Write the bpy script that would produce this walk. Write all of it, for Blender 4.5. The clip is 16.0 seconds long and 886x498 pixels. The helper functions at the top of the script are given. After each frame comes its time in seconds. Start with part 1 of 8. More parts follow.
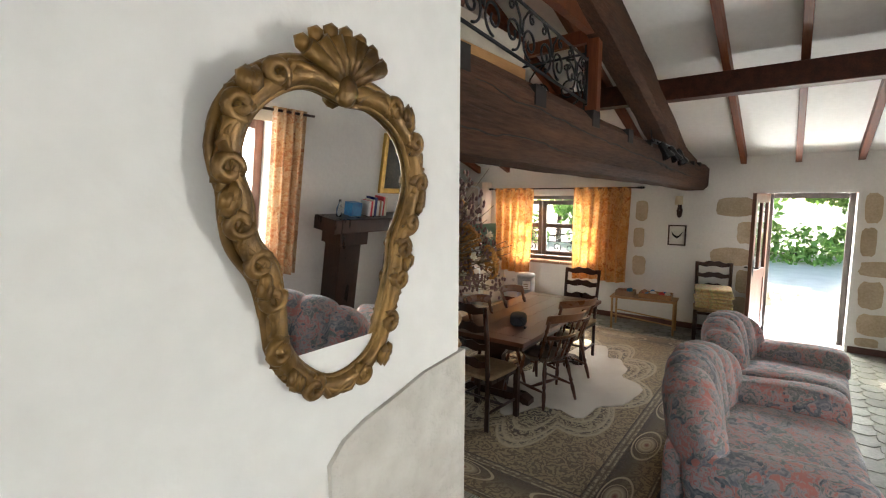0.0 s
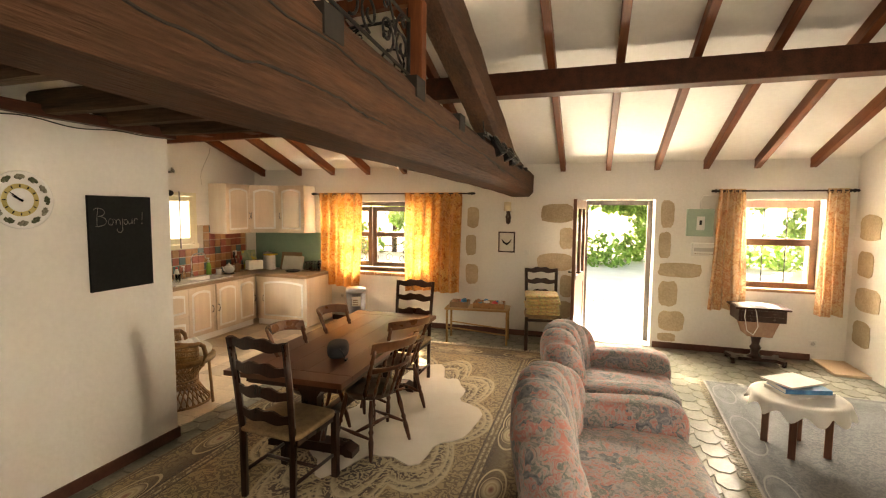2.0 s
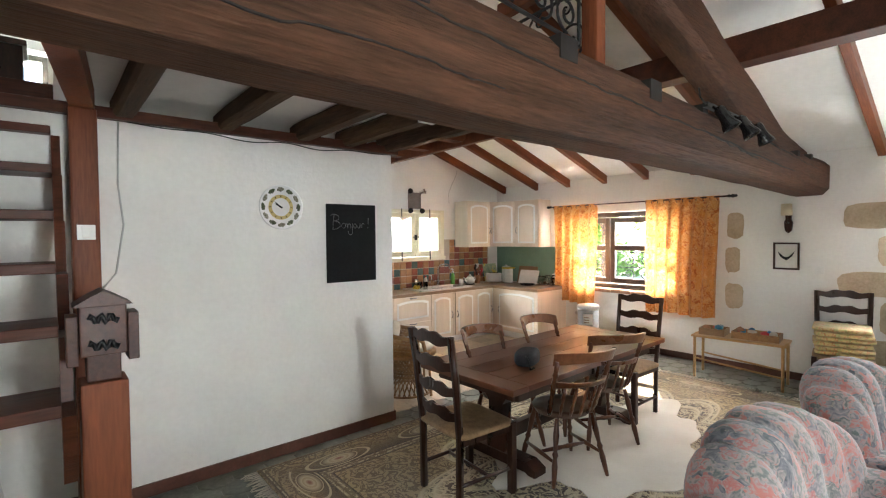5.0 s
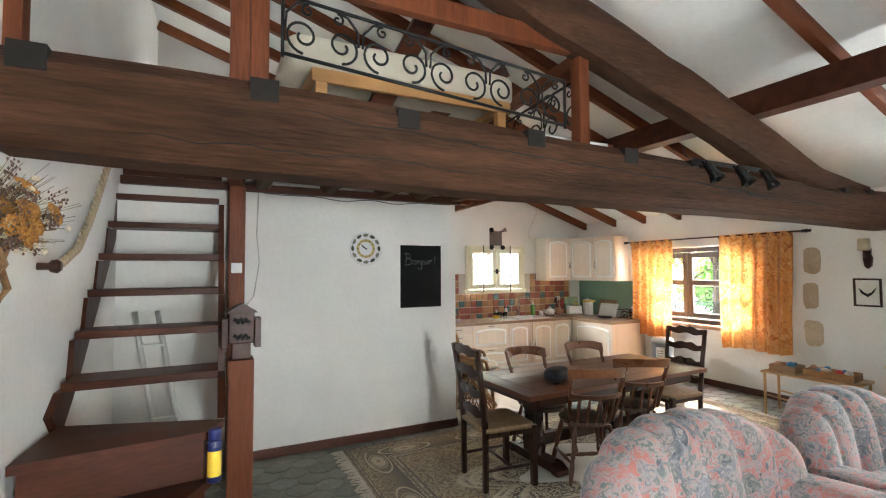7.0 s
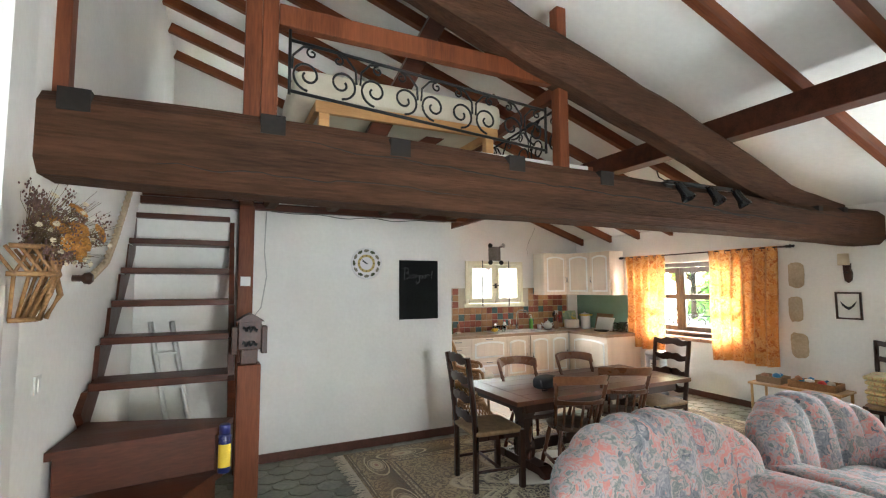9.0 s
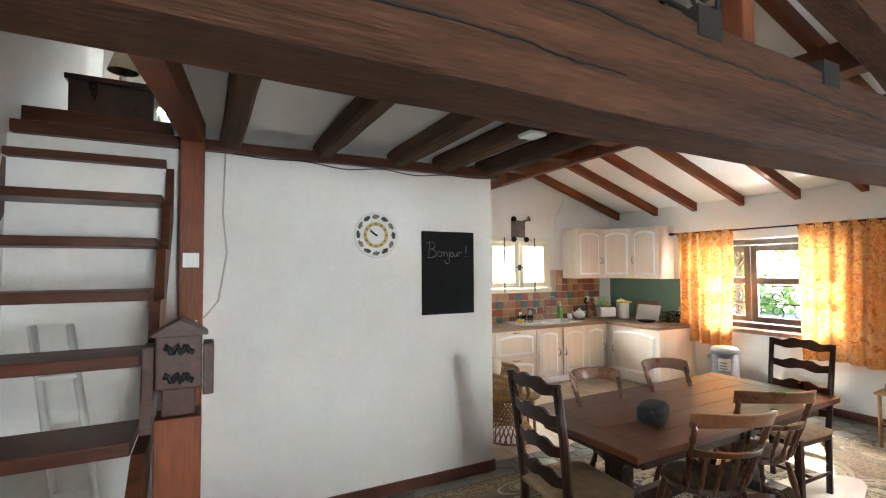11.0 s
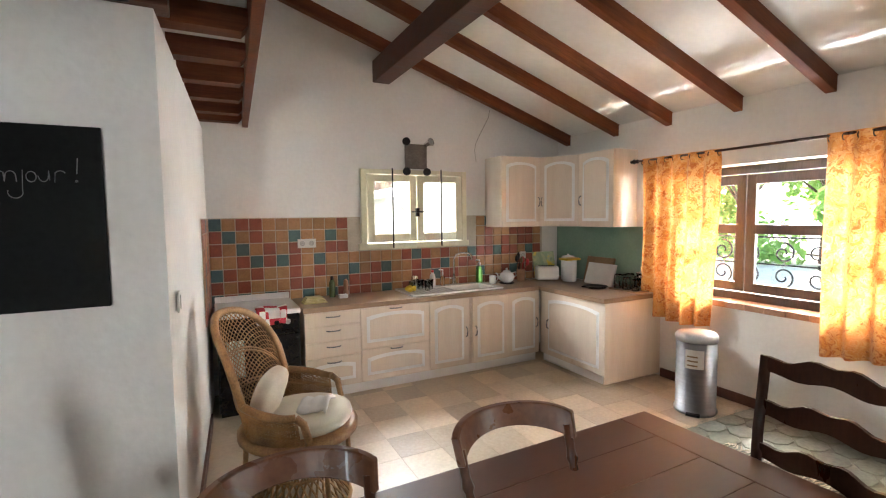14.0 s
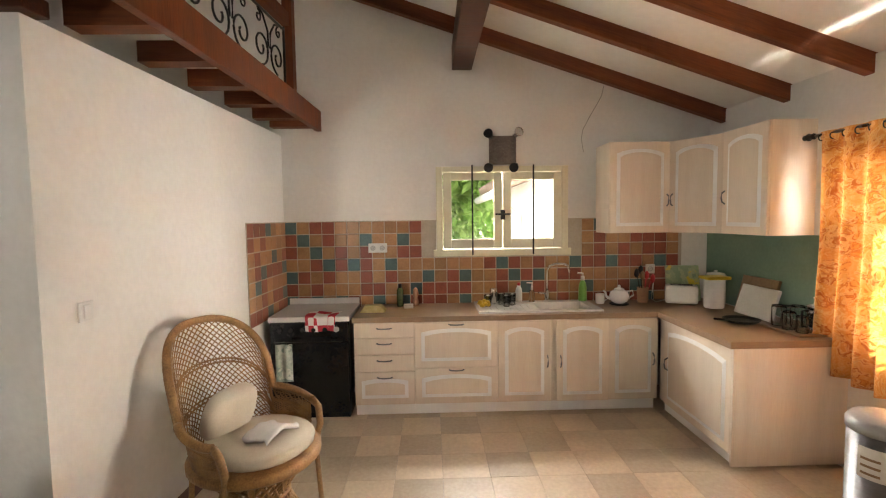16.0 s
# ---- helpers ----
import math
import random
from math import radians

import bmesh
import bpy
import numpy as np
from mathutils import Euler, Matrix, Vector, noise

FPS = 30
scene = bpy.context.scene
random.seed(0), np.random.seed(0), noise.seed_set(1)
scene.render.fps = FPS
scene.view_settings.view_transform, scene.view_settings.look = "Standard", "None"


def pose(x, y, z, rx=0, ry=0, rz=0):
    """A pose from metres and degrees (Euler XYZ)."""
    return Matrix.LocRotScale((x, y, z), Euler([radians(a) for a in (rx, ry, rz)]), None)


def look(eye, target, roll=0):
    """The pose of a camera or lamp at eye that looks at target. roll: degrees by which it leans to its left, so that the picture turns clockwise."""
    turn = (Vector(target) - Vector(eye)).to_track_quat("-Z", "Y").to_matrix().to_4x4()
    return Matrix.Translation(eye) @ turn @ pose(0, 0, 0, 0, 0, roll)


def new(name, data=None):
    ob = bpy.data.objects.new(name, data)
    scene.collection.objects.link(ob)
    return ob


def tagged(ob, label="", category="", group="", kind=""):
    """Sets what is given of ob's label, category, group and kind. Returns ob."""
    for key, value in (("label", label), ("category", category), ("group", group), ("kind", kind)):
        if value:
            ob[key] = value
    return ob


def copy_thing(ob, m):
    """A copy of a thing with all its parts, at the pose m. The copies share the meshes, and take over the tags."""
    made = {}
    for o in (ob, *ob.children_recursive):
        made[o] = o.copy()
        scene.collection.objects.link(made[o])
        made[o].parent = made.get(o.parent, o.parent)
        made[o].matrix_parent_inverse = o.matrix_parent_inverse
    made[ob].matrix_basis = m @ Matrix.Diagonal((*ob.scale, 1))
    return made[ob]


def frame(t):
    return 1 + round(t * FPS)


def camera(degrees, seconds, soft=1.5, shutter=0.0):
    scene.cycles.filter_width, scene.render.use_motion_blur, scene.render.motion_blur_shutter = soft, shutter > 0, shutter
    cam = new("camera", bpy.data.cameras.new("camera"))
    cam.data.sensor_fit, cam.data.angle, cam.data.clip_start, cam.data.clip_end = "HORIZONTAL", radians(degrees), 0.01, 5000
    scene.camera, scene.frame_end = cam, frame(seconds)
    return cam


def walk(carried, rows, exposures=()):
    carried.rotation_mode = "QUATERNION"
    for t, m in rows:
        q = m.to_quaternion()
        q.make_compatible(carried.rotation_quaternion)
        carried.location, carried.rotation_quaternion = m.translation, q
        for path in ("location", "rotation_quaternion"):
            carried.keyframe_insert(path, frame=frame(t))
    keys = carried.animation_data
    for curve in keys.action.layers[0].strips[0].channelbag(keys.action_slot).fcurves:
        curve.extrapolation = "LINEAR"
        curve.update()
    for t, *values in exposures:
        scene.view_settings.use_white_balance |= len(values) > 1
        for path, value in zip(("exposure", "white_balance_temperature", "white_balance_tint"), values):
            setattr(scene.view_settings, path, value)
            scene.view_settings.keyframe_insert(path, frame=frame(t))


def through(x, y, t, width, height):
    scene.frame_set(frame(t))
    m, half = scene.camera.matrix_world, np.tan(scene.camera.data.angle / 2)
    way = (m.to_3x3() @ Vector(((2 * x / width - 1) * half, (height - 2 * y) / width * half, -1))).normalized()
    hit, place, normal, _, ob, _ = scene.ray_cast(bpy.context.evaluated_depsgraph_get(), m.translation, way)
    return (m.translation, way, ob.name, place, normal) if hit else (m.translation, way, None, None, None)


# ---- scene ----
cam = camera(87.1, 16.0, soft=1.15)
PATH = [
    (0, (1.797, 1.451, 1.928), (3.38, 2.654, 1.716), 0.2),
    (0.5, (2.056, 1.551, 1.883), (3.8, 2.513, 1.699), 0.3),
    (1, (2.222, 1.545, 1.88), (4.054, 2.328, 1.706), 0.5),
    (1.5, (2.402, 1.625, 1.868), (4.282, 2.287, 1.7), 0.5),
    (2, (2.625, 1.707, 1.845), (4.526, 2.306, 1.685), 0.5),
    (2.5, (2.787, 1.661, 1.854), (4.685, 2.274, 1.698), 0.5),
    (3, (2.926, 1.692, 1.844), (4.793, 2.391, 1.686), 0.6),
    (3.5, (3.037, 1.731, 1.864), (4.827, 2.611, 1.707), 0.5),
    (4, (3.116, 1.686, 1.765), (4.771, 2.802, 1.637), 0.0),
    (4.5, (3.193, 1.545, 1.696), (4.662, 2.898, 1.6), -0.2),
    (5, (3.122, 1.355, 1.661), (4.411, 2.883, 1.606), -0.5),
    (7.5, (3.111, 0.106, 1.671), (3.965, 1.911, 1.782), -0.1),
    (8, (3.113, -0.04, 1.657), (3.968, 1.762, 1.795), 0.1),
    (8.5, (3.108, -0.052, 1.652), (3.965, 1.749, 1.803), 0.1),
    (9, (3.085, 0.043, 1.649), (3.939, 1.844, 1.807), -0.3),
    (11.5, (3.586, 1.937, 1.65), (4.516, 3.708, 1.688), -0.3),
    (12, (3.946, 2.17, 1.623), (4.886, 3.935, 1.61), -0.4),
    (12.5, (4.345, 2.399, 1.632), (5.307, 4.152, 1.567), -0.4),
    (13, (4.763, 2.566, 1.612), (5.745, 4.305, 1.511), -0.6),
    (13.5, (5.205, 2.647, 1.592), (6.163, 4.397, 1.465), -0.6),
    (14, (5.624, 2.771, 1.602), (6.515, 4.556, 1.461), -0.7),
    (14.5, (6.032, 2.837, 1.618), (6.783, 4.685, 1.471), -0.7),
    (15, (6.349, 2.937, 1.604), (6.926, 4.847, 1.457), -0.7),
    (15.5, (6.67, 3.045, 1.631), (7.004, 5.012, 1.493), -0.8),
    (16, (6.949, 3.073, 1.619), (6.999, 5.068, 1.488), -0.8),
]
# exposure and white balance along the way
EV = 2.95
EXPOSURES = [(t, EV + e, k, tint) for t, e, k, tint in (
    (0.0, -0.4, 6800, 10), (0.6, -0.3, 7300, 11), (1.0, 0.0, 9600, 13), (1.5, 0.22, 10600, 15), (3.0, 0.18, 10700, 15), (3.8, 0.25, 10500, 15), (4.4, 0.35, 9300, 13), (4.8, 0.55, 6400, 7),
    (9.0, 0.5, 6300, 5), (11.5, 0.62, 6200, 7), (12.5, 0.45, 5800, 5), (13.6, 0.22, 5800, 7), (14.4, 0.15, 7400, 12), (15.0, 0.08, 7700, 13), (16.0, 0.08, 7500, 12))]
walk(cam, [(t, look(eye, target, roll)) for t, eye, target, roll in PATH], EXPOSURES)
# ---- world, sun, window light ----
SUN_WAY = Vector((-1.0, -0.60, -0.85)).normalized()
world = bpy.data.worlds.new("world")
scene.world = world
world.use_nodes = True
wn = world.node_tree
sky = wn.nodes.new("ShaderNodeTexSky")
sky.sky_type, sky.sun_disc = "NISHITA", False
sky.sun_elevation = math.asin(-SUN_WAY.z)
sky.sun_rotation = math.atan2(-SUN_WAY.x, -SUN_WAY.y)
bg = wn.nodes["Background"]
bg.inputs[1].default_value = 0.15
wn.links.new(sky.outputs[0], bg.inputs[0])
sun = new("sun", bpy.data.lights.new("sun", "SUN"))
sun.data.energy, sun.data.angle, sun.data.color = 4.6, radians(0.6), (1.0, 0.93, 0.82)
sun.matrix_world = look((0, 0, 0), SUN_WAY)


def sky_light(name, centre, inward, w, h, power):
    """An area lamp that stands in for daylight at an opening."""
    l = new(name, bpy.data.lights.new(name, "AREA"))
    l.data.shape, l.data.size, l.data.size_y, l.data.energy = "RECTANGLE", w, h, power
    l.data.color = (0.95, 0.98, 1.0)
    l.matrix_world = look(centre, Vector(centre) + Vector(inward))
    return l


sky_light("window_light_kitchen", (11.3, 4.25, 1.45), (-1, 0.42, -0.04), 1.0, 1.0, 25)
sky_light("window_light_kitchen", (11.3, 7.3, 1.45), (-1, -1.25, -0.04), 1.0, 1.0, 38)
sky_light("window_light_door", (10.45, 1.34, 2.25), (-1, 0, -0.5), 1.0, 0.5, 60)
sky_light("window_light_sitting", (10.45, -0.6, 2.25), (-1, 0, -0.5), 1.0, 0.5, 45)
sky_light("window_light_gable", (7.5, 8.3, 2.25), (0, -1, -0.5), 0.9, 0.4, 35)
# added fill lamps for light the sunlit terrace throws back up, below the sills
sky_light("bounce_fill_kitchen", (10.15, 5.1, 0.45), (-0.7, 0, 1), 1.4, 0.35, 140)
sky_light("bounce_fill_sitting", (10.15, -0.6, 0.45), (-0.7, 0, 1), 1.0, 0.35, 190)
sky_light("bounce_fill_door", (10.36, 1.34, -0.04), (-0.45, 0, 1), 0.8, 0.4, 20)
sky_light("window_light_south", (3.65, -1.8, 1.45), (0, 1, 0.5), 1.0, 1.1, 24)
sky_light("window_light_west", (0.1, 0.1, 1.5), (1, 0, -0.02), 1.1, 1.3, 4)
sky_light("window_light_loft", (2.78, 8.2, 3.75), (0, -1, -0.6), 0.8, 0.4, 45)

# ---- materials ----
MATS = {}


def nodes_of(name):
    m = bpy.data.materials.new(name)
    m.use_nodes = True
    return m, m.node_tree, m.node_tree.nodes["Principled BSDF"]


def surface(name, dark, light, rough=0.6, scale=6.0, fine=60.0, bump=0.15, metal=0.0, stretch=(1, 1, 1), spread=0.0, coat=0.0, contrast=(0.3, 0.7), bumpd=0.01, sheen=0.0, spec=0.5):
    """A surface with coarse stains and fine grain; spread varies it from piece to piece."""
    m, nt, bsdf = nodes_of(name)
    N, L = nt.nodes, nt.links
    tc = N.new("ShaderNodeTexCoord")
    mp = N.new("ShaderNodeMapping")
    mp.inputs["Scale"].default_value = stretch
    L.new(tc.outputs["Object"], mp.inputs[0])
    info = N.new("ShaderNodeObjectInfo")
    off = N.new("ShaderNodeVectorMath")
    off.operation = "MULTIPLY_ADD"
    off.inputs[1].default_value = (1, 1, 1)
    mul = N.new("ShaderNodeMath")
    mul.operation = "MULTIPLY"
    mul.inputs[1].default_value = 17.0
    L.new(info.outputs["Random"], mul.inputs[0])
    L.new(mp.outputs[0], off.inputs[0])
    L.new(mul.outputs[0], off.inputs[2])
    n1 = N.new("ShaderNodeTexNoise")
    n1.inputs["Scale"].default_value, n1.inputs["Detail"].default_value = scale, 5
    n2 = N.new("ShaderNodeTexNoise")
    n2.inputs["Scale"].default_value, n2.inputs["Detail"].default_value = fine, 4
    L.new(off.outputs[0], n1.inputs["Vector"])
    L.new(off.outputs[0], n2.inputs["Vector"])
    mix = N.new("ShaderNodeMath")
    mix.operation = "MULTIPLY_ADD"
    mix.inputs[1].default_value = 0.6
    add = N.new("ShaderNodeMath")
    add.operation = "MULTIPLY"
    add.inputs[1].default_value = 0.4
    L.new(n2.outputs["Fac"], add.inputs[0])
    L.new(n1.outputs["Fac"], mix.inputs[0])
    L.new(add.outputs[0], mix.inputs[2])
    ramp = N.new("ShaderNodeValToRGB")
    ramp.color_ramp.elements[0].position, ramp.color_ramp.elements[1].position = contrast
    ramp.color_ramp.elements[0].color, ramp.color_ramp.elements[1].color = (*dark, 1), (*light, 1)
    L.new(mix.outputs[0], ramp.inputs[0])
    colour = ramp.outputs[0]
    if spread:
        hsv = N.new("ShaderNodeHueSaturation")
        mr = N.new("ShaderNodeMapRange")
        mr.inputs["To Min"].default_value, mr.inputs["To Max"].default_value = 1 - spread, 1 + spread
        L.new(info.outputs["Random"], mr.inputs["Value"])
        L.new(mr.outputs[0], hsv.inputs["Value"])
        L.new(colour, hsv.inputs["Color"])
        colour = hsv.outputs[0]
    L.new(colour, bsdf.inputs["Base Color"])
    rr = N.new("ShaderNodeMapRange")
    rr.inputs["To Min"].default_value, rr.inputs["To Max"].default_value = max(0.03, rough - 0.12), min(1.0, rough + 0.12)
    L.new(n1.outputs["Fac"], rr.inputs["Value"])
    L.new(rr.outputs[0], bsdf.inputs["Roughness"])
    bsdf.inputs["Metallic"].default_value = metal
    bsdf.inputs["Coat Weight"].default_value = coat
    bsdf.inputs["Sheen Weight"].default_value = sheen
    bsdf.inputs["Specular IOR Level"].default_value = spec
    if bump:
        bp = N.new("ShaderNodeBump")
        bp.inputs["Strength"].default_value, bp.inputs["Distance"].default_value = bump, bumpd
        L.new(mix.outputs[0], bp.inputs["Height"])
        L.new(bp.outputs[0], bsdf.inputs["Normal"])
    return m


def glass_material(name, tint=(1, 1, 1), rough=0.0):
    m, nt, bsdf = nodes_of(name)
    bsdf.inputs["Base Color"].default_value = (*tint, 1)
    bsdf.inputs["Transmission Weight"].default_value = 1.0
    bsdf.inputs["Roughness"].default_value = rough
    bsdf.inputs["IOR"].default_value = 1.45
    return m


CHAIRWOOD = surface("turned_chair_wood", (0.04, 0.012, 0.005), (0.14, 0.045, 0.017), 0.3, 4.0, 40, 0.12, stretch=(2, 2, 0.5), coat=0.15, spec=0.4)
PLASTER = surface("plaster", (0.76, 0.745, 0.71), (0.86, 0.845, 0.81), 0.9, 1.6, 28, 0.3, bumpd=0.015)
CEILING = surface("ceiling_plaster", (0.78, 0.77, 0.74), (0.88, 0.87, 0.84), 0.9, 1.2, 20, 0.2)
OLDBEAM = surface("old_beam", (0.022, 0.010, 0.006), (0.118, 0.054, 0.030), 0.75, 3.0, 26, 0.8, stretch=(0.25, 3, 3), bumpd=0.035, spec=0.15)
JOIST = surface("joist_wood", (0.034, 0.019, 0.011), (0.135, 0.075, 0.043), 0.75, 3.0, 26, 0.6, stretch=(3, 0.25, 3), bumpd=0.02, spec=0.15)
RAFTER = surface("rafter_wood", (0.085, 0.022, 0.008), (0.23, 0.068, 0.024), 0.55, 3.0, 30, 0.25, stretch=(0.3, 4, 4), spread=0.15, spec=0.25)
REDWOOD = surface("stained_wood", (0.085, 0.022, 0.008), (0.23, 0.066, 0.024), 0.5, 3.0, 30, 0.25, stretch=(3, 3, 0.3), spec=0.28)
STAIRWOOD = surface("stair_wood", (0.034, 0.009, 0.004), (0.105, 0.029, 0.012), 0.42, 3.0, 24, 0.2, stretch=(0.4, 4, 4), spec=0.28)
DARKWOOD = surface("dark_oak", (0.014, 0.005, 0.003), (0.056, 0.019, 0.009), 0.3, 4.0, 40, 0.15, stretch=(2, 2, 0.5), coat=0.15, spec=0.35)
TABLEWOOD = surface("table_oak", (0.085, 0.024, 0.009), (0.135, 0.040, 0.0145), 0.38, 1.0, 24, 0.04, stretch=(0.5, 2, 2), spread=0.06, spec=0.5, contrast=(0.15, 0.85))
FLOORSTONE = surface("floor_stone", (0.10, 0.105, 0.085), (0.26, 0.26, 0.21), 0.4, 5.0, 40, 0.12, spread=0.22)
GROUT = surface("floor_grout", (0.16, 0.16, 0.13), (0.26, 0.25, 0.21), 0.8, 8, 60, 0.2)
KTILE = surface("kitchen_floor_tile", (0.44, 0.34, 0.24), (0.62, 0.51, 0.38), 0.42, 2.5, 40, 0.05, spread=0.2)
SKIRT = surface("skirting_tile", (0.08, 0.03, 0.02), (0.16, 0.06, 0.04), 0.4, 8, 50, 0.1)


# ---- mesh tools ----
def box(bm, x0, y0, z0, x1, y1, z1, bev=0.0):
    b = bmesh.new()
    bmesh.ops.create_cube(b, size=1)
    bmesh.ops.scale(b, vec=(abs(x1 - x0), abs(y1 - y0), abs(z1 - z0)), verts=b.verts)
    bmesh.ops.translate(b, vec=((x0 + x1) / 2, (y0 + y1) / 2, (z0 + z1) / 2), verts=b.verts)
    if bev:
        bmesh.ops.bevel(b, geom=b.edges[:], offset=bev, segments=2, affect="EDGES", profile=0.6)
    merge(bm, b)


def merge(bm, b, m=None):
    if m is not None:
        b.transform(m)
    me = bpy.data.meshes.new("tmp")
    b.to_mesh(me)
    b.free()
    bm.from_mesh(me)
    bpy.data.meshes.remove(me)


def prism(bm, pts, lo, hi, axis="z"):
    """A polygon pushed from lo to hi along an axis."""
    put = {"z": lambda p, h: (p[0], p[1], h), "y": lambda p, h: (p[0], h, p[1]), "x": lambda p, h: (h, p[0], p[1])}[axis]
    a = [bm.verts.new(put(p, lo)) for p in pts]
    b = [bm.verts.new(put(p, hi)) for p in pts]
    n = len(pts)
    fs = [bm.faces.new(a), bm.faces.new(b)]
    for i in range(n):
        fs.append(bm.faces.new((a[i], a[(i + 1) % n], b[(i + 1) % n], b[i])))
    bmesh.ops.recalc_face_normals(bm, faces=fs)


def tube(bm, pts, r, seg=8, closed=False, r2=None, flat=None):
    """A round bar along points; r2: the radius at its end; flat: squash across one axis."""
    pts = [Vector(p) for p in pts]
    n = len(pts)
    rings = []
    up = Vector((0.13, 0.21, 0.97))
    for i, p in enumerate(pts):
        a = pts[(i - 1) % n] if closed else pts[max(i - 1, 0)]
        b = pts[(i + 1) % n] if closed else pts[min(i + 1, n - 1)]
        d = (b - a).normalized()
        u = d.cross(up)
        if u.length < 0.05:
            u = d.cross(Vector((1, 0, 0)))
        u.normalize()
        v = d.cross(u)
        rad = r if r2 is None else r + (r2 - r) * i / (n - 1)
        rad = rad(i / (n - 1)) if callable(rad) else rad
        rings.append([bm.verts.new(p + rad * (math.cos(t) * u + math.sin(t) * v)) for t in [2 * math.pi * k / seg for k in range(seg)]])
    m = n if closed else n - 1
    for i in range(m):
        A, B = rings[i], rings[(i + 1) % n]
        for k in range(seg):
            bm.faces.new((A[k], A[(k + 1) % seg], B[(k + 1) % seg], B[k])).smooth = True
    if not closed:
        bm.faces.new(rings[0][::-1])
        bm.faces.new(rings[-1])


def lathe(bm, prof, seg=20, at=(0, 0, 0), m=None):
    """A turned shape from (radius, height) pairs."""
    b = bmesh.new()
    rings = []
    for r, z in prof:
        rings.append([b.verts.new((at[0] + max(r, 1e-4) * math.cos(t), at[1] + max(r, 1e-4) * math.sin(t), at[2] + z)) for t in [2 * math.pi * k / seg for k in range(seg)]])
    for A, B in zip(rings, rings[1:]):
        for k in range(seg):
            b.faces.new((A[k], A[(k + 1) % seg], B[(k + 1) % seg], B[k])).smooth = True
    b.faces.new(rings[0][::-1])
    b.faces.new(rings[-1])
    bmesh.ops.recalc_face_normals(b, faces=b.faces)
    merge(bm, b, m)


def spindle(bm, p, q, prof, seg=10):
    """A turned bar from p to q; prof: (fraction, radius)."""
    p, q = Vector(p), Vector(q)
    d = q - p
    m = Matrix.Translation(p) @ d.to_track_quat("Z", "Y").to_matrix().to_4x4()
    lathe(bm, [(r, f * d.length) for f, r in prof], seg, m=m)


def blob(bm, c, s, sub=2, rough=0.0, m=None):
    b = bmesh.new()
    bmesh.ops.create_icosphere(b, subdivisions=sub, radius=1)
    for v in b.verts:
        k = 1 + rough * noise.noise(v.co * 2.3 + Vector(c) * 3)
        v.co = Vector((v.co.x * s[0], v.co.y * s[1], v.co.z * s[2])) * k
    for f in b.faces:
        f.smooth = True
    bmesh.ops.translate(b, vec=c, verts=b.verts)
    merge(bm, b, m)


def sheet(bm, f, nu, nv, thick=0.0):
    """A surface f(u, v), u and v from 0 to 1; thick gives it a back."""
    P = [[Vector(f(i / nu, j / nv)) for j in range(nv + 1)] for i in range(nu + 1)]
    V = [[bm.verts.new(p) for p in row] for row in P]
    faces = []
    for i in range(nu):
        for j in range(nv):
            fc = bm.faces.new((V[i][j], V[i + 1][j], V[i + 1][j + 1], V[i][j + 1]))
            fc.smooth = True
            faces.append(fc)
    if thick:
        bmesh.ops.recalc_face_normals(bm, faces=faces)
        bmesh.ops.solidify(bm, geom=faces, thickness=thick)
    return faces


def finish(name, bm, material, smooth=False):
    me = bpy.data.meshes.new(name)
    bmesh.ops.recalc_face_normals(bm, faces=bm.faces)
    bm.to_mesh(me)
    bm.free()
    if smooth:
        for p in me.polygons:
            p.use_smooth = True
    for m in (material if isinstance(material, (list, tuple)) else [material]):
        me.materials.append(m)
    return me


def part(name, bm, material, parent, label="", smooth=False):
    ob = new(name, finish(name, bm, material, smooth))
    ob.parent = parent
    return tagged(ob, label)


def thing(name, m, label, category, group="", kind=""):
    ob = new(name)
    ob.empty_display_size = 0.05
    ob.matrix_world = m
    return tagged(ob, label, category, group, kind)


def solid(name, bm, material, label, category, group="", kind="", smooth=False):
    return tagged(new(name, finish(name, bm, material, smooth)), label, category, group, kind)


def structure(name, bm, material, label="", smooth=False):
    return tagged(new(name, finish(name, bm, material, smooth)), label, "", "", "structure")


# ---- large structure ----
XW, YG, YS, XB = 9.55, 7.395, -1.37, 0.3
YP = 4.85


def under_rafter(x):
    return 2.43 + 0.33 * (XW - x)


def roof_z(x):
    return under_rafter(x) + 0.12


def wall_along_y(bm, x0, x1, y0, y1, z1, holes):
    """A wall of constant x with rectangular openings (ya, yb, za, zb)."""
    y = y0
    for ya, yb, za, zb in sorted(holes):
        box(bm, x0, y, 0, x1, ya, z1)
        if za > 0.001:
            box(bm, x0, ya, 0, x1, yb, za)
        box(bm, x0, ya, zb, x1, yb, z1)
        y = yb
    box(bm, x0, y, 0, x1, y1, z1)


bm = bmesh.new()
wall_along_y(bm, XW, XW + 0.5, YS - 0.5, YG + 0.5, 2.54, [(4.12, 6.0, 0.84, 2.0), (0.87, 1.80, 0.0, 2.03), (-1.06, -0.17, 0.88, 2.03)])
structure("wall_east", bm, PLASTER, "white roughcast plaster wall with door and two windows")

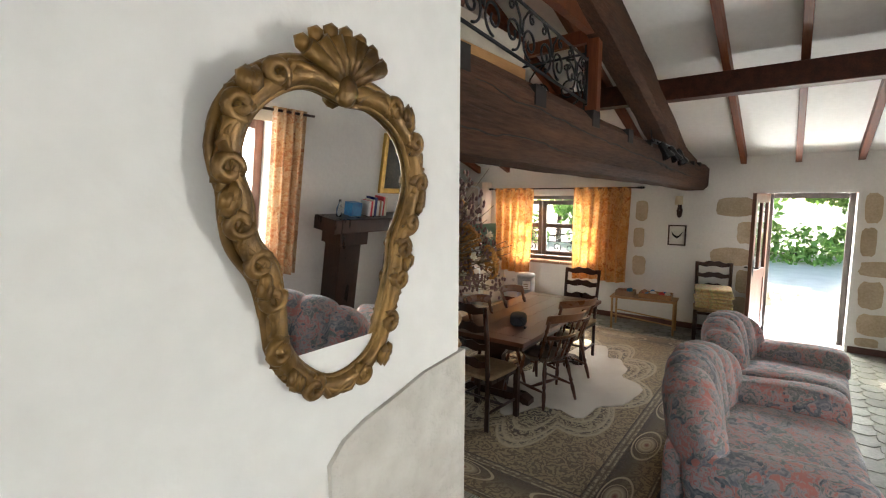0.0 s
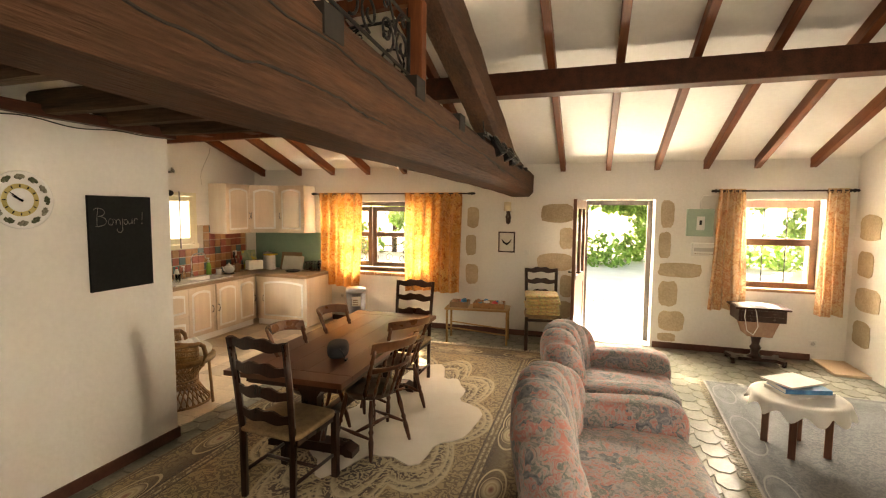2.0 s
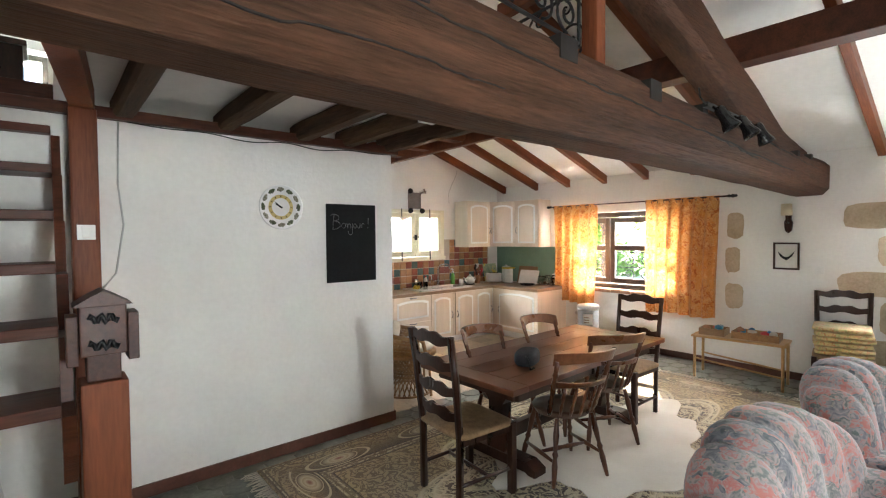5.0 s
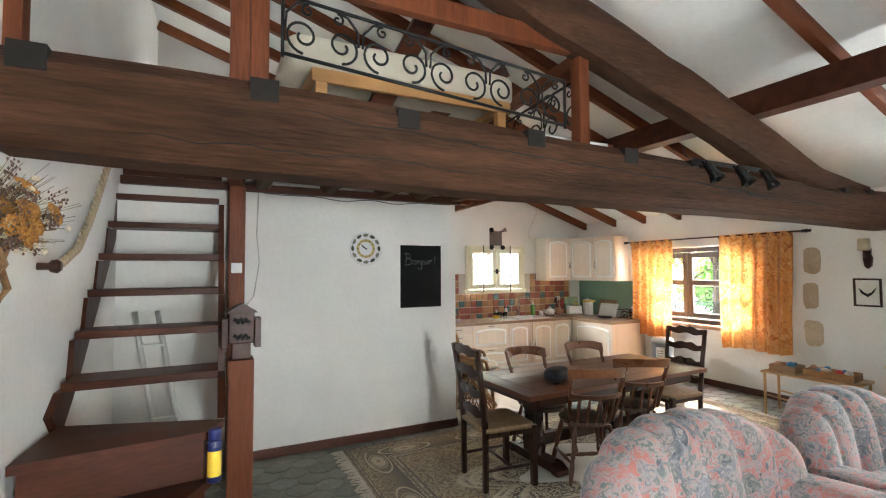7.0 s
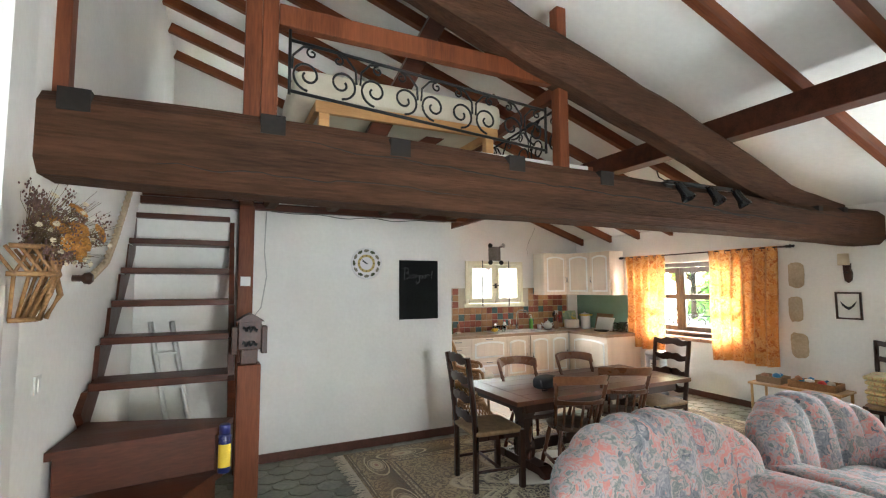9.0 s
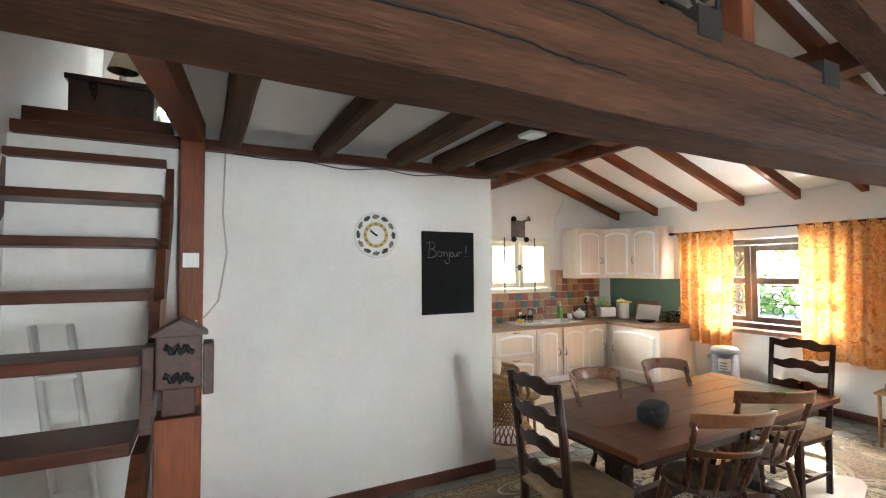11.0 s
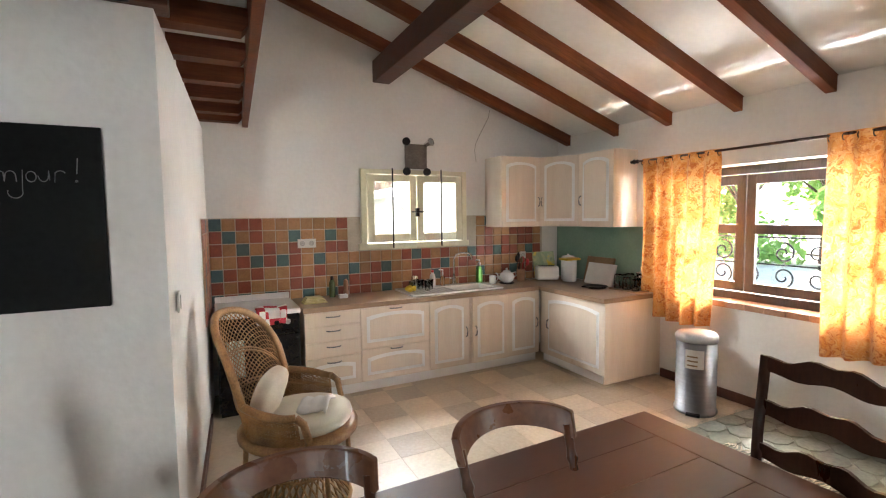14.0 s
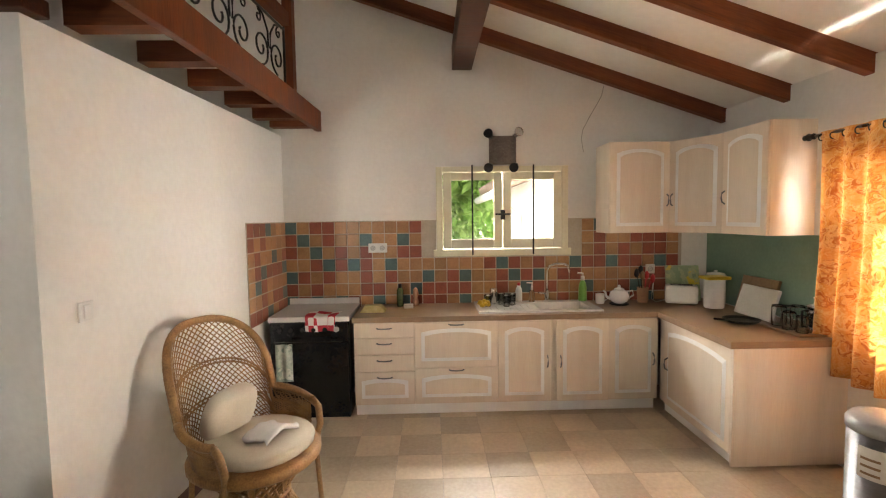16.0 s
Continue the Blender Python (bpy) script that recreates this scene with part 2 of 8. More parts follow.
bm = bmesh.new()
for x0, x1, z0, z1 in ((0, 7.04, 0, 2.6), (8.18, XW, 0, 2.5), (7.04, 8.18, 0, 1.33), (7.04, 8.18, 2.06, 2.5)):
    if x0 == 0:
        box(bm, 3.15, YG, z0, 7.04, YG + 0.5, z1)
        box(bm, XB, YG, z0, 3.15, YG + 0.5, 2.6)
    else:
        box(bm, x0, YG, z0, x1, YG + 0.5, z1)
prism(bm, [(3.15, 2.6), (7.04, 2.6), (7.04, 2.5), (XW, 2.5), (XW, roof_z(XW) + 0.05), (3.15, roof_z(3.15) + 0.05)], YG, YG + 0.5, "y")
prism(bm, [(XB, 3.5), (3.15, 3.5), (3.15, roof_z(3.15) + 0.05), (XB, roof_z(XB) + 0.05)], YG, YG + 0.5, "y")
box(bm, XB, YG, 2.6, 2.42, YG + 0.5, 3.5)
box(bm, 2.42, YG, 2.6, 3.15, YG + 0.5, 2.95)
structure("wall_north", bm, PLASTER, "white plastered gable wall behind the kitchen")

bm = bmesh.new()
box(bm, XB, YS - 0.5, 0, 3.1, YS, 2.5)
box(bm, 3.1, YS - 0.5, 0, 4.2, YS, 0.85)
box(bm, 3.1, YS - 0.5, 2.02, 4.2, YS, 2.5)
box(bm, 4.2, YS - 0.5, 0, XW, YS, 2.5)
prism(bm, [(XB, 2.5), (XW, 2.5), (XW, roof_z(XW) + 0.05), (XB, roof_z(XB) + 0.05)], YS - 0.5, YS, "y")
structure("wall_south", bm, PLASTER, "white plastered end wall of the sitting area")

bm = bmesh.new()
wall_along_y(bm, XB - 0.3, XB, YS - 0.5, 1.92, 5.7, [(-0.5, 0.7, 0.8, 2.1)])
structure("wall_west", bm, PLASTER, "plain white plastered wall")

bm = bmesh.new()
prism(bm, [(XB, 1.92), (2.46, 1.92), (2.35, 2.5), (2.36, 3.2), (2.40, YP), (2.40, YG), (XB, YG)], 0, 5.5)
structure("wall_stairs", bm, PLASTER, "thick old white plastered wall with an uneven corner")

bm = bmesh.new()
prism(bm, [(2.40, YP), (5.47, YP), (5.60, YG), (5.47, YG), (5.345, YP + 0.13), (2.40, YP + 0.13)], 0, 2.385)
structure("wall_partition", bm, PLASTER, "smooth white partition wall")

bm = bmesh.new()
z0, z1 = roof_z(10.2), roof_z(0.0)
prism(bm, [(10.2, z0), (0.0, z1), (0.0, z1 + 0.2), (10.2, z0 + 0.2)], YS - 0.9, YG + 0.9, "y")
structure("ceiling", bm, CEILING, "sloping white plaster ceiling between the rafters")

bm = bmesh.new()
box(bm, XB - 0.3, YS - 0.5, -0.3, XW + 0.5, YG + 0.5, -0.006)
structure("floor", bm, GROUT, "grey mortar bed of the floor")

# ---- frame of the roof ----
for y in (7.2, 6.46, 5.82, 5.17, 4.53, 3.9, 3.3, 2.10, 1.49, 0.87, 0.28, -0.30, -0.9):
    bm = bmesh.new()
    L = math.hypot(XW + 0.02 - 2.4, under_rafter(2.4) - under_rafter(XW + 0.02))
    box(bm, 0, -0.035, 0, L, 0.035, 0.125, 0.006)
    r = solid("rafter", bm, RAFTER, "red-brown stained softwood rafter under the sloping ceiling", "rafter", "roof rafters")
    r.matrix_world = Matrix.Translation((2.4, y, under_rafter(2.4))) @ Matrix.Rotation(math.atan(0.33), 4, "Y")

bm = bmesh.new()
box(bm, 7.16, YS - 0.1, 2.96, 7.34, YG + 0.1, 3.175, 0.008)
solid("purlin", bm, STAIRWOOD, "square dark red-brown purlin carrying the rafters", "beam")


def wobbly_beam(bm, f, n, amp, seed):
    """A hewn beam: f(u) gives centre, half width, half height."""
    rings = []
    for i in range(n + 1):
        u = i / n
        c, hw, hh, side = f(u)
        ring = []
        for k in range(16):
            a = 2 * math.pi * k / 16 + math.pi / 16
            q = 14.0
            ca, sa = math.cos(a), math.sin(a)
            s = (abs(ca) ** q + abs(sa) ** q) ** (-1 / q)
            p = Vector(c) + side * (ca * s * hw) + Vector((0, 0, 1)) * (sa * s * hh)
            ring.append(bm.verts.new(p + Vector((noise.noise(p * 2.1 + Vector((seed, 0, 0))), noise.noise(p * 2.3 + Vector((0, seed, 0))), noise.noise(p * 1.9 + Vector((0, 0, seed))))) * amp))
        rings.append(ring)
    for A, B in zip(rings, rings[1:]):
        for k in range(16):
            bm.faces.new((A[k], A[(k + 1) % 16], B[(k + 1) % 16], B[k]))
    bm.faces.new(rings[0])
    bm.faces.new(rings[-1])


SIDE_Y = Vector((0, 1, 0))
tie = thing("tie_beam", pose(2.2, 2.69, 2.1), "massive dark hewn oak tie beam with cracks and empty mortises", "beam")
bm = bmesh.new()


def tie_shape(u):
    x = 2.2 + 7.4 * u
    bottom = float(np.interp(x, (2.2, 2.8, 3.5, 4.7, 7.0, 8.2, 9.2), (2.145, 2.13, 2.118, 2.105, 2.10, 2.092, 2.07)))
    top = float(np.interp(x, (2.2, 2.5, 3.6, 4.0, 5.2, 6.0, 7.0, 8.1, 9.2), (2.50, 2.525, 2.53, 2.52, 2.475, 2.457, 2.442, 2.40, 2.44)))
    return (x - 2.2, 0, (bottom + top) / 2 - 2.1), 0.175, (top - bottom) / 2, SIDE_Y


wobbly_beam(bm, tie_shape, 60, 0.008, 3.0)
part("beam", bm, OLDBEAM, tie)

pr = thing("principal_rafter", pose(8.9, 2.69, 2.5), "thick crooked hewn oak truss timber", "beam")
bm = bmesh.new()
PRX, PRZ = (2.4, 4.5, 5.0, 5.7, 6.32, 6.93, 7.4, 8.1, 8.95), (4.27, 3.53, 3.35, 3.17, 3.0, 2.80, 2.65, 2.46, 2.42)
wobbly_beam(bm, lambda u: ((-6.5 * u, 0, float(np.interp(8.9 - 6.5 * u, PRX, PRZ)) - 2.5), 0.12, 0.06 + 0.115 * min(1, u * 4.5), SIDE_Y), 30, 0.02, 8.0)
part("timber", bm, OLDBEAM, pr)

# ---- more materials ----
WHITE = surface("white_paint", (0.70, 0.69, 0.66), (0.82, 0.81, 0.78), 0.45, 4, 40, 0.05)
CREAM = surface("cream_paint", (0.72, 0.68, 0.50), (0.82, 0.79, 0.62), 0.4, 5, 40, 0.06)
LIMED = surface("limed_wood", (0.70, 0.59, 0.48), (0.81, 0.71, 0.60), 0.42, 2.5, 30, 0.06, stretch=(5, 5, 0.4), spread=0.04)
LIMEWHITE = surface("limed_groove", (0.86, 0.85, 0.83), (0.93, 0.92, 0.90), 0.45, 6, 60, 0.08)
WORKTOP = surface("worktop_laminate", (0.24, 0.15, 0.09), (0.36, 0.24, 0.15), 0.4, 3, 40, 0.05, stretch=(0.4, 4, 4))
STEEL = surface("brushed_steel", (0.17, 0.17, 0.175), (0.27, 0.27, 0.28), 0.42, 5, 120, 0.03, 1.0, stretch=(1, 1, 8))
CHROME = surface("chrome", (0.7, 0.7, 0.7), (0.82, 0.82, 0.82), 0.12, 5, 60, 0.0, 1.0)
IRON = surface("black_iron", (0.012, 0.012, 0.013), (0.03, 0.03, 0.03), 0.45, 12, 80, 0.15, 0.6)
BLACKGLOSS = surface("black_enamel", (0.008, 0.008, 0.009), (0.018, 0.018, 0.02), 0.15, 4, 40, 0.0)
BLACKCLOTH = surface("black_nylon", (0.008, 0.008, 0.01), (0.025, 0.025, 0.03), 0.75, 20, 200, 0.3)
SLATE = surface("chalkboard", (0.007, 0.0075, 0.0075), (0.014, 0.015, 0.015), 0.75, 3, 40, 0.03)
SLATE.node_tree.nodes["Principled BSDF"].inputs["Specular IOR Level"].default_value = 0.12
CHALK = surface("chalk", (0.10, 0.10, 0.10), (0.32, 0.32, 0.31), 0.9, 30, 120, 0.0)
ENAMEL = surface("white_enamel", (0.74, 0.74, 0.73), (0.82, 0.82, 0.81), 0.15, 3, 30, 0.0)
STONE = surface("quoin_stone", (0.40, 0.31, 0.20), (0.60, 0.49, 0.35), 0.9, 5, 40, 0.5, spread=0.12, bumpd=0.02)
BARESTONE = surface("bare_stone", (0.50, 0.46, 0.40), (0.70, 0.66, 0.60), 0.9, 6, 30, 0.8, bumpd=0.03)
GREENPAINT = surface("green_paint", (0.16, 0.27, 0.20), (0.22, 0.34, 0.26), 0.5, 4, 40, 0.08)
FUSEGREEN = surface("fuse_box_green", (0.30, 0.42, 0.33), (0.40, 0.52, 0.42), 0.45, 4, 40, 0.04)
GREYPLASTIC = surface("grey_plastic", (0.40, 0.40, 0.38), (0.52, 0.52, 0.50), 0.4, 6, 50, 0.0)
WHITEPLASTIC = surface("white_plastic", (0.70, 0.70, 0.67), (0.80, 0.80, 0.77), 0.35, 6, 50, 0.0)
WICKER = surface("wicker", (0.15, 0.065, 0.022), (0.50, 0.28, 0.11), 0.5, 10, 120, 0.4, coat=0.1)
RUSH = surface("rush_seat", (0.20, 0.12, 0.06), (0.40, 0.27, 0.15), 0.7, 20, 120, 0.5)
BAMBOO = surface("bamboo", (0.38, 0.20, 0.07), (0.62, 0.38, 0.16), 0.4, 6, 60, 0.1)
PINE = surface("pine", (0.42, 0.20, 0.07), (0.60, 0.33, 0.13), 0.5, 4, 40, 0.1, stretch=(0.4, 4, 4))
LINEN = surface("cream_linen", (0.58, 0.51, 0.40), (0.72, 0.66, 0.54), 0.9, 6, 140, 0.25)
WHITECLOTH = surface("white_cotton", (0.68, 0.67, 0.64), (0.82, 0.81, 0.78), 0.9, 8, 140, 0.3)
LEATHER = surface("brown_seat", (0.05, 0.025, 0.015), (0.13, 0.07, 0.045), 0.35, 6, 80, 0.15, coat=0.2)
GILT = surface("gilt_wood", (0.07, 0.035, 0.010), (0.30, 0.165, 0.04), 0.42, 14, 70, 0.5, 0.45)
HIDE = surface("cow_hide", (0.62, 0.56, 0.47), (0.78, 0.73, 0.65), 0.85, 3, 160, 0.3)
ROPE = surface("rope", (0.38, 0.28, 0.17), (0.55, 0.44, 0.30), 0.9, 60, 160, 0.5)
WINFRAME = surface("window_wood", (0.035, 0.027, 0.023), (0.10, 0.078, 0.066), 0.5, 4, 40, 0.2, stretch=(3, 3, 0.5))
DOORWOOD = surface("door_wood", (0.10, 0.035, 0.018), (0.22, 0.085, 0.045), 0.4, 3, 30, 0.15, stretch=(4, 4, 0.4))
BLUE = surface("blue_print", (0.02, 0.10, 0.28), (0.05, 0.30, 0.55), 0.35, 8, 30, 0.0)
NAVY = surface("navy_print", (0.01, 0.015, 0.09), (0.02, 0.03, 0.16), 0.3, 8, 30, 0.0)
YELLOW = surface("yellow_print", (0.70, 0.48, 0.03), (0.85, 0.62, 0.08), 0.4, 10, 60, 0.1)
RED = surface("red_print", (0.45, 0.02, 0.03), (0.62, 0.05, 0.06), 0.5, 10, 60, 0.1)
GREENBOTTLE = surface("green_plastic", (0.10, 0.32, 0.05), (0.20, 0.48, 0.10), 0.3, 6, 40, 0.0)
PAPER = surface("paper", (0.62, 0.60, 0.55), (0.78, 0.76, 0.72), 0.7, 6, 60, 0.05)
CLAY = surface("fired_clay", (0.30, 0.15, 0.08), (0.45, 0.25, 0.15), 0.7, 8, 60, 0.2)
BOARDBROWN = surface("board_brown", (0.20, 0.12, 0.06), (0.32, 0.20, 0.11), 0.5, 5, 50, 0.1)
TERRA = [surface("tile_tan", (0.30, 0.145, 0.06), (0.46, 0.25, 0.115), 0.35, 9, 60, 0.15, spread=0.2),
         surface("tile_red", (0.20, 0.05, 0.03), (0.32, 0.09, 0.05), 0.35, 9, 60, 0.15, spread=0.15),
         surface("tile_teal", (0.04, 0.085, 0.095), (0.08, 0.15, 0.155), 0.35, 9, 60, 0.15, spread=0.15)]
TILEGROUT = surface("tile_grout", (0.44, 0.38, 0.30), (0.56, 0.50, 0.42), 0.9, 10, 60, 0.2)
GLASS = glass_material("window_glass")
CLEAR = glass_material("clear_glass", (0.96, 0.98, 0.97))
LIGHTSHADE = surface("lamp_shade", (0.62, 0.52, 0.36), (0.75, 0.66, 0.48), 0.8, 8, 80, 0.1)
DRIED = [surface("dried_ochre", (0.22, 0.085, 0.014), (0.46, 0.21, 0.04), 0.9, 30, 120, 0.5),
         surface("dried_cream", (0.55, 0.47, 0.32), (0.75, 0.68, 0.52), 0.9, 30, 120, 0.4),
         surface("dried_mauve", (0.06, 0.03, 0.026), (0.17, 0.09, 0.075), 0.9, 30, 120, 0.4),
         surface("dried_stem", (0.07, 0.04, 0.02), (0.20, 0.13, 0.06), 0.9, 30, 120, 0.2)]
MIRROR, _nt, _b = nodes_of("mirror_glass")
_b.inputs["Metallic"].default_value, _b.inputs["Roughness"].default_value = 1.0, 0.0
_b.inputs["Base Color"].default_value = (0.88, 0.89, 0.88, 1)


def ramped(nt, source, stops):
    r = nt.nodes.new("ShaderNodeValToRGB")
    r.color_ramp.interpolation = "LINEAR"
    while len(r.color_ramp.elements) < len(stops):
        r.color_ramp.elements.new(0.5)
    for e, (p, c) in zip(r.color_ramp.elements, stops):
        e.position, e.color = p, (*c, 1)
    nt.links.new(source, r.inputs[0])
    return r.outputs[0]


def floral(name, stops, scale, rough=0.85, through=0.0, warp=0.6, bump=0.15, second=None):
    """Woven cloth with a printed flower pattern; through: how much light passes."""
    m, nt, bsdf = nodes_of(name)
    N, L = nt.nodes, nt.links
    tc = N.new("ShaderNodeTexCoord")
    n0 = N.new("ShaderNodeTexNoise")
    n0.inputs["Scale"].default_value = scale * 0.8
    L.new(tc.outputs["Object"], n0.inputs["Vector"])
    add = N.new("ShaderNodeVectorMath")
    add.operation = "MULTIPLY_ADD"
    add.inputs[1].default_value = (warp / scale * 6,) * 3
    L.new(n0.outputs["Color"], add.inputs[0])
    L.new(tc.outputs["Object"], add.inputs[2])
    v = N.new("ShaderNodeTexVoronoi")
    v.inputs["Scale"].default_value = scale
    L.new(add.outputs[0], v.inputs["Vector"])
    n1 = N.new("ShaderNodeTexNoise")
    n1.inputs["Scale"].default_value, n1.inputs["Detail"].default_value = scale * 2.2, 6
    L.new(add.outputs[0], n1.inputs["Vector"])
    hue = N.new("ShaderNodeSeparateColor")
    L.new(v.outputs["Color"], hue.inputs[0])
    mix = N.new("ShaderNodeMath")
    mix.operation = "MULTIPLY_ADD"
    mix.inputs[1].default_value = 0.55
    L.new(hue.outputs[0], mix.inputs[0])
    half = N.new("ShaderNodeMath")
    half.operation = "MULTIPLY"
    half.inputs[1].default_value = 0.5
    L.new(n1.outputs["Fac"], half.inputs[0])
    L.new(half.outputs[0], mix.inputs[2])
    col = ramped(nt, mix.outputs[0], stops)
    L.new(col, bsdf.inputs["Base Color"])
    bsdf.inputs["Roughness"].default_value = rough
    bsdf.inputs["Sheen Weight"].default_value = 0.25
    weave = N.new("ShaderNodeTexNoise")
    weave.inputs["Scale"].default_value = 260
    L.new(tc.outputs["Object"], weave.inputs["Vector"])
    bp = N.new("ShaderNodeBump")
    bp.inputs["Strength"].default_value, bp.inputs["Distance"].default_value = bump, 0.004
    L.new(weave.outputs["Fac"], bp.inputs["Height"])
    L.new(bp.outputs[0], bsdf.inputs["Normal"])
    if through:
        tr = N.new("ShaderNodeBsdfTranslucent")
        L.new(col, tr.inputs[0])
        ms = N.new("ShaderNodeMixShader")
        ms.inputs[0].default_value = through
        L.new(bsdf.outputs[0], ms.inputs[1])
        L.new(tr.outputs[0], ms.inputs[2])
        L.new(ms.outputs[0], N["Material Output"].inputs[0])
    return m


SOFA = floral("floral_upholstery", [(0.20, (0.07, 0.08, 0.10)), (0.32, (0.19, 0.19, 0.215)), (0.42, (0.36, 0.315, 0.315)), (0.48, (0.44, 0.14, 0.125)), (0.54, (0.38, 0.32, 0.31)), (0.63, (0.11, 0.14, 0.135)), (0.72, (0.36, 0.30, 0.295)), (0.80, (0.46, 0.17, 0.145))], 12.0, warp=0.8)
CURTAIN = floral("orange_curtain", [(0.20, (0.70, 0.38, 0.14)), (0.36, (0.66, 0.28, 0.06)), (0.43, (0.50, 0.14, 0.02)), (0.49, (0.74, 0.42, 0.17)), (0.61, (0.66, 0.27, 0.055)), (0.69, (0.76, 0.46, 0.20)), (0.80, (0.48, 0.13, 0.02))], 9.0, through=0.30, warp=1.1)
CURTAIN2 = floral("rust_curtain", [(0.20, (0.66, 0.52, 0.36)), (0.42, (0.66, 0.46, 0.26)), (0.50, (0.52, 0.22, 0.10)), (0.58, (0.70, 0.56, 0.38)), (0.72, (0.58, 0.34, 0.18)), (0.85, (0.45, 0.18, 0.09))], 12.0, through=0.28, warp=1.2)
PADS = floral("patchwork_cotton", [(0.20, (0.60, 0.46, 0.16)), (0.40, (0.66, 0.55, 0.28)), (0.52, (0.55, 0.20, 0.08)), (0.60, (0.40, 0.42, 0.18)), (0.75, (0.70, 0.52, 0.22)), (0.85, (0.50, 0.22, 0.12))], 26.0)


def carpet(name, half, kind):
    """A knotted rug: bands along the edges, rosettes round the centre, fine scrolls all over."""
    m, nt, bsdf = nodes_of(name)
    N, L = nt.nodes, nt.links

    def mth(op, a, b=None, c=None):
        n = N.new("ShaderNodeMath")
        n.operation = op
        for i, x in enumerate((a, b, c)):
            if x is None:
                continue
            if isinstance(x, (int, float)):
                n.inputs[i].default_value = x
            else:
                L.new(x, n.inputs[i])
        return n.outputs[0]

    tc = N.new("ShaderNodeTexCoord")
    sep = N.new("ShaderNodeSeparateXYZ")
    L.new(tc.outputs["Object"], sep.inputs[0])
    x, y = mth("ABSOLUTE", sep.outputs[0]), mth("ABSOLUTE", sep.outputs[1])
    comb = N.new("ShaderNodeCombineXYZ")
    L.new(x, comb.inputs[0])
    L.new(y, comb.inputs[1])
    edge = mth("MINIMUM", mth("SUBTRACT", half[0], x), mth("SUBTRACT", half[1], y))
    wob = N.new("ShaderNodeTexNoise")
    wob.inputs["Scale"].default_value, wob.inputs["Detail"].default_value = 9.0, 3
    L.new(comb.outputs[0], wob.inputs["Vector"])
    wa = N.new("ShaderNodeVectorMath")
    wa.operation = "MULTIPLY_ADD"
    wa.inputs[1].default_value = (0.16, 0.16, 0.16)
    L.new(wob.outputs["Color"], wa.inputs[0])
    L.new(comb.outputs[0], wa.inputs[2])

    def tendrils(scale, turns, width):
        vor = N.new("ShaderNodeTexVoronoi")
        vor.feature, vor.inputs["Scale"].default_value = "DISTANCE_TO_EDGE", scale
        L.new(wa.outputs[0], vor.inputs["Vector"])
        return mth("LESS_THAN", mth("ABSOLUTE", mth("SUBTRACT", mth("FRACT", mth("MULTIPLY", vor.outputs["Distance"], turns)), 0.5)), width)

    def mixed(f, a, b):
        n = N.new("ShaderNodeMix")
        n.data_type = "RGBA"
        for i, v in ((0, f), (6, a), (7, b)):
            if isinstance(v, tuple):
                n.inputs[i].default_value = (*v, 1)
            else:
                L.new(v, n.inputs[i])
        return n.outputs[2]

    scroll = mth("MAXIMUM", tendrils(7.0, 3.4, 0.15), tendrils(15.0, 2.6, 0.15))
    r = mth("SQRT", mth("ADD", mth("MULTIPLY", mth("MULTIPLY", x, x), 0.30), mth("MULTIPLY", y, y)))
    ang = mth("ARCTAN2", y, mth("MULTIPLY", x, 0.55))
    petal = mth("MULTIPLY", mth("ABSOLUTE", mth("SINE", mth("MULTIPLY", ang, 5.0))), -0.18)
    rr = mth("ADD", r, petal)
    field = ramped(nt, mth("MULTIPLY", rr, 0.7), kind["field"])
    band = ramped(nt, mth("MULTIPLY", edge, 2.0), kind["band"])
    inb = mth("LESS_THAN", edge, kind["width"])
    base = mixed(inb, field, band)
    light = mth("MAXIMUM", inb, mth("GREATER_THAN", mth("MULTIPLY", rr, 0.7), kind["rim"]))
    lines = mixed(light, kind["line"], kind["dark"])
    body = mixed(mth("MULTIPLY", scroll, kind["scroll"]), base, lines)
    # oval cartouches along the border
    side = mth("LESS_THAN", mth("SUBTRACT", half[1], y), mth("SUBTRACT", half[0], x))
    along = mth("ADD", mth("MULTIPLY", side, x), mth("MULTIPLY", mth("SUBTRACT", 1.0, side), y))
    u = mth("DIVIDE", mth("SUBTRACT", mth("FRACT", mth("MULTIPLY_ADD", along, 1.25, 0.35)), 0.5), 1.25 * 0.15)
    v = mth("DIVIDE", mth("SUBTRACT", edge, kind["width"] * 0.54), 0.075)
    oval = mth("ADD", mth("MULTIPLY", u, u), mth("MULTIPLY", v, v))
    lobe = mth("ADD", mth("POWER", mth("ABSOLUTE", mth("DIVIDE", u, 1.75)), 2.0), mth("MULTIPLY", mth("MULTIPLY", v, v), 0.6))
    halo = mixed(mth("MULTIPLY", mth("LESS_THAN", lobe, 1.0), mth("GREATER_THAN", lobe, 0.8)), body, kind["line"])
    oval_col = ramped(nt, mth("MULTIPLY", oval, 0.5), kind["oval"])
    top = mixed(mth("MULTIPLY", mth("LESS_THAN", oval, 1.0), mth("LESS_THAN", edge, kind["width"])), halo, oval_col)
    fib = N.new("ShaderNodeTexNoise")
    fib.inputs["Scale"].default_value = 220
    L.new(tc.outputs["Object"], fib.inputs["Vector"])
    worn = N.new("ShaderNodeTexNoise")
    worn.inputs["Scale"].default_value = 1.6
    L.new(tc.outputs["Object"], worn.inputs["Vector"])
    hsv = N.new("ShaderNodeHueSaturation")
    L.new(mth("MULTIPLY_ADD", worn.outputs["Fac"], 0.5, 0.75), hsv.inputs["Value"])
    L.new(top, hsv.inputs["Color"])
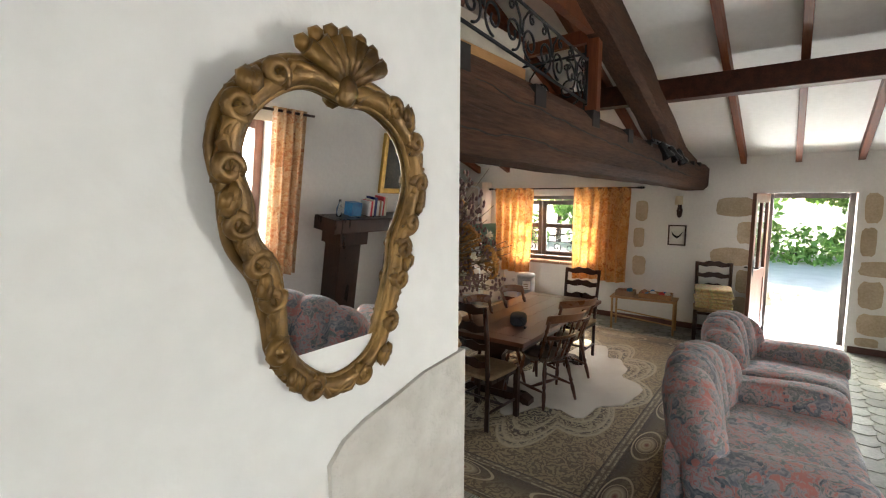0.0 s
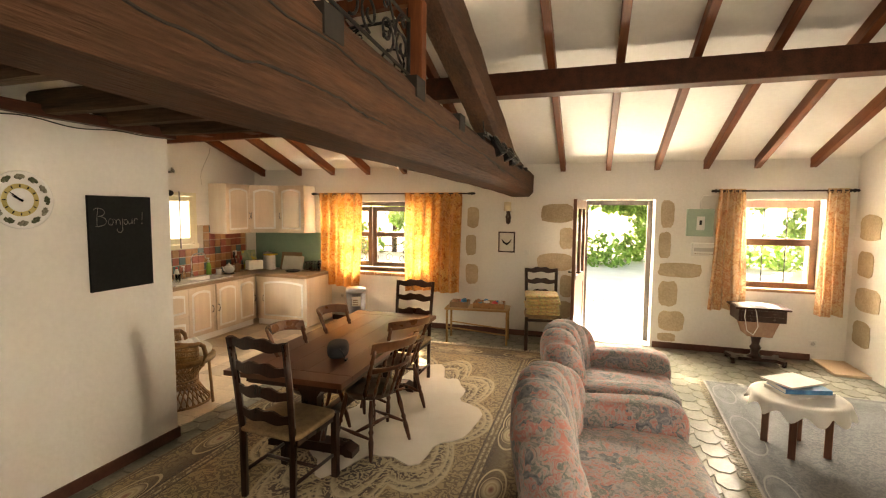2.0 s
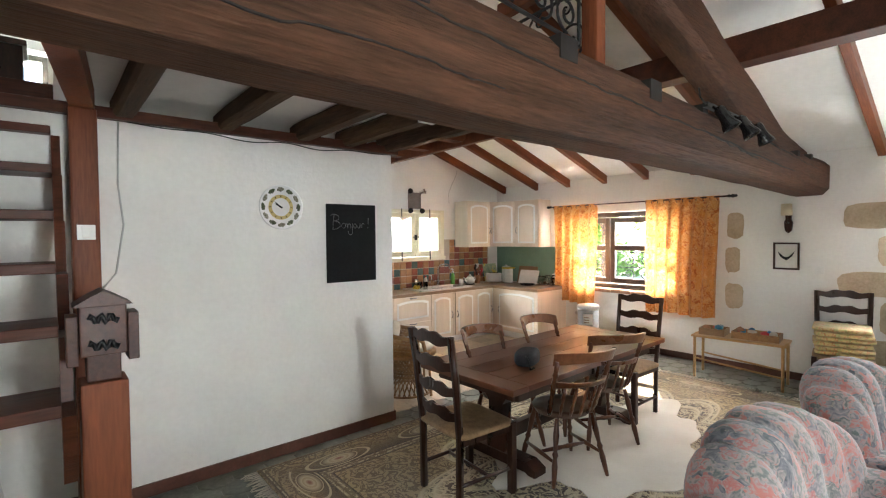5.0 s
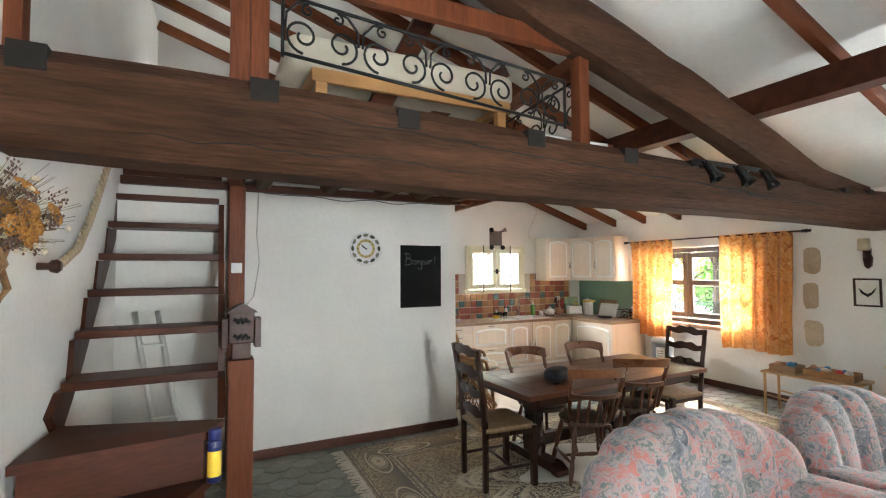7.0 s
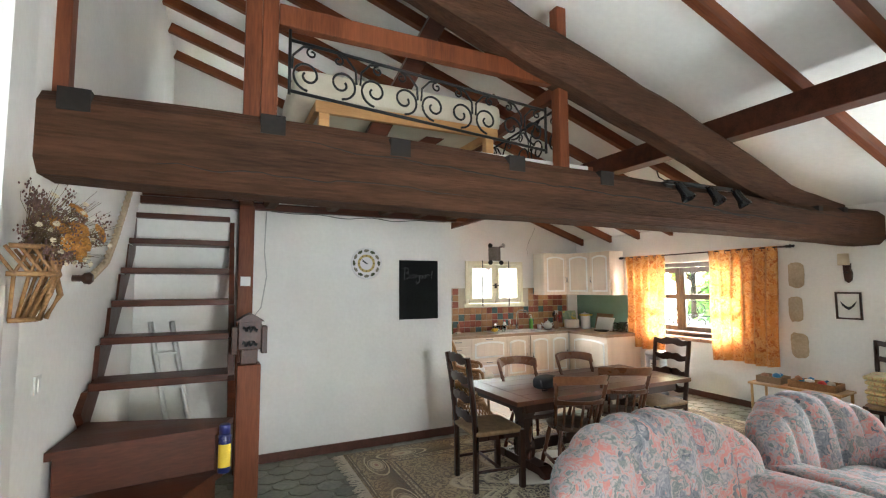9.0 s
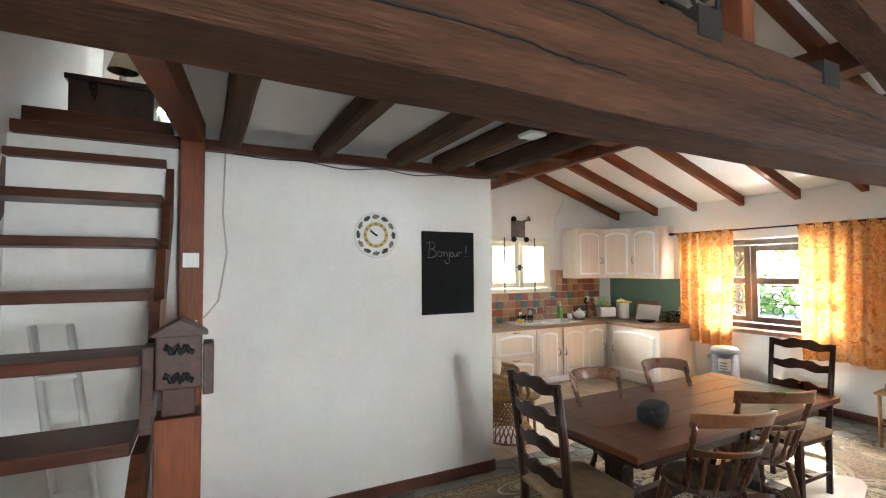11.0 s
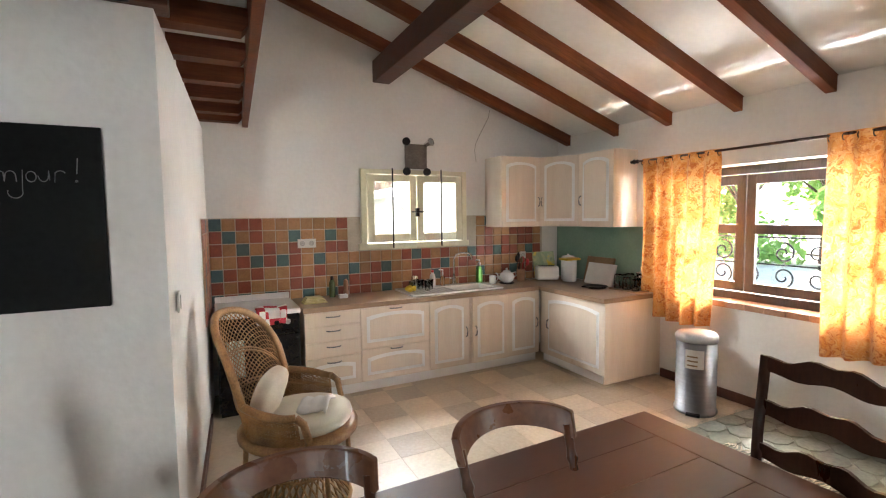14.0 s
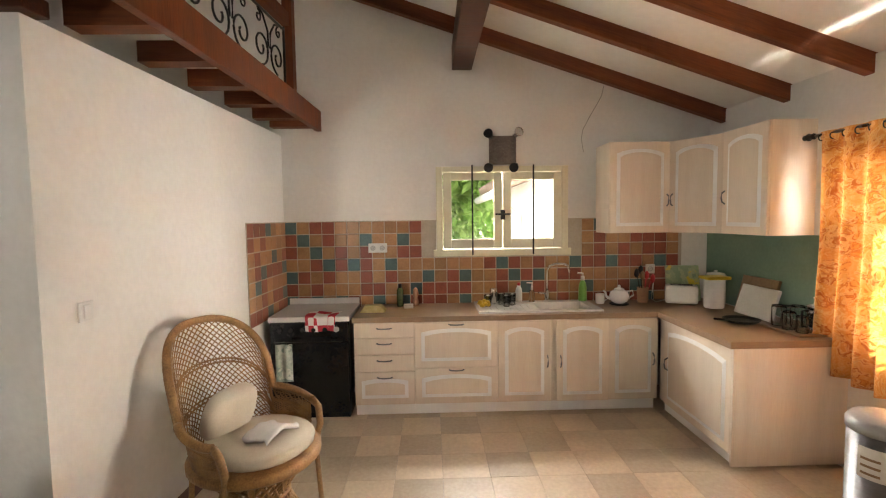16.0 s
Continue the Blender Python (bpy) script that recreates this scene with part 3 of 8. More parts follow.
    L.new(hsv.outputs[0], bsdf.inputs["Base Color"])
    bsdf.inputs["Roughness"].default_value = 0.95
    bsdf.inputs["Sheen Weight"].default_value = 0.2
    bp = N.new("ShaderNodeBump")
    bp.inputs["Strength"].default_value, bp.inputs["Distance"].default_value = 0.4, 0.006
    L.new(mth("ADD", fib.outputs["Fac"], mth("MULTIPLY", scroll, 0.5)), bp.inputs["Height"])
    L.new(bp.outputs[0], bsdf.inputs["Normal"])
    return m


BR, CR, TN, DK = (0.11, 0.065, 0.03), (0.52, 0.43, 0.27), (0.36, 0.27, 0.14), (0.05, 0.030, 0.016)
PERSIAN = carpet("persian_pile", (2.25, 1.32), {
    "field": [(0.0, BR), (0.30, DK), (0.36, BR), (0.395, CR), (0.405, DK), (0.44, BR), (0.475, CR), (0.485, DK), (0.51, CR), (0.52, TN), (0.9, TN)],
    "band": [(0.0, TN), (0.05, DK), (0.07, CR), (0.09, DK), (0.11, TN), (0.64, DK), (0.66, CR), (0.70, BR), (0.74, CR), (0.78, DK)],
    "width": 0.40, "rim": 0.52, "scroll": 0.85, "line": (0.50, 0.41, 0.25), "dark": (0.12, 0.075, 0.035),
    "oval": [(0.0, (0.24, 0.09, 0.05)), (0.05, CR), (0.12, TN), (0.16, CR), (0.42, BR), (0.46, CR)]})
DARKRUG = carpet("dark_pile", (1.3, 0.85), {
    "field": [(0.1, (0.05, 0.06, 0.07)), (0.3, (0.09, 0.10, 0.11)), (0.5, (0.05, 0.06, 0.07)), (0.8, (0.10, 0.10, 0.11))],
    "band": [(0.02, (0.30, 0.29, 0.27)), (0.06, (0.05, 0.06, 0.07)), (0.2, (0.12, 0.13, 0.14)), (0.4, (0.05, 0.06, 0.07))],
    "width": 0.25, "rim": 0.6, "scroll": 0.35, "line": (0.20, 0.21, 0.21), "dark": (0.16, 0.17, 0.18),
    "oval": [(0.0, (0.12, 0.13, 0.14)), (0.3, (0.07, 0.08, 0.09))]})


# ---- trim of the rooms ----
def plaque(bm, pts, x, depth, seed, axis="x"):
    """An irregular dressed stone showing through the plaster."""
    rnd = random.Random(seed)
    (a0, b0), (a1, b1) = pts
    n, ring = 18, []
    ca, cb, ha, hb = (a0 + a1) / 2, (b0 + b1) / 2, abs(a1 - a0) / 2, abs(b1 - b0) / 2
    for i in range(n):
        t = 2 * math.pi * i / n
        c, s = math.cos(t), math.sin(t)
        k = (abs(c) ** 5 + abs(s) ** 5) ** (-0.2) * rnd.uniform(0.93, 1.04)
        ring.append((ca + ha * c * k, cb + hb * s * k))
    prism(bm, ring, min(x, x + depth), max(x, x + depth), axis)


EAST = bpy.data.objects["wall_east"]
STONES = [((1.935, 1.70), (2.386, 1.97)), ((1.93, 1.32), (2.12, 1.63)), ((1.93, 1.0), (2.43, 1.254)), ((1.93, 0.62), (2.10, 0.95)), ((1.93, 0.3), (2.3, 0.56)),
          ((0.634, 1.65), (0.80, 2.02)), ((0.66, 1.24), (0.81, 1.60)), ((0.26, 0.985), (0.80, 1.185)), ((0.55, 0.58), (0.79, 0.93)), ((0.449, 0.244), (0.78, 0.52)), ((0.55, 0.10), (0.78, 0.21)),
          ((3.32, 1.60), (3.50, 1.92)), ((3.36, 1.18), (3.52, 1.50)), ((3.32, 0.74), (3.52, 1.05))]
for i, pts in enumerate(STONES):
    bm = bmesh.new()
    plaque(bm, pts, XW - 0.006, 0.03, i)
    part("stone", bm, STONE, EAST)
SOUTH = bpy.data.objects["wall_south"]
for i, (xa, xb, za, zb) in enumerate(((9.0, 9.42, 1.55, 1.85), (9.1, 9.42, 1.12, 1.42), (8.9, 9.42, 0.72, 1.0), (9.05, 9.42, 0.3, 0.6))):
    bm = bmesh.new()
    plaque(bm, ((xa, za), (xb, zb)), YS - 0.02, 0.026, 40 + i, "y")
    part("stone", bm, STONE, SOUTH)
bm = bmesh.new()
prism(bm, [(2.472, 0.0), (2.472, 1.66), (2.42, 1.655), (2.36, 1.65), (2.30, 1.635), (2.23, 1.62), (2.19, 1.605), (2.165, 1.58), (2.17, 1.45), (2.155, 1.2), (2.17, 0.8), (2.15, 0.0)], 1.913, 1.96, "y")
part("bare_stone", bm, BARESTONE, bpy.data.objects["wall_stairs"], "pale bare stone showing below the plaster")

for name, b in (("baseboard_east", (XW - 0.014, 1.84, 0, XW - 0.001, 5.85, 0.085)), ("baseboard_east_sitting", (XW - 0.014, -1.0, 0, XW - 0.001, 0.84, 0.085)), ("baseboard_partition", (3.36, YP - 0.014, 0, 5.484, YP - 0.001, 0.085))):
    bm = bmesh.new()
    box(bm, *b, 0.003)
    structure(name, bm, SKIRT, "dark red-brown tile baseboard")
bm = bmesh.new()
prism(bm, [(5.473, YP), (5.487, YP), (5.585, 6.75), (5.571, 6.75)], 0, 0.085)
structure("baseboard_kitchen", bm, SKIRT, "dark red-brown tile baseboard")
bm = bmesh.new()
box(bm, 8.95, YS + 0.001, 0, XW - 0.001, -1.02, 0.03, 0.004)
structure("hearth_slab", bm, surface("hearth_stone", (0.55, 0.40, 0.27), (0.70, 0.55, 0.40), 0.7, 4, 40, 0.2), "pale tan stone slab at the wall")
bm = bmesh.new()
box(bm, XW - 0.004, 6.02, 0.835, XW + 0.01, YG - 0.001, 1.47)
structure("green_splashback", bm, GREENPAINT, "green painted splashback on the wall")


# ---- windows and doors ----
def bar(bm, a, b, r, seg=6):
    tube(bm, [a, b], r, seg)


def scroll_pts(c, r0, turns, start, u, v, flip=1, n=26):
    """A spiral of iron in the plane of u and v."""
    out = []
    for i in range(n):
        f = i / (n - 1)
        r = r0 * (1 - 0.78 * f)
        t = start + flip * turns * 2 * math.pi * f
        out.append(Vector(c) + Vector(u) * (r * math.cos(t)) + Vector(v) * (r * math.sin(t)))
    return out


# kitchen window
w = thing("window_1", pose(9.76, 5.10, 0.84), "dark wooden casement window with iron scroll grille", "window", kind="structure")
bm = bmesh.new()
for a in ((-0.98, 0, -0.92, 1.16), (0.84, 0, 0.90, 1.16), (-0.92, 0, 0.84, 0.07), (-0.92, 1.09, 0.84, 1.16)):
    box(bm, -0.03, a[0], a[1], 0.05, a[2], a[3], 0.006)
part("window_frame", bm, WINFRAME, w)
for s in (-1, 1):
    y0, y1 = (0.085, 0.835) if s > 0 else (-0.915, 0.075)
    bm = bmesh.new()
    for a in ((y0, 0.08, y0 + 0.075, 1.08), (y1 - 0.075, 0.08, y1, 1.08), (y0 + 0.075, 0.08, y1 - 0.075, 0.16), (y0 + 0.075, 1.0, y1 - 0.075, 1.08), (y0 + 0.075, 0.58, y1 - 0.075, 0.66)):
        box(bm, -0.045, a[0], a[1], 0.0, a[2], a[3], 0.006)
    sash = part("sash", bm, WINFRAME, w)
    for za, zb in ((0.16, 0.58), (0.66, 1.0)):
        bm = bmesh.new()
        box(bm, -0.022, y0 + 0.07, za - 0.005, -0.018, y1 - 0.07, zb + 0.005)
        p = part("pane", bm, GLASS, sash)
        p.visible_shadow = False
bm = bmesh.new()
for c, f, r in (((0.1, 0.36, 0.42), 1, 0.10), ((0.1, 0.36, 0.22), -1, 0.10), ((0.1, 0.12, 0.42), -1, 0.09), ((0.1, 0.12, 0.22), 1, 0.09), ((0.1, -0.15, 0.42), 1, 0.09), ((0.1, -0.15, 0.22), -1, 0.09), ((0.1, -0.4, 0.42), -1, 0.09), ((0.1, -0.4, 0.22), 1, 0.09)):
    tube(bm, scroll_pts(c, r, 1.3, math.pi / 2 * f, (0, 1, 0), (0, 0, 1), f), 0.008, 6)
for z in (0.1, 0.32, 0.55):
    bar(bm, (0.1, -0.97, z), (0.1, 0.89, z), 0.008)
part("iron_grille", bm, IRON, w)
bm = bmesh.new()
for i in range(12):
    box(bm, -0.24 + 0.006 * (i % 2), -0.975 + i * 0.156, -0.045, -0.046, -0.975 + i * 0.156 + 0.150, 0.006, 0.004)
part("window_sill", bm, CLAY, w, "terracotta brick window sill")

# sitting room window
w = thing("window_2", pose(9.74, -0.615, 0.88), "brown wooden window with leaded bars over an open-air sill", "window", kind="structure")
bm = bmesh.new()
for a in ((-0.445, 0, -0.37, 1.15), (0.37, 0, 0.445, 1.15), (-0.37, 0, 0.37, 0.08), (-0.37, 1.05, 0.37, 1.15), (-0.37, 0.56, 0.37, 0.65)):
    box(bm, -0.04, a[0], a[1], 0.04, a[2], a[3], 0.006)
part("window_frame", bm, surface("window_brown", (0.10, 0.045, 0.025), (0.22, 0.11, 0.065), 0.5, 4, 40, 0.2), w)
for za, zb in ((0.08, 0.56), (0.65, 1.05)):
    bm = bmesh.new()
    box(bm, -0.002, -0.375, za - 0.004, 0.002, 0.375, zb + 0.004)
    p = part("pane", bm, GLASS, w)
    p.visible_shadow = False
bm = bmesh.new()
for y in (-0.13, 0.13):
    bar(bm, (0.06, y, 0.05), (0.06, y, 1.1), 0.007)
part("iron_bars", bm, IRON, w)
bm = bmesh.new()
box(bm, -0.21, -0.443, -0.03, -0.045, 0.443, 0.008, 0.006)
part("window_sill", bm, CLAY, w, "terracotta window sill")

# gable window
w = thing("window_3", pose(7.61, 7.42, 1.30), "cream painted two-leaf kitchen window with iron bars", "window", kind="structure")
bm = bmesh.new()
for a in ((-0.61, 0.0, -0.55, 0.79), (0.55, 0.0, 0.61, 0.79), (-0.55, 0.74, 0.55, 0.79), (-0.64, -0.035, 0.64, 0.03)):
    box(bm, a[0], -0.055, a[1], a[2], 0.02, a[3], 0.006)
part("window_frame", bm, CREAM, w)
for s in (-1, 1):
    x0, x1 = (0.004, 0.545) if s > 0 else (-0.545, -0.004)
    bm = bmesh.new()
    for a in ((x0, 0.035, x0 + 0.075, 0.735), (x1 - 0.075, 0.035, x1, 0.735), (x0 + 0.075, 0.035, x1 - 0.075, 0.125), (x0 + 0.075, 0.665, x1 - 0.075, 0.735)):
        box(bm, a[0], -0.06, a[1], a[2], -0.02, a[3], 0.006)
    leaf = part("casement", bm, CREAM, w)
    bm = bmesh.new()
    box(bm, x0 + 0.07, -0.042, 0.12, x1 - 0.07, -0.038, 0.67)
    p = part("pane", bm, GLASS, leaf)
    p.visible_shadow = False
bm = bmesh.new()
for x in (-0.28, 0.28):
    bar(bm, (x, -0.085, -0.02), (x, -0.085, 0.80), 0.008)
part("iron_bars", bm, IRON, w)
bm = bmesh.new()
box(bm, -0.02, -0.085, 0.30, 0.02, -0.06, 0.39, 0.004)
bar(bm, (-0.07, -0.085, 0.35), (0.07, -0.085, 0.35), 0.008)
part("latch", bm, IRON, w)

# south window behind the camera and its curtain
w = thing("window_4", pose(3.65, YS - 0.2, 0.85), "brown wooden window with an inner panel shutter", "window", kind="structure")
bm = bmesh.new()
for a in ((-0.55, 0, -0.47, 1.17), (0.47, 0, 0.55, 1.17), (-0.47, 0, 0.47, 0.08), (-0.47, 1.09, 0.47, 1.17), (-0.06, 0.08, 0.02, 1.09)):
    box(bm, a[0], -0.04, a[1], a[2], 0.04, a[3], 0.006)
part("window_frame", bm, DOORWOOD, w)
bm = bmesh.new()
box(bm, -0.475, -0.003, 0.075, 0.475, 0.003, 1.095)
p = part("pane", bm, GLASS, w)
p.visible_shadow = False
bm = bmesh.new()
box(bm, -0.5, 0.06, 0.02, -0.02, 0.095, 1.15, 0.006)
box(bm, -0.42, 0.095, 0.12, -0.10, 0.105, 0.52, 0.004)
box(bm, -0.42, 0.095, 0.62, -0.10, 0.105, 1.05, 0.004)
part("shutter", bm, DOORWOOD, w)

# loft window
w = thing("window_5", pose(2.785, 7.6, 2.95), "small loft window with dark frame", "window", kind="structure")
bm = bmesh.new()
for a in ((-0.365, 0, -0.32, 0.55), (0.32, 0, 0.365, 0.55), (-0.32, 0, 0.32, 0.05), (-0.32, 0.5, 0.32, 0.55)):
    box(bm, a[0], -0.03, a[1], a[2], 0.03, a[3], 0.004)
part("window_frame", bm, WINFRAME, w)
bm = bmesh.new()
box(bm, -0.325, -0.003, 0.045, 0.325, 0.003, 0.505)
p = part("pane", bm, GLASS, w)
p.visible_shadow = False

# entrance door: frame and open leaf
w = thing("door_1", pose(9.84, 1.335, 0), "dark wooden entrance door standing wide open", "door", kind="structure")
bm = bmesh.new()
for a in ((-0.465, 0, -0.40, 2.03), (0.40, 0, 0.465, 2.03), (-0.40, 1.96, 0.40, 2.03)):
    box(bm, -0.03, a[0], a[1], 0.05, a[2], a[3], 0.006)
part("door_frame", bm, WINFRAME, w)
bm = bmesh.new()
box(bm, -0.29, -0.46, -0.03, 0.21, 0.46, 0.012, 0.006)
part("threshold", bm, BARESTONE, w, "worn pale stone threshold")
leaf = new("door_leaf")
leaf.parent = w
leaf.matrix_basis = pose(-0.22, 0.45, 0.02, 0, 0, 90 - 8)
bm = bmesh.new()
for a in ((0, 0, 0.10, 2.0), (0.70, 0, 0.80, 2.0), (0.10, 0, 0.70, 0.2), (0.10, 1.88, 0.70, 2.0), (0.10, 0.86, 0.70, 1.0), (0.37, 1.0, 0.43, 1.88)):
    box(bm, -0.022, a[0], a[1], 0.022, a[2], a[3], 0.005)
box(bm, -0.012, 0.10, 0.2, 0.012, 0.70, 0.86)
part("leaf_frame", bm, DOORWOOD, leaf)
bm = bmesh.new()
for y0, y1 in ((0.10, 0.37), (0.43, 0.70)):
    box(bm, -0.003, y0, 1.0, 0.003, y1, 1.88)
part("glazing", bm, GLASS, leaf).visible_shadow = False
bm = bmesh.new()
for s in (-1, 1):
    tube(bm, [(s * 0.022, 0.74, 1.05), (s * 0.07, 0.74, 1.05), (s * 0.075, 0.62, 1.05)], 0.009, 8)
    box(bm, s * 0.022 - 0.004, 0.72, 0.95, s * 0.022 + 0.004, 0.76, 1.15, 0.002)
part("door_handle", bm, IRON, leaf)

# ---- kitchen ----
def arch(x0, z0, x1, z1, rise, n=8):
    pts = [(x0, z0), (x1, z0), (x1, z1 - rise)]
    cx, w = (x0 + x1) / 2, (x1 - x0) / 2
    for i in range(1, n):
        t = i / n
        pts.append((x1 - 2 * w * t, z1 - rise + rise * math.sin(math.pi * t) ** 0.7))
    pts.append((x0, z1 - rise))
    return pts


def front(parent, x0, z0, x1, z1, y, name="door", panel=True, hx=None, hz=None, upright=True, rise=0.035, edge=0.055):
    """A cabinet front with a raised arched panel in a whitened groove."""
    bm = bmesh.new()
    box(bm, x0 + 0.002, y - 0.019, z0 + 0.002, x1 - 0.002, y - 0.001, z1 - 0.002, 0.003)
    d = part(name, bm, LIMED, parent)
    if panel:
        outer = arch(x0 + edge, z0 + edge, x1 - edge, z1 - edge, rise)
        inner = arch(x0 + edge + 0.03, z0 + edge + 0.03, x1 - edge - 0.03, z1 - edge - 0.03, rise)
        b = bmesh.new()
        n = len(outer)
        A = [b.verts.new((p[0], y - 0.019, p[1])) for p in outer]
        B = [b.verts.new((p[0], y - 0.026, p[1])) for p in inner]
        for i in range(n):
            b.faces.new((A[i], A[(i + 1) % n], B[(i + 1) % n], B[i]))
        part("moulding", b, LIMEWHITE, d)
        b = bmesh.new()
        prism(b, inner, y - 0.027, y - 0.020, "y")
        part("panel", b, LIMED, d)
    if hx is not None:
        dd = d
        bm = bmesh.new()
        part_y = y
        if upright:
            tube(bm, [(hx, y - 0.018, hz - 0.05), (hx, y - 0.042, hz - 0.035), (hx, y - 0.048, hz), (hx, y - 0.042, hz + 0.035), (hx, y - 0.018, hz + 0.05)], 0.006, 6)
        else:
            tube(bm, [(hx - 0.06, y - 0.018, hz), (hx - 0.045, y - 0.04, hz), (hx, y - 0.048, hz), (hx + 0.045, y - 0.04, hz), (hx + 0.06, y - 0.018, hz)], 0.006, 6)
        part("handle", bm, STEEL, dd)
    return d


def carcass(parent, x0, z0, x1, z1, depth):
    bm = bmesh.new()
    box(bm, x0 + 0.001, 0, z0, x1 - 0.001, depth, z1, 0.002)
    part("body", bm, LIMED, parent)


FRONT_Y, TOP = 6.82, 0.785
G = "kitchen base units"


def base_unit(x0, x1, label):
    u = thing("base_cabinet", pose(x0, FRONT_Y, 0), label, "cabinet", G)
    w = x1 - x0
    carcass(u, 0, 0.1, w, TOP, YG - FRONT_Y - 0.005)
    bm = bmesh.new()
    box(bm, 0, 0.045, 0, w, 0.06, 0.1, 0.002)
    part("plinth", bm, LIMEWHITE, u)
    return u, w


u, w = base_unit(6.31, 6.80, "limed oak drawer unit with four drawers beside the cooker")
for z0, z1, pn in ((0.66, 0.783, False), (0.52, 0.658, False), (0.38, 0.518, False), (0.105, 0.378, True)):
    front(u, 0, z0, w, z1, 0, "drawer", pn, w / 2, z1 - 0.045, False, 0.02)
u, w = base_unit(6.80, 7.48, "limed oak unit with two deep pan drawers")
front(u, 0, 0.405, w, 0.783, 0, "drawer", True, w / 2, 0.76, False, 0.03)
front(u, 0, 0.105, w, 0.403, 0, "drawer", True, w / 2, 0.385, False, 0.03)
u, w = base_unit(7.48, 7.935, "limed oak sink cupboard with an arched door")
front(u, 0, 0.105, w - 0.02, 0.783, 0, "door", True, w - 0.05, 0.44)
u, w = base_unit(7.935, 8.39, "limed oak sink cupboard with its door ajar")
front(u, 0.02, 0.105, w, 0.783, -0.012, "door", True, 0.055, 0.44)
u, w = base_unit(8.39, 8.80, "limed oak corner cupboard with an arched door")
front(u, 0, 0.105, w, 0.783, 0, "door", True, w - 0.04, 0.44)
u = thing("base_cabinet", pose(8.83, FRONT_Y, 0, 0, 0, -90), "limed oak end cupboard with plain side panel", "cabinet", G)
carcass(u, 0, 0.1, 0.94, TOP, XW - 8.83 - 0.005)
bm = bmesh.new()
box(bm, 0, 0.045, 0, 0.9, 0.06, 0.1, 0.002)
box(bm, 0.885, 0.06, 0, 0.90, 0.7, 0.1, 0.002)
part("plinth", bm, LIMEWHITE, u)
front(u, 0.10, 0.105, 0.94, 0.783, 0, "door", True, 0.16, 0.44)
bm = bmesh.new()
box(bm, 0.941, -0.02, 0.03, 0.958, 0.715, TOP, 0.003)
part("end_panel", bm, LIMED, u)

bm = bmesh.new()
z0, z1 = TOP + 0.002, 0.83
for b in ((6.30, 6.79, 7.40, YG - 0.003), (8.30, 6.79, XW - 0.008, YG - 0.003), (7.40, 6.79, 8.30, 6.90), (7.40, 7.28, 8.30, YG - 0.003), (8.79, 5.86, XW - 0.008, 6.79)):
    box(bm, b[0], b[1], z0, b[2], b[3], z1)
solid("worktop", bm, WORKTOP, "brown wood-effect laminate worktop turning the corner", "worktop")

s = thing("sink", pose(7.85, 7.09, 0.832), "white ceramic sink with drainer set into the worktop", "sink")
bm = bmesh.new()
for b in ((-0.52, -0.24, -0.44, 0.24), (0.44, -0.24, 0.52, 0.24), (-0.44, -0.24, 0.44, -0.18), (-0.44, 0.13, 0.44, 0.24)):
    box(bm, b[0], b[1], 0, b[2], b[3], 0.018, 0.005)
part("rim", bm, ENAMEL, s)
bm = bmesh.new()
box(bm, -0.44, -0.18, -0.03, 0.0, 0.13, 0.008)
box(bm, 0.0, -0.18, -0.16, 0.44, 0.13, -0.15)
for b in ((-0.0, -0.185, 0.008, 0.135), (0.432, -0.185, 0.44, 0.135)):
    box(bm, b[0], b[1], -0.16, b[2], b[3], 0.008)
box(bm, 0, -0.185, -0.16, 0.44, -0.178, 0.008)
box(bm, 0, 0.128, -0.16, 0.44, 0.135, 0.008)
for i in range(7):
    box(bm, -0.40 + i * 0.055, -0.15, 0.008, -0.385 + i * 0.055, 0.10, 0.013, 0.002)
part("basin", bm, ENAMEL, s)
t = thing("tap", pose(8.0, 7.27, 0.85), "tall chrome swan-neck mixer tap", "tap")
bm = bmesh.new()
lathe(bm, [(0.028, 0), (0.028, 0.02), (0.02, 0.03), (0.02, 0.10)], 14)
part("base", bm, CHROME, t)
bm = bmesh.new()
tube(bm, [(0, 0, 0.1), (0, 0, 0.28), (0.02, -0.01, 0.325), (0.07, -0.03, 0.345), (0.14, -0.06, 0.345), (0.17, -0.08, 0.33), (0.175, -0.085, 0.27)], 0.011, 10)
part("spout", bm, CHROME, t)
bm = bmesh.new()
tube(bm, [(0, 0, 0.07), (-0.05, -0.02, 0.075), (-0.09, -0.04, 0.09)], 0.007, 8)
part("lever", bm, CHROME, t)

# cooker
c = thing("cooker", pose(5.635, 6.80, 0), "black and white freestanding cooker with lid down", "cooker")
bm = bmesh.new()
box(bm, 0, 0.02, 0.04, 0.64, 0.58, 0.80, 0.004)
part("body", bm, BLACKGLOSS, c)
bm = bmesh.new()
box(bm, -0.005, -0.01, 0.802, 0.645, 0.585, 0.845, 0.008)
box(bm, 0.0, 0.57, 0.845, 0.64, 0.588, 0.90, 0.004)
part("lid", bm, ENAMEL, c, "white enamel lid")
bm = bmesh.new()
box(bm, 0.01, -0.005, 0.14, 0.63, 0.02, 0.63, 0.006)
od = part("oven_door", bm, BLACKGLOSS, c)
bm = bmesh.new()
tube(bm, [(0.05, -0.005, 0.645), (0.05, -0.04, 0.65), (0.59, -0.04, 0.65), (0.59, -0.005, 0.645)], 0.009, 8)
part("handle", bm, BLACKGLOSS, od)
bm = bmesh.new()
box(bm, 0.01, 0.0, 0.68, 0.63, 0.02, 0.795, 0.004)
cp = part("control_panel", bm, BLACKGLOSS, c)
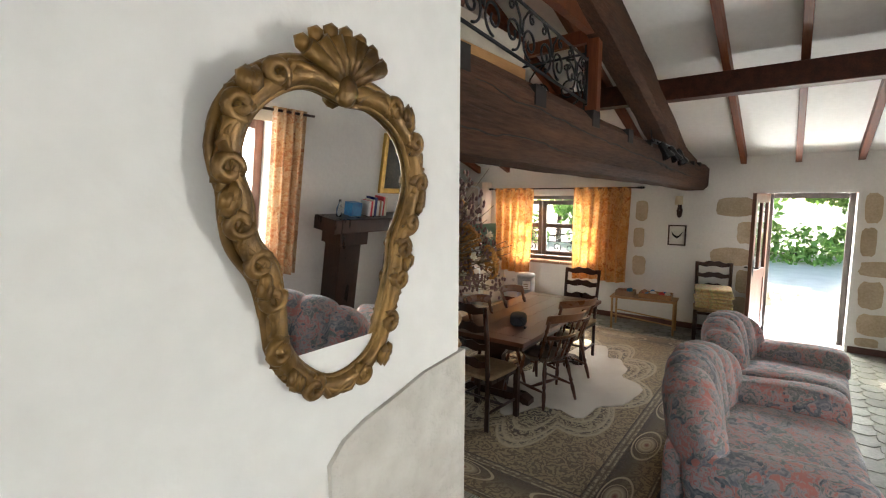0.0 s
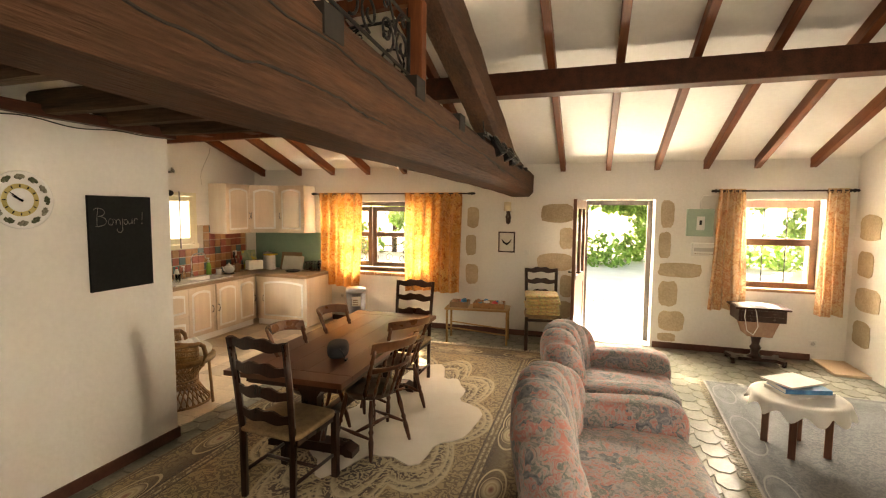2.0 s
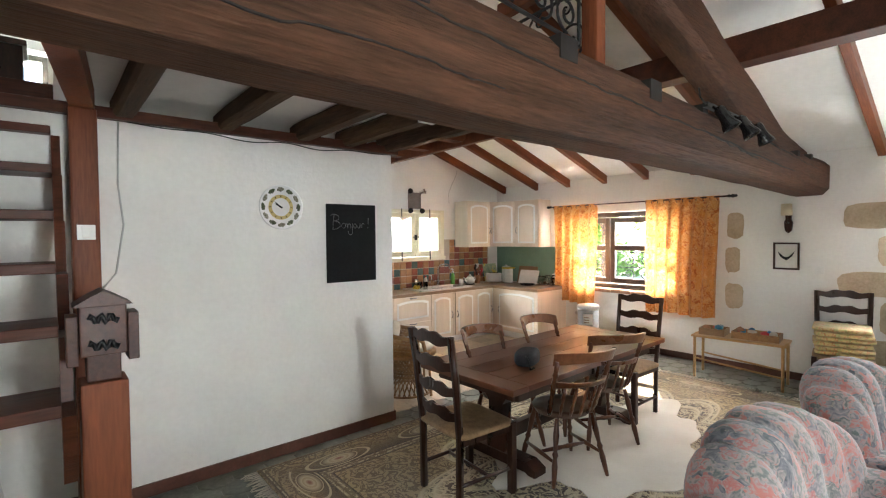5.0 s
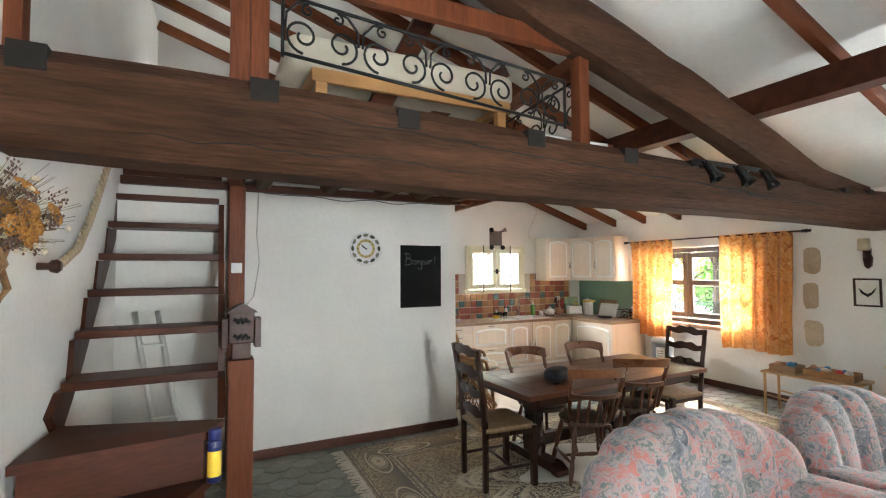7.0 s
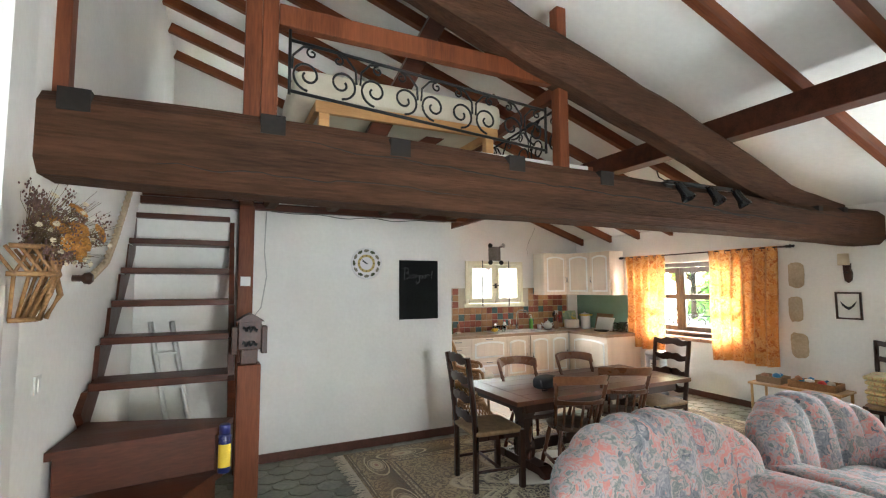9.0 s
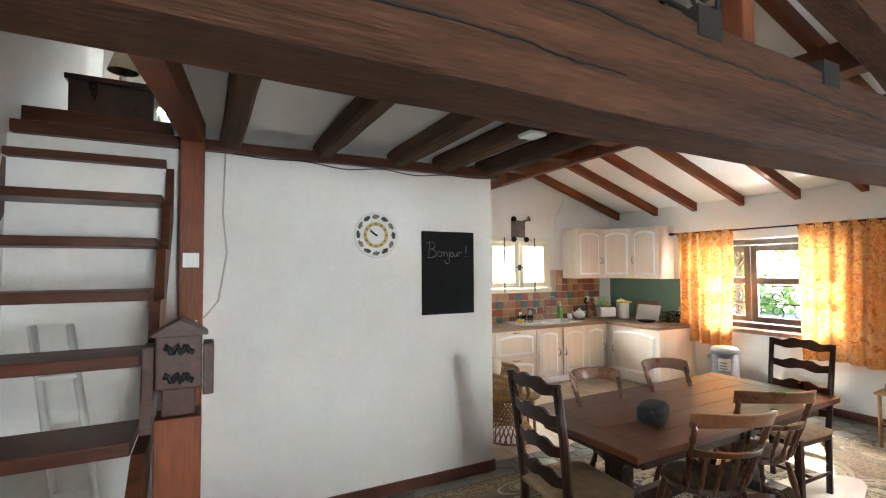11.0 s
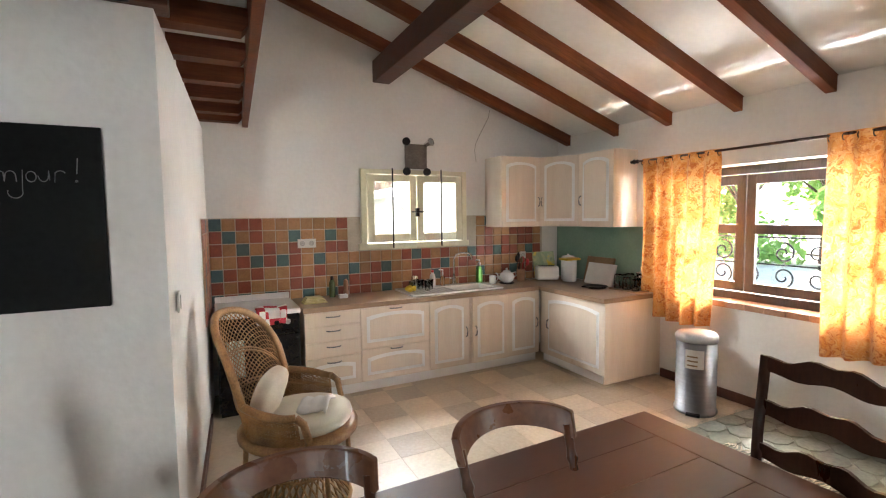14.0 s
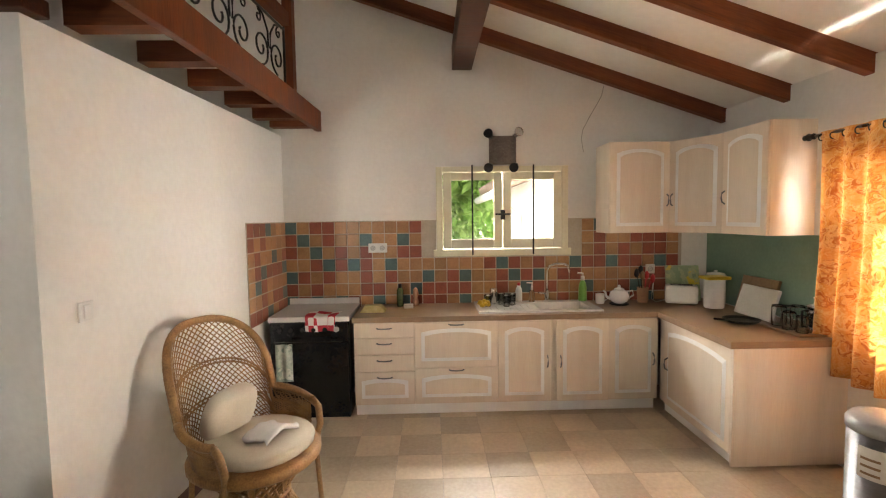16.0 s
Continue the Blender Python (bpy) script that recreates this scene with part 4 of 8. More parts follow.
for i in range(6):
    bm = bmesh.new()
    lathe(bm, [(0.022, 0), (0.02, 0.02), (0.016, 0.026)], 12, m=pose(0.09 + i * 0.09, 0.0, 0.74, 90, 0, 0))
    part("knob", bm, GREYPLASTIC if i == 5 else BLACKGLOSS, cp)
bm = bmesh.new()
box(bm, 0.01, 0.03, 0.0, 0.63, 0.56, 0.04, 0.003)
part("foot", bm, BLACKGLOSS, c)
CHECK, nt, bs = nodes_of("check_towel")
tcn = nt.nodes.new("ShaderNodeTexCoord")
ck = nt.nodes.new("ShaderNodeTexChecker")
ck.inputs["Scale"].default_value = 9.0
ck.inputs["Color1"].default_value, ck.inputs["Color2"].default_value = (0.50, 0.03, 0.05, 1), (0.78, 0.74, 0.72, 1)
nt.links.new(tcn.outputs["Object"], ck.inputs["Vector"])
nt.links.new(ck.outputs[0], bs.inputs["Base Color"])
bs.inputs["Roughness"].default_value = 0.9
bm = bmesh.new()
sheet(bm, lambda u, v: (5.93 + 0.26 * u + 0.03 * v * math.sin(5 * u), 6.97 - 0.19 * min(1, v * 1.6) - 0.004 * math.sin(9 * u), 0.852 + 0.006 * math.sin(7 * u + 3 * v) - (0.0 if v < 0.62 else (v - 0.62) * 0.32)), 16, 18, 0.006)
solid("tea_towel", bm, CHECK, "red and white checked tea towel over the cooker front", "towel")
bm = bmesh.new()
sheet(bm, lambda u, v: (5.70 + 0.13 * u, 6.752 - 0.006 * math.sin(12 * u), 0.635 - 0.30 * v), 14, 10, 0.006)
solid("tea_towel", bm, floral("green_towel", [(0.2, (0.3, 0.4, 0.3)), (0.5, (0.6, 0.65, 0.55)), (0.8, (0.2, 0.3, 0.25))], 16), "grey-green patterned towel hanging on the oven handle", "towel")

# wall cabinets
def wall_unit(m, w, depth, label, hx, body_pts=None):
    u = thing("wall_cabinet", m, label, "cabinet", "kitchen wall units")
    bm = bmesh.new()
    if body_pts:
        prism(bm, body_pts, 0, 0.78)
    else:
        box(bm, 0, 0, 0, w, depth, 0.78, 0.002)
    part("body", bm, LIMED, u)
    front(u, 0, 0.0, w, 0.78, 0, "door", True, hx, 0.28, rise=0.04, edge=0.06)
    return u


wall_unit(pose(8.485, 7.075, 1.47), 0.53, YG - 7.075 - 0.002, "limed oak wall cabinet with an arched door", 0.50)
dx, dy = 9.249 - 9.018, 6.662 - 7.07
ang = math.degrees(math.atan2(dy, dx))
mm = pose(9.018, 7.07, 1.47, 0, 0, ang)
inv = mm.inverted()
poly = [inv @ Vector((x, y, 1.47)) for x, y in ((9.019, 7.075), (9.249, 6.664), (XW - 0.002, 6.664), (XW - 0.002, YG - 0.002), (9.019, YG - 0.002))]
wall_unit(mm, math.hypot(dx, dy), 0.3, "limed oak corner wall cabinet set across the corner", 0.035, [(p.x, p.y) for p in poly])
wall_unit(pose(9.235, 6.66, 1.47, 0, 0, -90), 0.49, XW - 9.235 - 0.002, "limed oak end wall cabinet with plain side", 0.035)

# spotlight plate over the window
sp = thing("spotlight_plate", pose(7.615, YG - 0.004, 2.235), "square brushed metal wall plate with four small spotlights", "wall lamp")
bm = bmesh.new()
box(bm, -0.125, -0.02, -0.13, 0.125, 0, 0.13, 0.004)
for i in range(4):
    tube(bm, [(-0.12 + 0.24 * k / 12, -0.022, -0.08 + 0.05 * i + 0.018 * math.sin(k * 1.3 + i)) for k in range(13)], 0.004, 5)
part("plate", bm, surface("dark_plate", (0.10, 0.08, 0.07), (0.26, 0.22, 0.20), 0.4, 8, 60, 0.2, 0.5), sp)
for i, (x, z) in enumerate(((-0.11, 0.12), (0.11, 0.13), (-0.11, -0.14), (0.12, -0.14))):
    bm = bmesh.new()
    m = pose(x, -0.03, z, 75 if z > 0 else 110, 0, 20 if i == 1 else -25)
    lathe(bm, [(0.02, -0.01), (0.03, 0.03), (0.042, 0.075), (0.042, 0.085), (0.034, 0.08)], 14, m=m)
    part("spot", bm, CHROME if i == 1 else IRON, sp)


def socket(m, n, label):
    s = thing("socket", m, label, "socket")
    bm = bmesh.new()
    box(bm, -0.043 * n, -0.012, -0.043, 0.043 * n, 0, 0.043, 0.004)
    pl = part("plate", bm, WHITEPLASTIC, s)
    for k in range(n):
        bm = bmesh.new()
        lathe(bm, [(0.024, 0), (0.024, 0.003), (0.02, 0.004), (0.018, -0.002)], 16, m=pose(-0.043 * (n - 1) + 0.086 * k, -0.012, 0, 90, 0, 0))
        part("outlet", bm, GREYPLASTIC, pl)
    return s


def switch(m, label):
    s = thing("light_switch", m, label, "switch")
    bm = bmesh.new()
    box(bm, -0.042, -0.01, -0.042, 0.042, 0, 0.042, 0.003)
    part("plate", bm, WHITEPLASTIC, s)
    bm = bmesh.new()
    box(bm, -0.02, -0.016, -0.03, 0.02, -0.01, 0.03, 0.003)
    part("rocker", bm, WHITEPLASTIC, s)
    return s


socket(pose(6.455, YG - 0.012, 1.355), 2, "white double socket on the wall tiles")
socket(pose(9.0, YG - 0.012, 1.12), 1, "white single socket on the wall tiles")
socket(pose(XW - 0.001, 5.66, 0.42, 0, 0, -90), 1, "white socket low on the wall by the bin")
switch(pose(5.487, 5.05, 1.25, 0, 0, 90), "white light switch on the partition wall")
switch(pose(XW - 0.001, 2.59, 1.256, 0, 0, -90), "white light switch beside the door")
socket(pose(XW - 0.001, -1.02, 0.22, 0, 0, -90), 1, "yellowed socket box low on the wall")


# ---- on the worktop ----
def bottle(m, prof, material, label, cap=None, category="bottle", extra=None):
    b = thing("bottle", m, label, category)
    bm = bmesh.new()
    lathe(bm, prof, 14)
    part("body", bm, material, b)
    if cap:
        bm = bmesh.new()
        z = prof[-1][1]
        lathe(bm, [(cap[0], z - 0.004), (cap[0], z + cap[1]), (cap[0] * 0.7, z + cap[1] + 0.005)], 12)
        if extra:
            tube(bm, [(0, 0, z + cap[1]), (0.0, -0.01, z + cap[1] + 0.03), (-0.05, -0.01, z + cap[1] + 0.035)], 0.008, 6)
        part("cap", bm, cap[2], b)
    return b


Z = 0.831
bottle(pose(8.33, 7.28, Z), [(0.035, 0), (0.038, 0.02), (0.036, 0.14), (0.028, 0.18), (0.014, 0.21)], GREENBOTTLE, "green kitchen spray bottle with white trigger", (0.018, 0.03, WHITEPLASTIC), extra=True)
bottle(pose(7.74, 7.27, 0.851), [(0.03, 0), (0.032, 0.02), (0.03, 0.11), (0.014, 0.15)], WHITEPLASTIC, "white washing-up liquid bottle with red cap", (0.014, 0.02, RED))
bottle(pose(7.86, 7.27, 0.851), [(0.025, 0), (0.027, 0.02), (0.025, 0.09), (0.012, 0.11)], CLEAR, "small clear soap dispenser", (0.01, 0.03, WHITEPLASTIC), extra=True)
bottle(pose(7.50, 7.20, 0.851), [(0.035, 0), (0.035, 0.13), (0.031, 0.14)], CHROME, "chrome steel beaker upside down on the drainer", category="beaker")
for x, y in ((7.44, 7.12), (7.60, 7.10), (7.66, 7.16), (7.57, 7.2)):
    bm = bmesh.new()
    lathe(bm, [(0.028, 0), (0.034, 0.09), (0.036, 0.10), (0.033, 0.10), (0.026, 0.008)], 14, at=(x, y, 0.843))
    solid("glass", bm, CLEAR, "clear drinking glass drying on the drainer", "glass", "glasses on the drainer")
bm = bmesh.new()
for i in range(9):
    a = i * 0.7
    blob(bm, (7.40 + 0.035 * math.cos(a), 7.06 + 0.035 * math.sin(a), 0.87 + 0.012 * (i % 3)), (0.028, 0.028, 0.022), 1, 0.4)
solid("sponge", bm, YELLOW, "crumpled bright yellow dish cloth", "cloth")
mug = thing("mug", pose(8.47, 7.22, Z), "white enamel mug with dark lettering", "mug")
bm = bmesh.new()
lathe(bm, [(0.036, 0), (0.04, 0.005), (0.04, 0.09), (0.036, 0.09), (0.034, 0.01)], 18)
part("body", bm, ENAMEL, mug)
bm = bmesh.new()
tube(bm, [(0.04, 0, 0.075), (0.065, 0, 0.07), (0.068, 0, 0.04), (0.04, 0, 0.02)], 0.005, 6)
part("handle", bm, ENAMEL, mug)
tp = thing("teapot", pose(8.62, 7.16, Z + 0.012), "white porcelain teapot on a dark trivet", "teapot")
bm = bmesh.new()
lathe(bm, [(0.045, 0), (0.075, 0.025), (0.088, 0.06), (0.075, 0.10), (0.045, 0.118)], 22)
part("body", bm, ENAMEL, tp)
bm = bmesh.new()
lathe(bm, [(0.048, 0.118), (0.04, 0.132), (0.012, 0.14), (0.014, 0.155), (0.004, 0.165)], 18)
part("lid", bm, ENAMEL, tp)
bm = bmesh.new()
tube(bm, [(-0.08, 0, 0.04), (-0.115, 0, 0.06), (-0.125, 0, 0.10), (-0.145, 0, 0.115)], 0.014, 8, r2=0.008)
part("spout", bm, ENAMEL, tp)
bm = bmesh.new()
tube(bm, [(0.07, 0, 0.10), (0.12, 0, 0.11), (0.13, 0, 0.07), (0.083, 0, 0.04)], 0.008, 8)
part("handle", bm, ENAMEL, tp)
bm = bmesh.new()
lathe(bm, [(0.08, 0), (0.085, 0.006), (0.08, 0.011)], 20, at=(8.62, 7.16, Z))
solid("trivet", bm, IRON, "round dark trivet under the teapot", "trivet")
ut = thing("utensil_pot", pose(8.86, 7.22, Z), "brown clay pot holding red and dark kitchen utensils", "utensil pot")
bm = bmesh.new()
lathe(bm, [(0.04, 0), (0.048, 0.02), (0.05, 0.14), (0.045, 0.14), (0.04, 0.02)], 18)
part("pot", bm, CLAY, ut)
for i, (dx_, dy_, h, mt) in enumerate(((0.02, 0.01, 0.30, RED), (-0.025, 0.0, 0.33, IRON), (0.0, 0.02, 0.36, IRON), (0.035, -0.01, 0.27, RED), (-0.01, -0.02, 0.31, BOARDBROWN))):
    bm = bmesh.new()
    tube(bm, [(dx_ * 0.5, dy_ * 0.5, 0.03), (dx_ * 2, dy_ * 2, h * 0.75)], 0.005, 6)
    blob(bm, (dx_ * 2.3, dy_ * 2.3, h * 0.82), (0.026, 0.008, 0.045), 1)
    part("utensil", bm, mt, ut)
bm = bmesh.new()
box(bm, -0.15, -0.006, 0, 0.15, 0.006, 0.33, 0.006)
cb = solid("cutting_board", bm, floral("flower_board", [(0.2, (0.30, 0.42, 0.26)), (0.55, (0.40, 0.50, 0.32)), (0.72, (0.55, 0.60, 0.35)), (0.8, (0.80, 0.65, 0.10))], 14, 0.3), "pale green glass cutting board with yellow flowers leaning on the tiles", "cutting board")
cb.matrix_world = pose(9.27, 7.27, Z, -14, 0, -8)
tq = thing("toaster", pose(9.16, 7.12, Z, 0, 0, -25), "cream two-slot toaster with its cord", "toaster")
bm = bmesh.new()
box(bm, -0.13, -0.075, 0.01, 0.13, 0.075, 0.17, 0.025)
part("body", bm, WHITEPLASTIC, tq)
bm = bmesh.new()
for y in (-0.03, 0.03):
    box(bm, -0.09, y - 0.012, 0.168, 0.09, y + 0.012, 0.173)
part("slot", bm, IRON, tq)
bm = bmesh.new()
tube(bm, [(-0.13, 0, 0.03), (-0.2, -0.02, 0.01), (-0.24, 0.08, 0.02), (-0.22, 0.2, 0.2)], 0.004, 6)
part("cord", bm, WHITEPLASTIC, tq)
for x, y, h in ((9.34, 6.93, 0.24), (9.43, 7.06, 0.26)):
    cn = thing("canister", pose(x, y, Z), "tall white enamel canister with a yellow cloth on top" if h < 0.25 else "tall white enamel kitchen canister", "canister", "white canisters")
    bm = bmesh.new()
    lathe(bm, [(0.075, 0), (0.08, 0.01), (0.08, h), (0.07, h + 0.006)], 22)
    part("body", bm, ENAMEL, cn)
    bm = bmesh.new()
    if h < 0.25:
        box(bm, -0.1, -0.075, h + 0.004, 0.1, 0.075, h + 0.03, 0.01)
    else:
        lathe(bm, [(0.082, h), (0.07, h + 0.02), (0.012, h + 0.03), (0.015, h + 0.045)], 20)
    part("lid", bm, YELLOW if h < 0.25 else ENAMEL, cn)
for y, h, t_, mt, lab in ((6.62, 0.30, 14, BOARDBROWN, "brown wooden chopping board leaning on the green wall"), (6.55, 0.24, 18, PAPER, "pale chopping board leaning on the wall")):
    bm = bmesh.new()
    box(bm, -0.011, -0.2, 0, 0.011, 0.2, h, 0.006)
    o = solid("chopping_board", bm, mt, lab, "cutting board")
    o.matrix_world = pose(XW - 0.10 - (0.05 if h < 0.3 else 0), y, Z, 0, t_, 0)
pan = thing("frying_pan", pose(9.22, 6.40, Z), "flat black iron pancake pan", "pan")
bm = bmesh.new()
lathe(bm, [(0.10, 0), (0.125, 0.022), (0.12, 0.022), (0.098, 0.006)], 24)
part("pan", bm, IRON, pan)
bm = bmesh.new()
tube(bm, [(-0.11, -0.02, 0.018), (-0.24, -0.06, 0.04)], 0.009, 6)
part("handle", bm, IRON, pan)
bm = bmesh.new()
box(bm, 9.28, 5.93, Z, XW - 0.03, 6.28, Z + 0.014, 0.004)
solid("tray", bm, BOARDBROWN, "flat wooden tray under the jars", "tray")
for i, (x, y, h, r) in enumerate(((9.36, 6.22, 0.14, 0.045), (9.34, 6.10, 0.12, 0.04), (9.43, 6.14, 0.15, 0.045), (9.44, 6.24, 0.13, 0.04), (9.35, 6.0, 0.11, 0.036))):
    bm = bmesh.new()
    lathe(bm, [(r, 0), (r, h * 0.9), (r * 0.9, h), (r * 0.85, h), (r * 0.92, h * 0.88), (r * 0.9, 0.006)], 16, at=(x, y, Z + 0.015))
    solid("glass_jar", bm, CLEAR, "clear glass jar on a wooden tray", "jar", "glass jars")
cf = thing("cafetiere", pose(9.44, 6.01, Z + 0.015), "glass coffee press with chrome frame and black lid", "coffee press")
bm = bmesh.new()
lathe(bm, [(0.045, 0), (0.045, 0.16), (0.042, 0.16), (0.042, 0.005)], 18)
part("beaker", bm, CLEAR, cf)
bm = bmesh.new()
lathe(bm, [(0.048, 0.16), (0.046, 0.175), (0.01, 0.185), (0.008, 0.215), (0.014, 0.225), (0.004, 0.235)], 18)
for z in (0.01, 0.12):
    lathe(bm, [(0.047, z), (0.049, z + 0.012), (0.047, z + 0.024)], 18)
part("lid", bm, CHROME, cf)
bm = bmesh.new()
tube(bm, [(-0.046, 0, 0.14), (-0.085, 0, 0.14), (-0.085, 0, 0.04), (-0.046, 0, 0.03)], 0.008, 6)
part("handle", bm, BLACKGLOSS, cf)
bm = bmesh.new()
for i in range(4):
    box(bm, 6.34 + 0.01 * i, 6.98 + 0.01 * (i % 2), Z + 0.014 * i, 6.55 - 0.012 * i, 7.13 - 0.008 * i, Z + 0.013 + 0.014 * i, 0.005)
solid("folded_cloth", bm, surface("yellow_cloth", (0.55, 0.46, 0.16), (0.72, 0.66, 0.40), 0.9, 20, 120, 0.3), "folded yellow and white cleaning cloths", "cloth")
bottle(pose(6.66, 7.26, Z), [(0.028, 0), (0.03, 0.01), (0.03, 0.14), (0.018, 0.17)], surface("olive_bottle", (0.03, 0.05, 0.01), (0.08, 0.10, 0.03), 0.2, 5, 40, 0), "dark olive oil bottle with a label", (0.016, 0.03, IRON))
bottle(pose(6.80, 7.28, Z), [(0.025, 0), (0.03, 0.03), (0.018, 0.07), (0.026, 0.11), (0.02, 0.15), (0.008, 0.165)], CLAY, "turned brown wooden pepper mill", category="pepper mill")
bm = bmesh.new()
box(bm, 6.70, 7.14, Z, 6.78, 7.20, Z + 0.035, 0.004)
solid("small_box", bm, PAPER, "small white carton on the worktop", "box")

# pedal bin
pb = thing("pedal_bin", pose(9.10, 5.17, 0, 0, 0, -60), "tall brushed steel pedal bin with a paper label", "bin")
bm = bmesh.new()
lathe(bm, [(0.155, 0.0), (0.16, 0.012), (0.16, 0.03), (0.15, 0.032), (0.15, 0.58)], 30)
part("body", bm, STEEL, pb)
bm = bmesh.new()
lathe(bm, [(0.155, 0.582), (0.157, 0.62), (0.14, 0.645), (0.06, 0.662), (0.0, 0.665)], 30)
part("lid", bm, surface("bin_lid", (0.34, 0.34, 0.34), (0.46, 0.46, 0.45), 0.4, 5, 60, 0.02, 0.5), pb)
bm = bmesh.new()
box(bm, -0.05, -0.20, 0.012, 0.05, -0.15, 0.03, 0.006)
part("pedal", bm, BLACKGLOSS, pb)
bm = bmesh.new()
sheet(bm, lambda u, v: (0.1525 * math.sin(-0.45 + 0.9 * u), -0.1525 * math.cos(-0.45 + 0.9 * u), 0.38 + 0.15 * v), 8, 2)
lb = part("label", bm, PAPER, pb, "paper sticker with small print")
bm = bmesh.new()
for i in range(3):
    sheet(bm, lambda u, v: (0.1535 * math.sin(-0.35 + 0.5 * u), -0.1535 * math.cos(-0.35 + 0.5 * u), 0.40 + i * 0.035 + 0.012 * v), 6, 1)
part("print", bm, BOARDBROWN, lb)


# peacock chair
pc = thing("peacock_chair", pose(6.03, 5.43, 0.001, 0, 0, 241), "high-backed woven wicker peacock chair", "armchair")
bm = bmesh.new()


def shell(a, z):
    """The woven shell: angle a from the back, height z."""
    r = 0.30 + 0.10 * max(0, z - 0.42) ** 1.0
    return Vector((r * math.sin(a) * (1.06 if z > 0.6 else 1.0), -(r - 0.02) * math.cos(a) - 0.12 * max(0, z - 0.5), z))


def rim_z(a):
    """Height of the shell's rim: a tall fan behind, arms at the sides."""
    f = abs(a)
    if f < 1.0:
        return 0.66 + 0.42 * math.sqrt(max(0, 1 - (f / 1.0) ** 2.4))
    return 0.66 - 0.05 * min(1, (f - 1.0) / 0.8)


A = 1.95
nA, nZ = 42, 20
for d in (1, -1):
    for k in range(-nZ, nA + nZ, 1):
        pts = []
        for j in range(nZ + 1):
            a = -A + 2 * A * (k + d * j) / nA
            if abs(a) > A:
                continue
            z = 0.44 + (rim_z(a) - 0.44) * j / nZ
            pts.append(shell(a, z))
        if len(pts) > 2:
            tube(bm, pts, 0.0036, 3)
for f in (0.0, 0.33, 0.36, 0.62, 0.65):
    tube(bm, [shell(a, 0.44 + (rim_z(a) - 0.44) * f) for a in [-A + 2 * A * i / 50 for i in range(51)]], 0.006, 4)
part("woven_shell", bm, WICKER, pc)
bm = bmesh.new()
tube(bm, [shell(a, rim_z(a)) for a in [-A + 2 * A * i / 70 for i in range(71)]], 0.021, 8)
for s in (-1, 1):
    e = shell(s * A, rim_z(A))
    tube(bm, [e, e + Vector((0, 0.04, -0.03)), e + Vector((-s * 0.01, 0.06, -0.12)), e + Vector((-s * 0.02, 0.03, -0.22))], 0.02, 8)
part("rim", bm, WICKER, pc)
bm = bmesh.new()
lathe(bm, [(0.31, 0.40), (0.325, 0.415), (0.325, 0.445), (0.30, 0.455), (0.05, 0.45)], 30)
part("seat", bm, WICKER, pc)
bm = bmesh.new()
for i in range(30):
    a = 2 * math.pi * i / 30
    tube(bm, [(0.28 * math.cos(a), 0.28 * math.sin(a), 0.41), (0.15 * math.cos(a + 0.5), 0.15 * math.sin(a + 0.5), 0.24), (0.17 * math.cos(a + 0.8), 0.17 * math.sin(a + 0.8), 0.16), (0.27 * math.cos(a + 1.1), 0.27 * math.sin(a + 1.1), 0.005)], 0.007, 4)
    tube(bm, [(0.28 * math.cos(a), 0.28 * math.sin(a), 0.41), (0.15 * math.cos(a - 0.5), 0.15 * math.sin(a - 0.5), 0.24), (0.17 * math.cos(a - 0.8), 0.17 * math.sin(a - 0.8), 0.16), (0.27 * math.cos(a - 1.1), 0.27 * math.sin(a - 1.1), 0.005)], 0.007, 4)
for r, z in ((0.155, 0.22), (0.16, 0.18), (0.275, 0.012)):
    tube(bm, [(r * math.cos(t), r * math.sin(t), z) for t in [2 * math.pi * k / 24 for k in range(24)]], 0.011, 6, True)
part("hourglass_base", bm, WICKER, pc)
for sx, sy in ((-1, 1), (1, 1), (-1, -1), (1, -1)):
    bm = bmesh.new()
    tube(bm, [(sx * 0.21, sy * 0.21, 0.41), (sx * 0.23, sy * 0.23, 0.0)], 0.014, 8)
    part("leg", bm, WICKER, pc)


def pillow(bm, c, s, e1=0.5, e2=0.5, nu=24, nv=14, wrinkle=0.0, m=None):
    """A stuffed shape: a rounded box of half sizes s."""
    b = bmesh.new()

    def sg(x, p):
        return math.copysign(abs(x) ** p, x)

    rows = []
    for j in range(nv + 1):
        v = -math.pi / 2 + math.pi * j / nv
        row = []
        for i in range(nu):
            u = 2 * math.pi * i / nu
            p = Vector((s[0] * sg(math.cos(v), e1) * sg(math.cos(u), e2), s[1] * sg(math.cos(v), e1) * sg(math.sin(u), e2), s[2] * sg(math.sin(v), e1)))
            if wrinkle:
                p += p.normalized() * wrinkle * noise.noise((p + Vector(c)) * 6)
            row.append(b.verts.new(p + Vector(c)))
        rows.append(row)
    for R, S in zip(rows, rows[1:]):
        for i in range(nu):
            b.faces.new((R[i], R[(i + 1) % nu], S[(i + 1) % nu], S[i])).smooth = True
    bmesh.ops.remove_doubles(b, verts=b.verts, dist=1e-5)
    merge(bm, b, m)


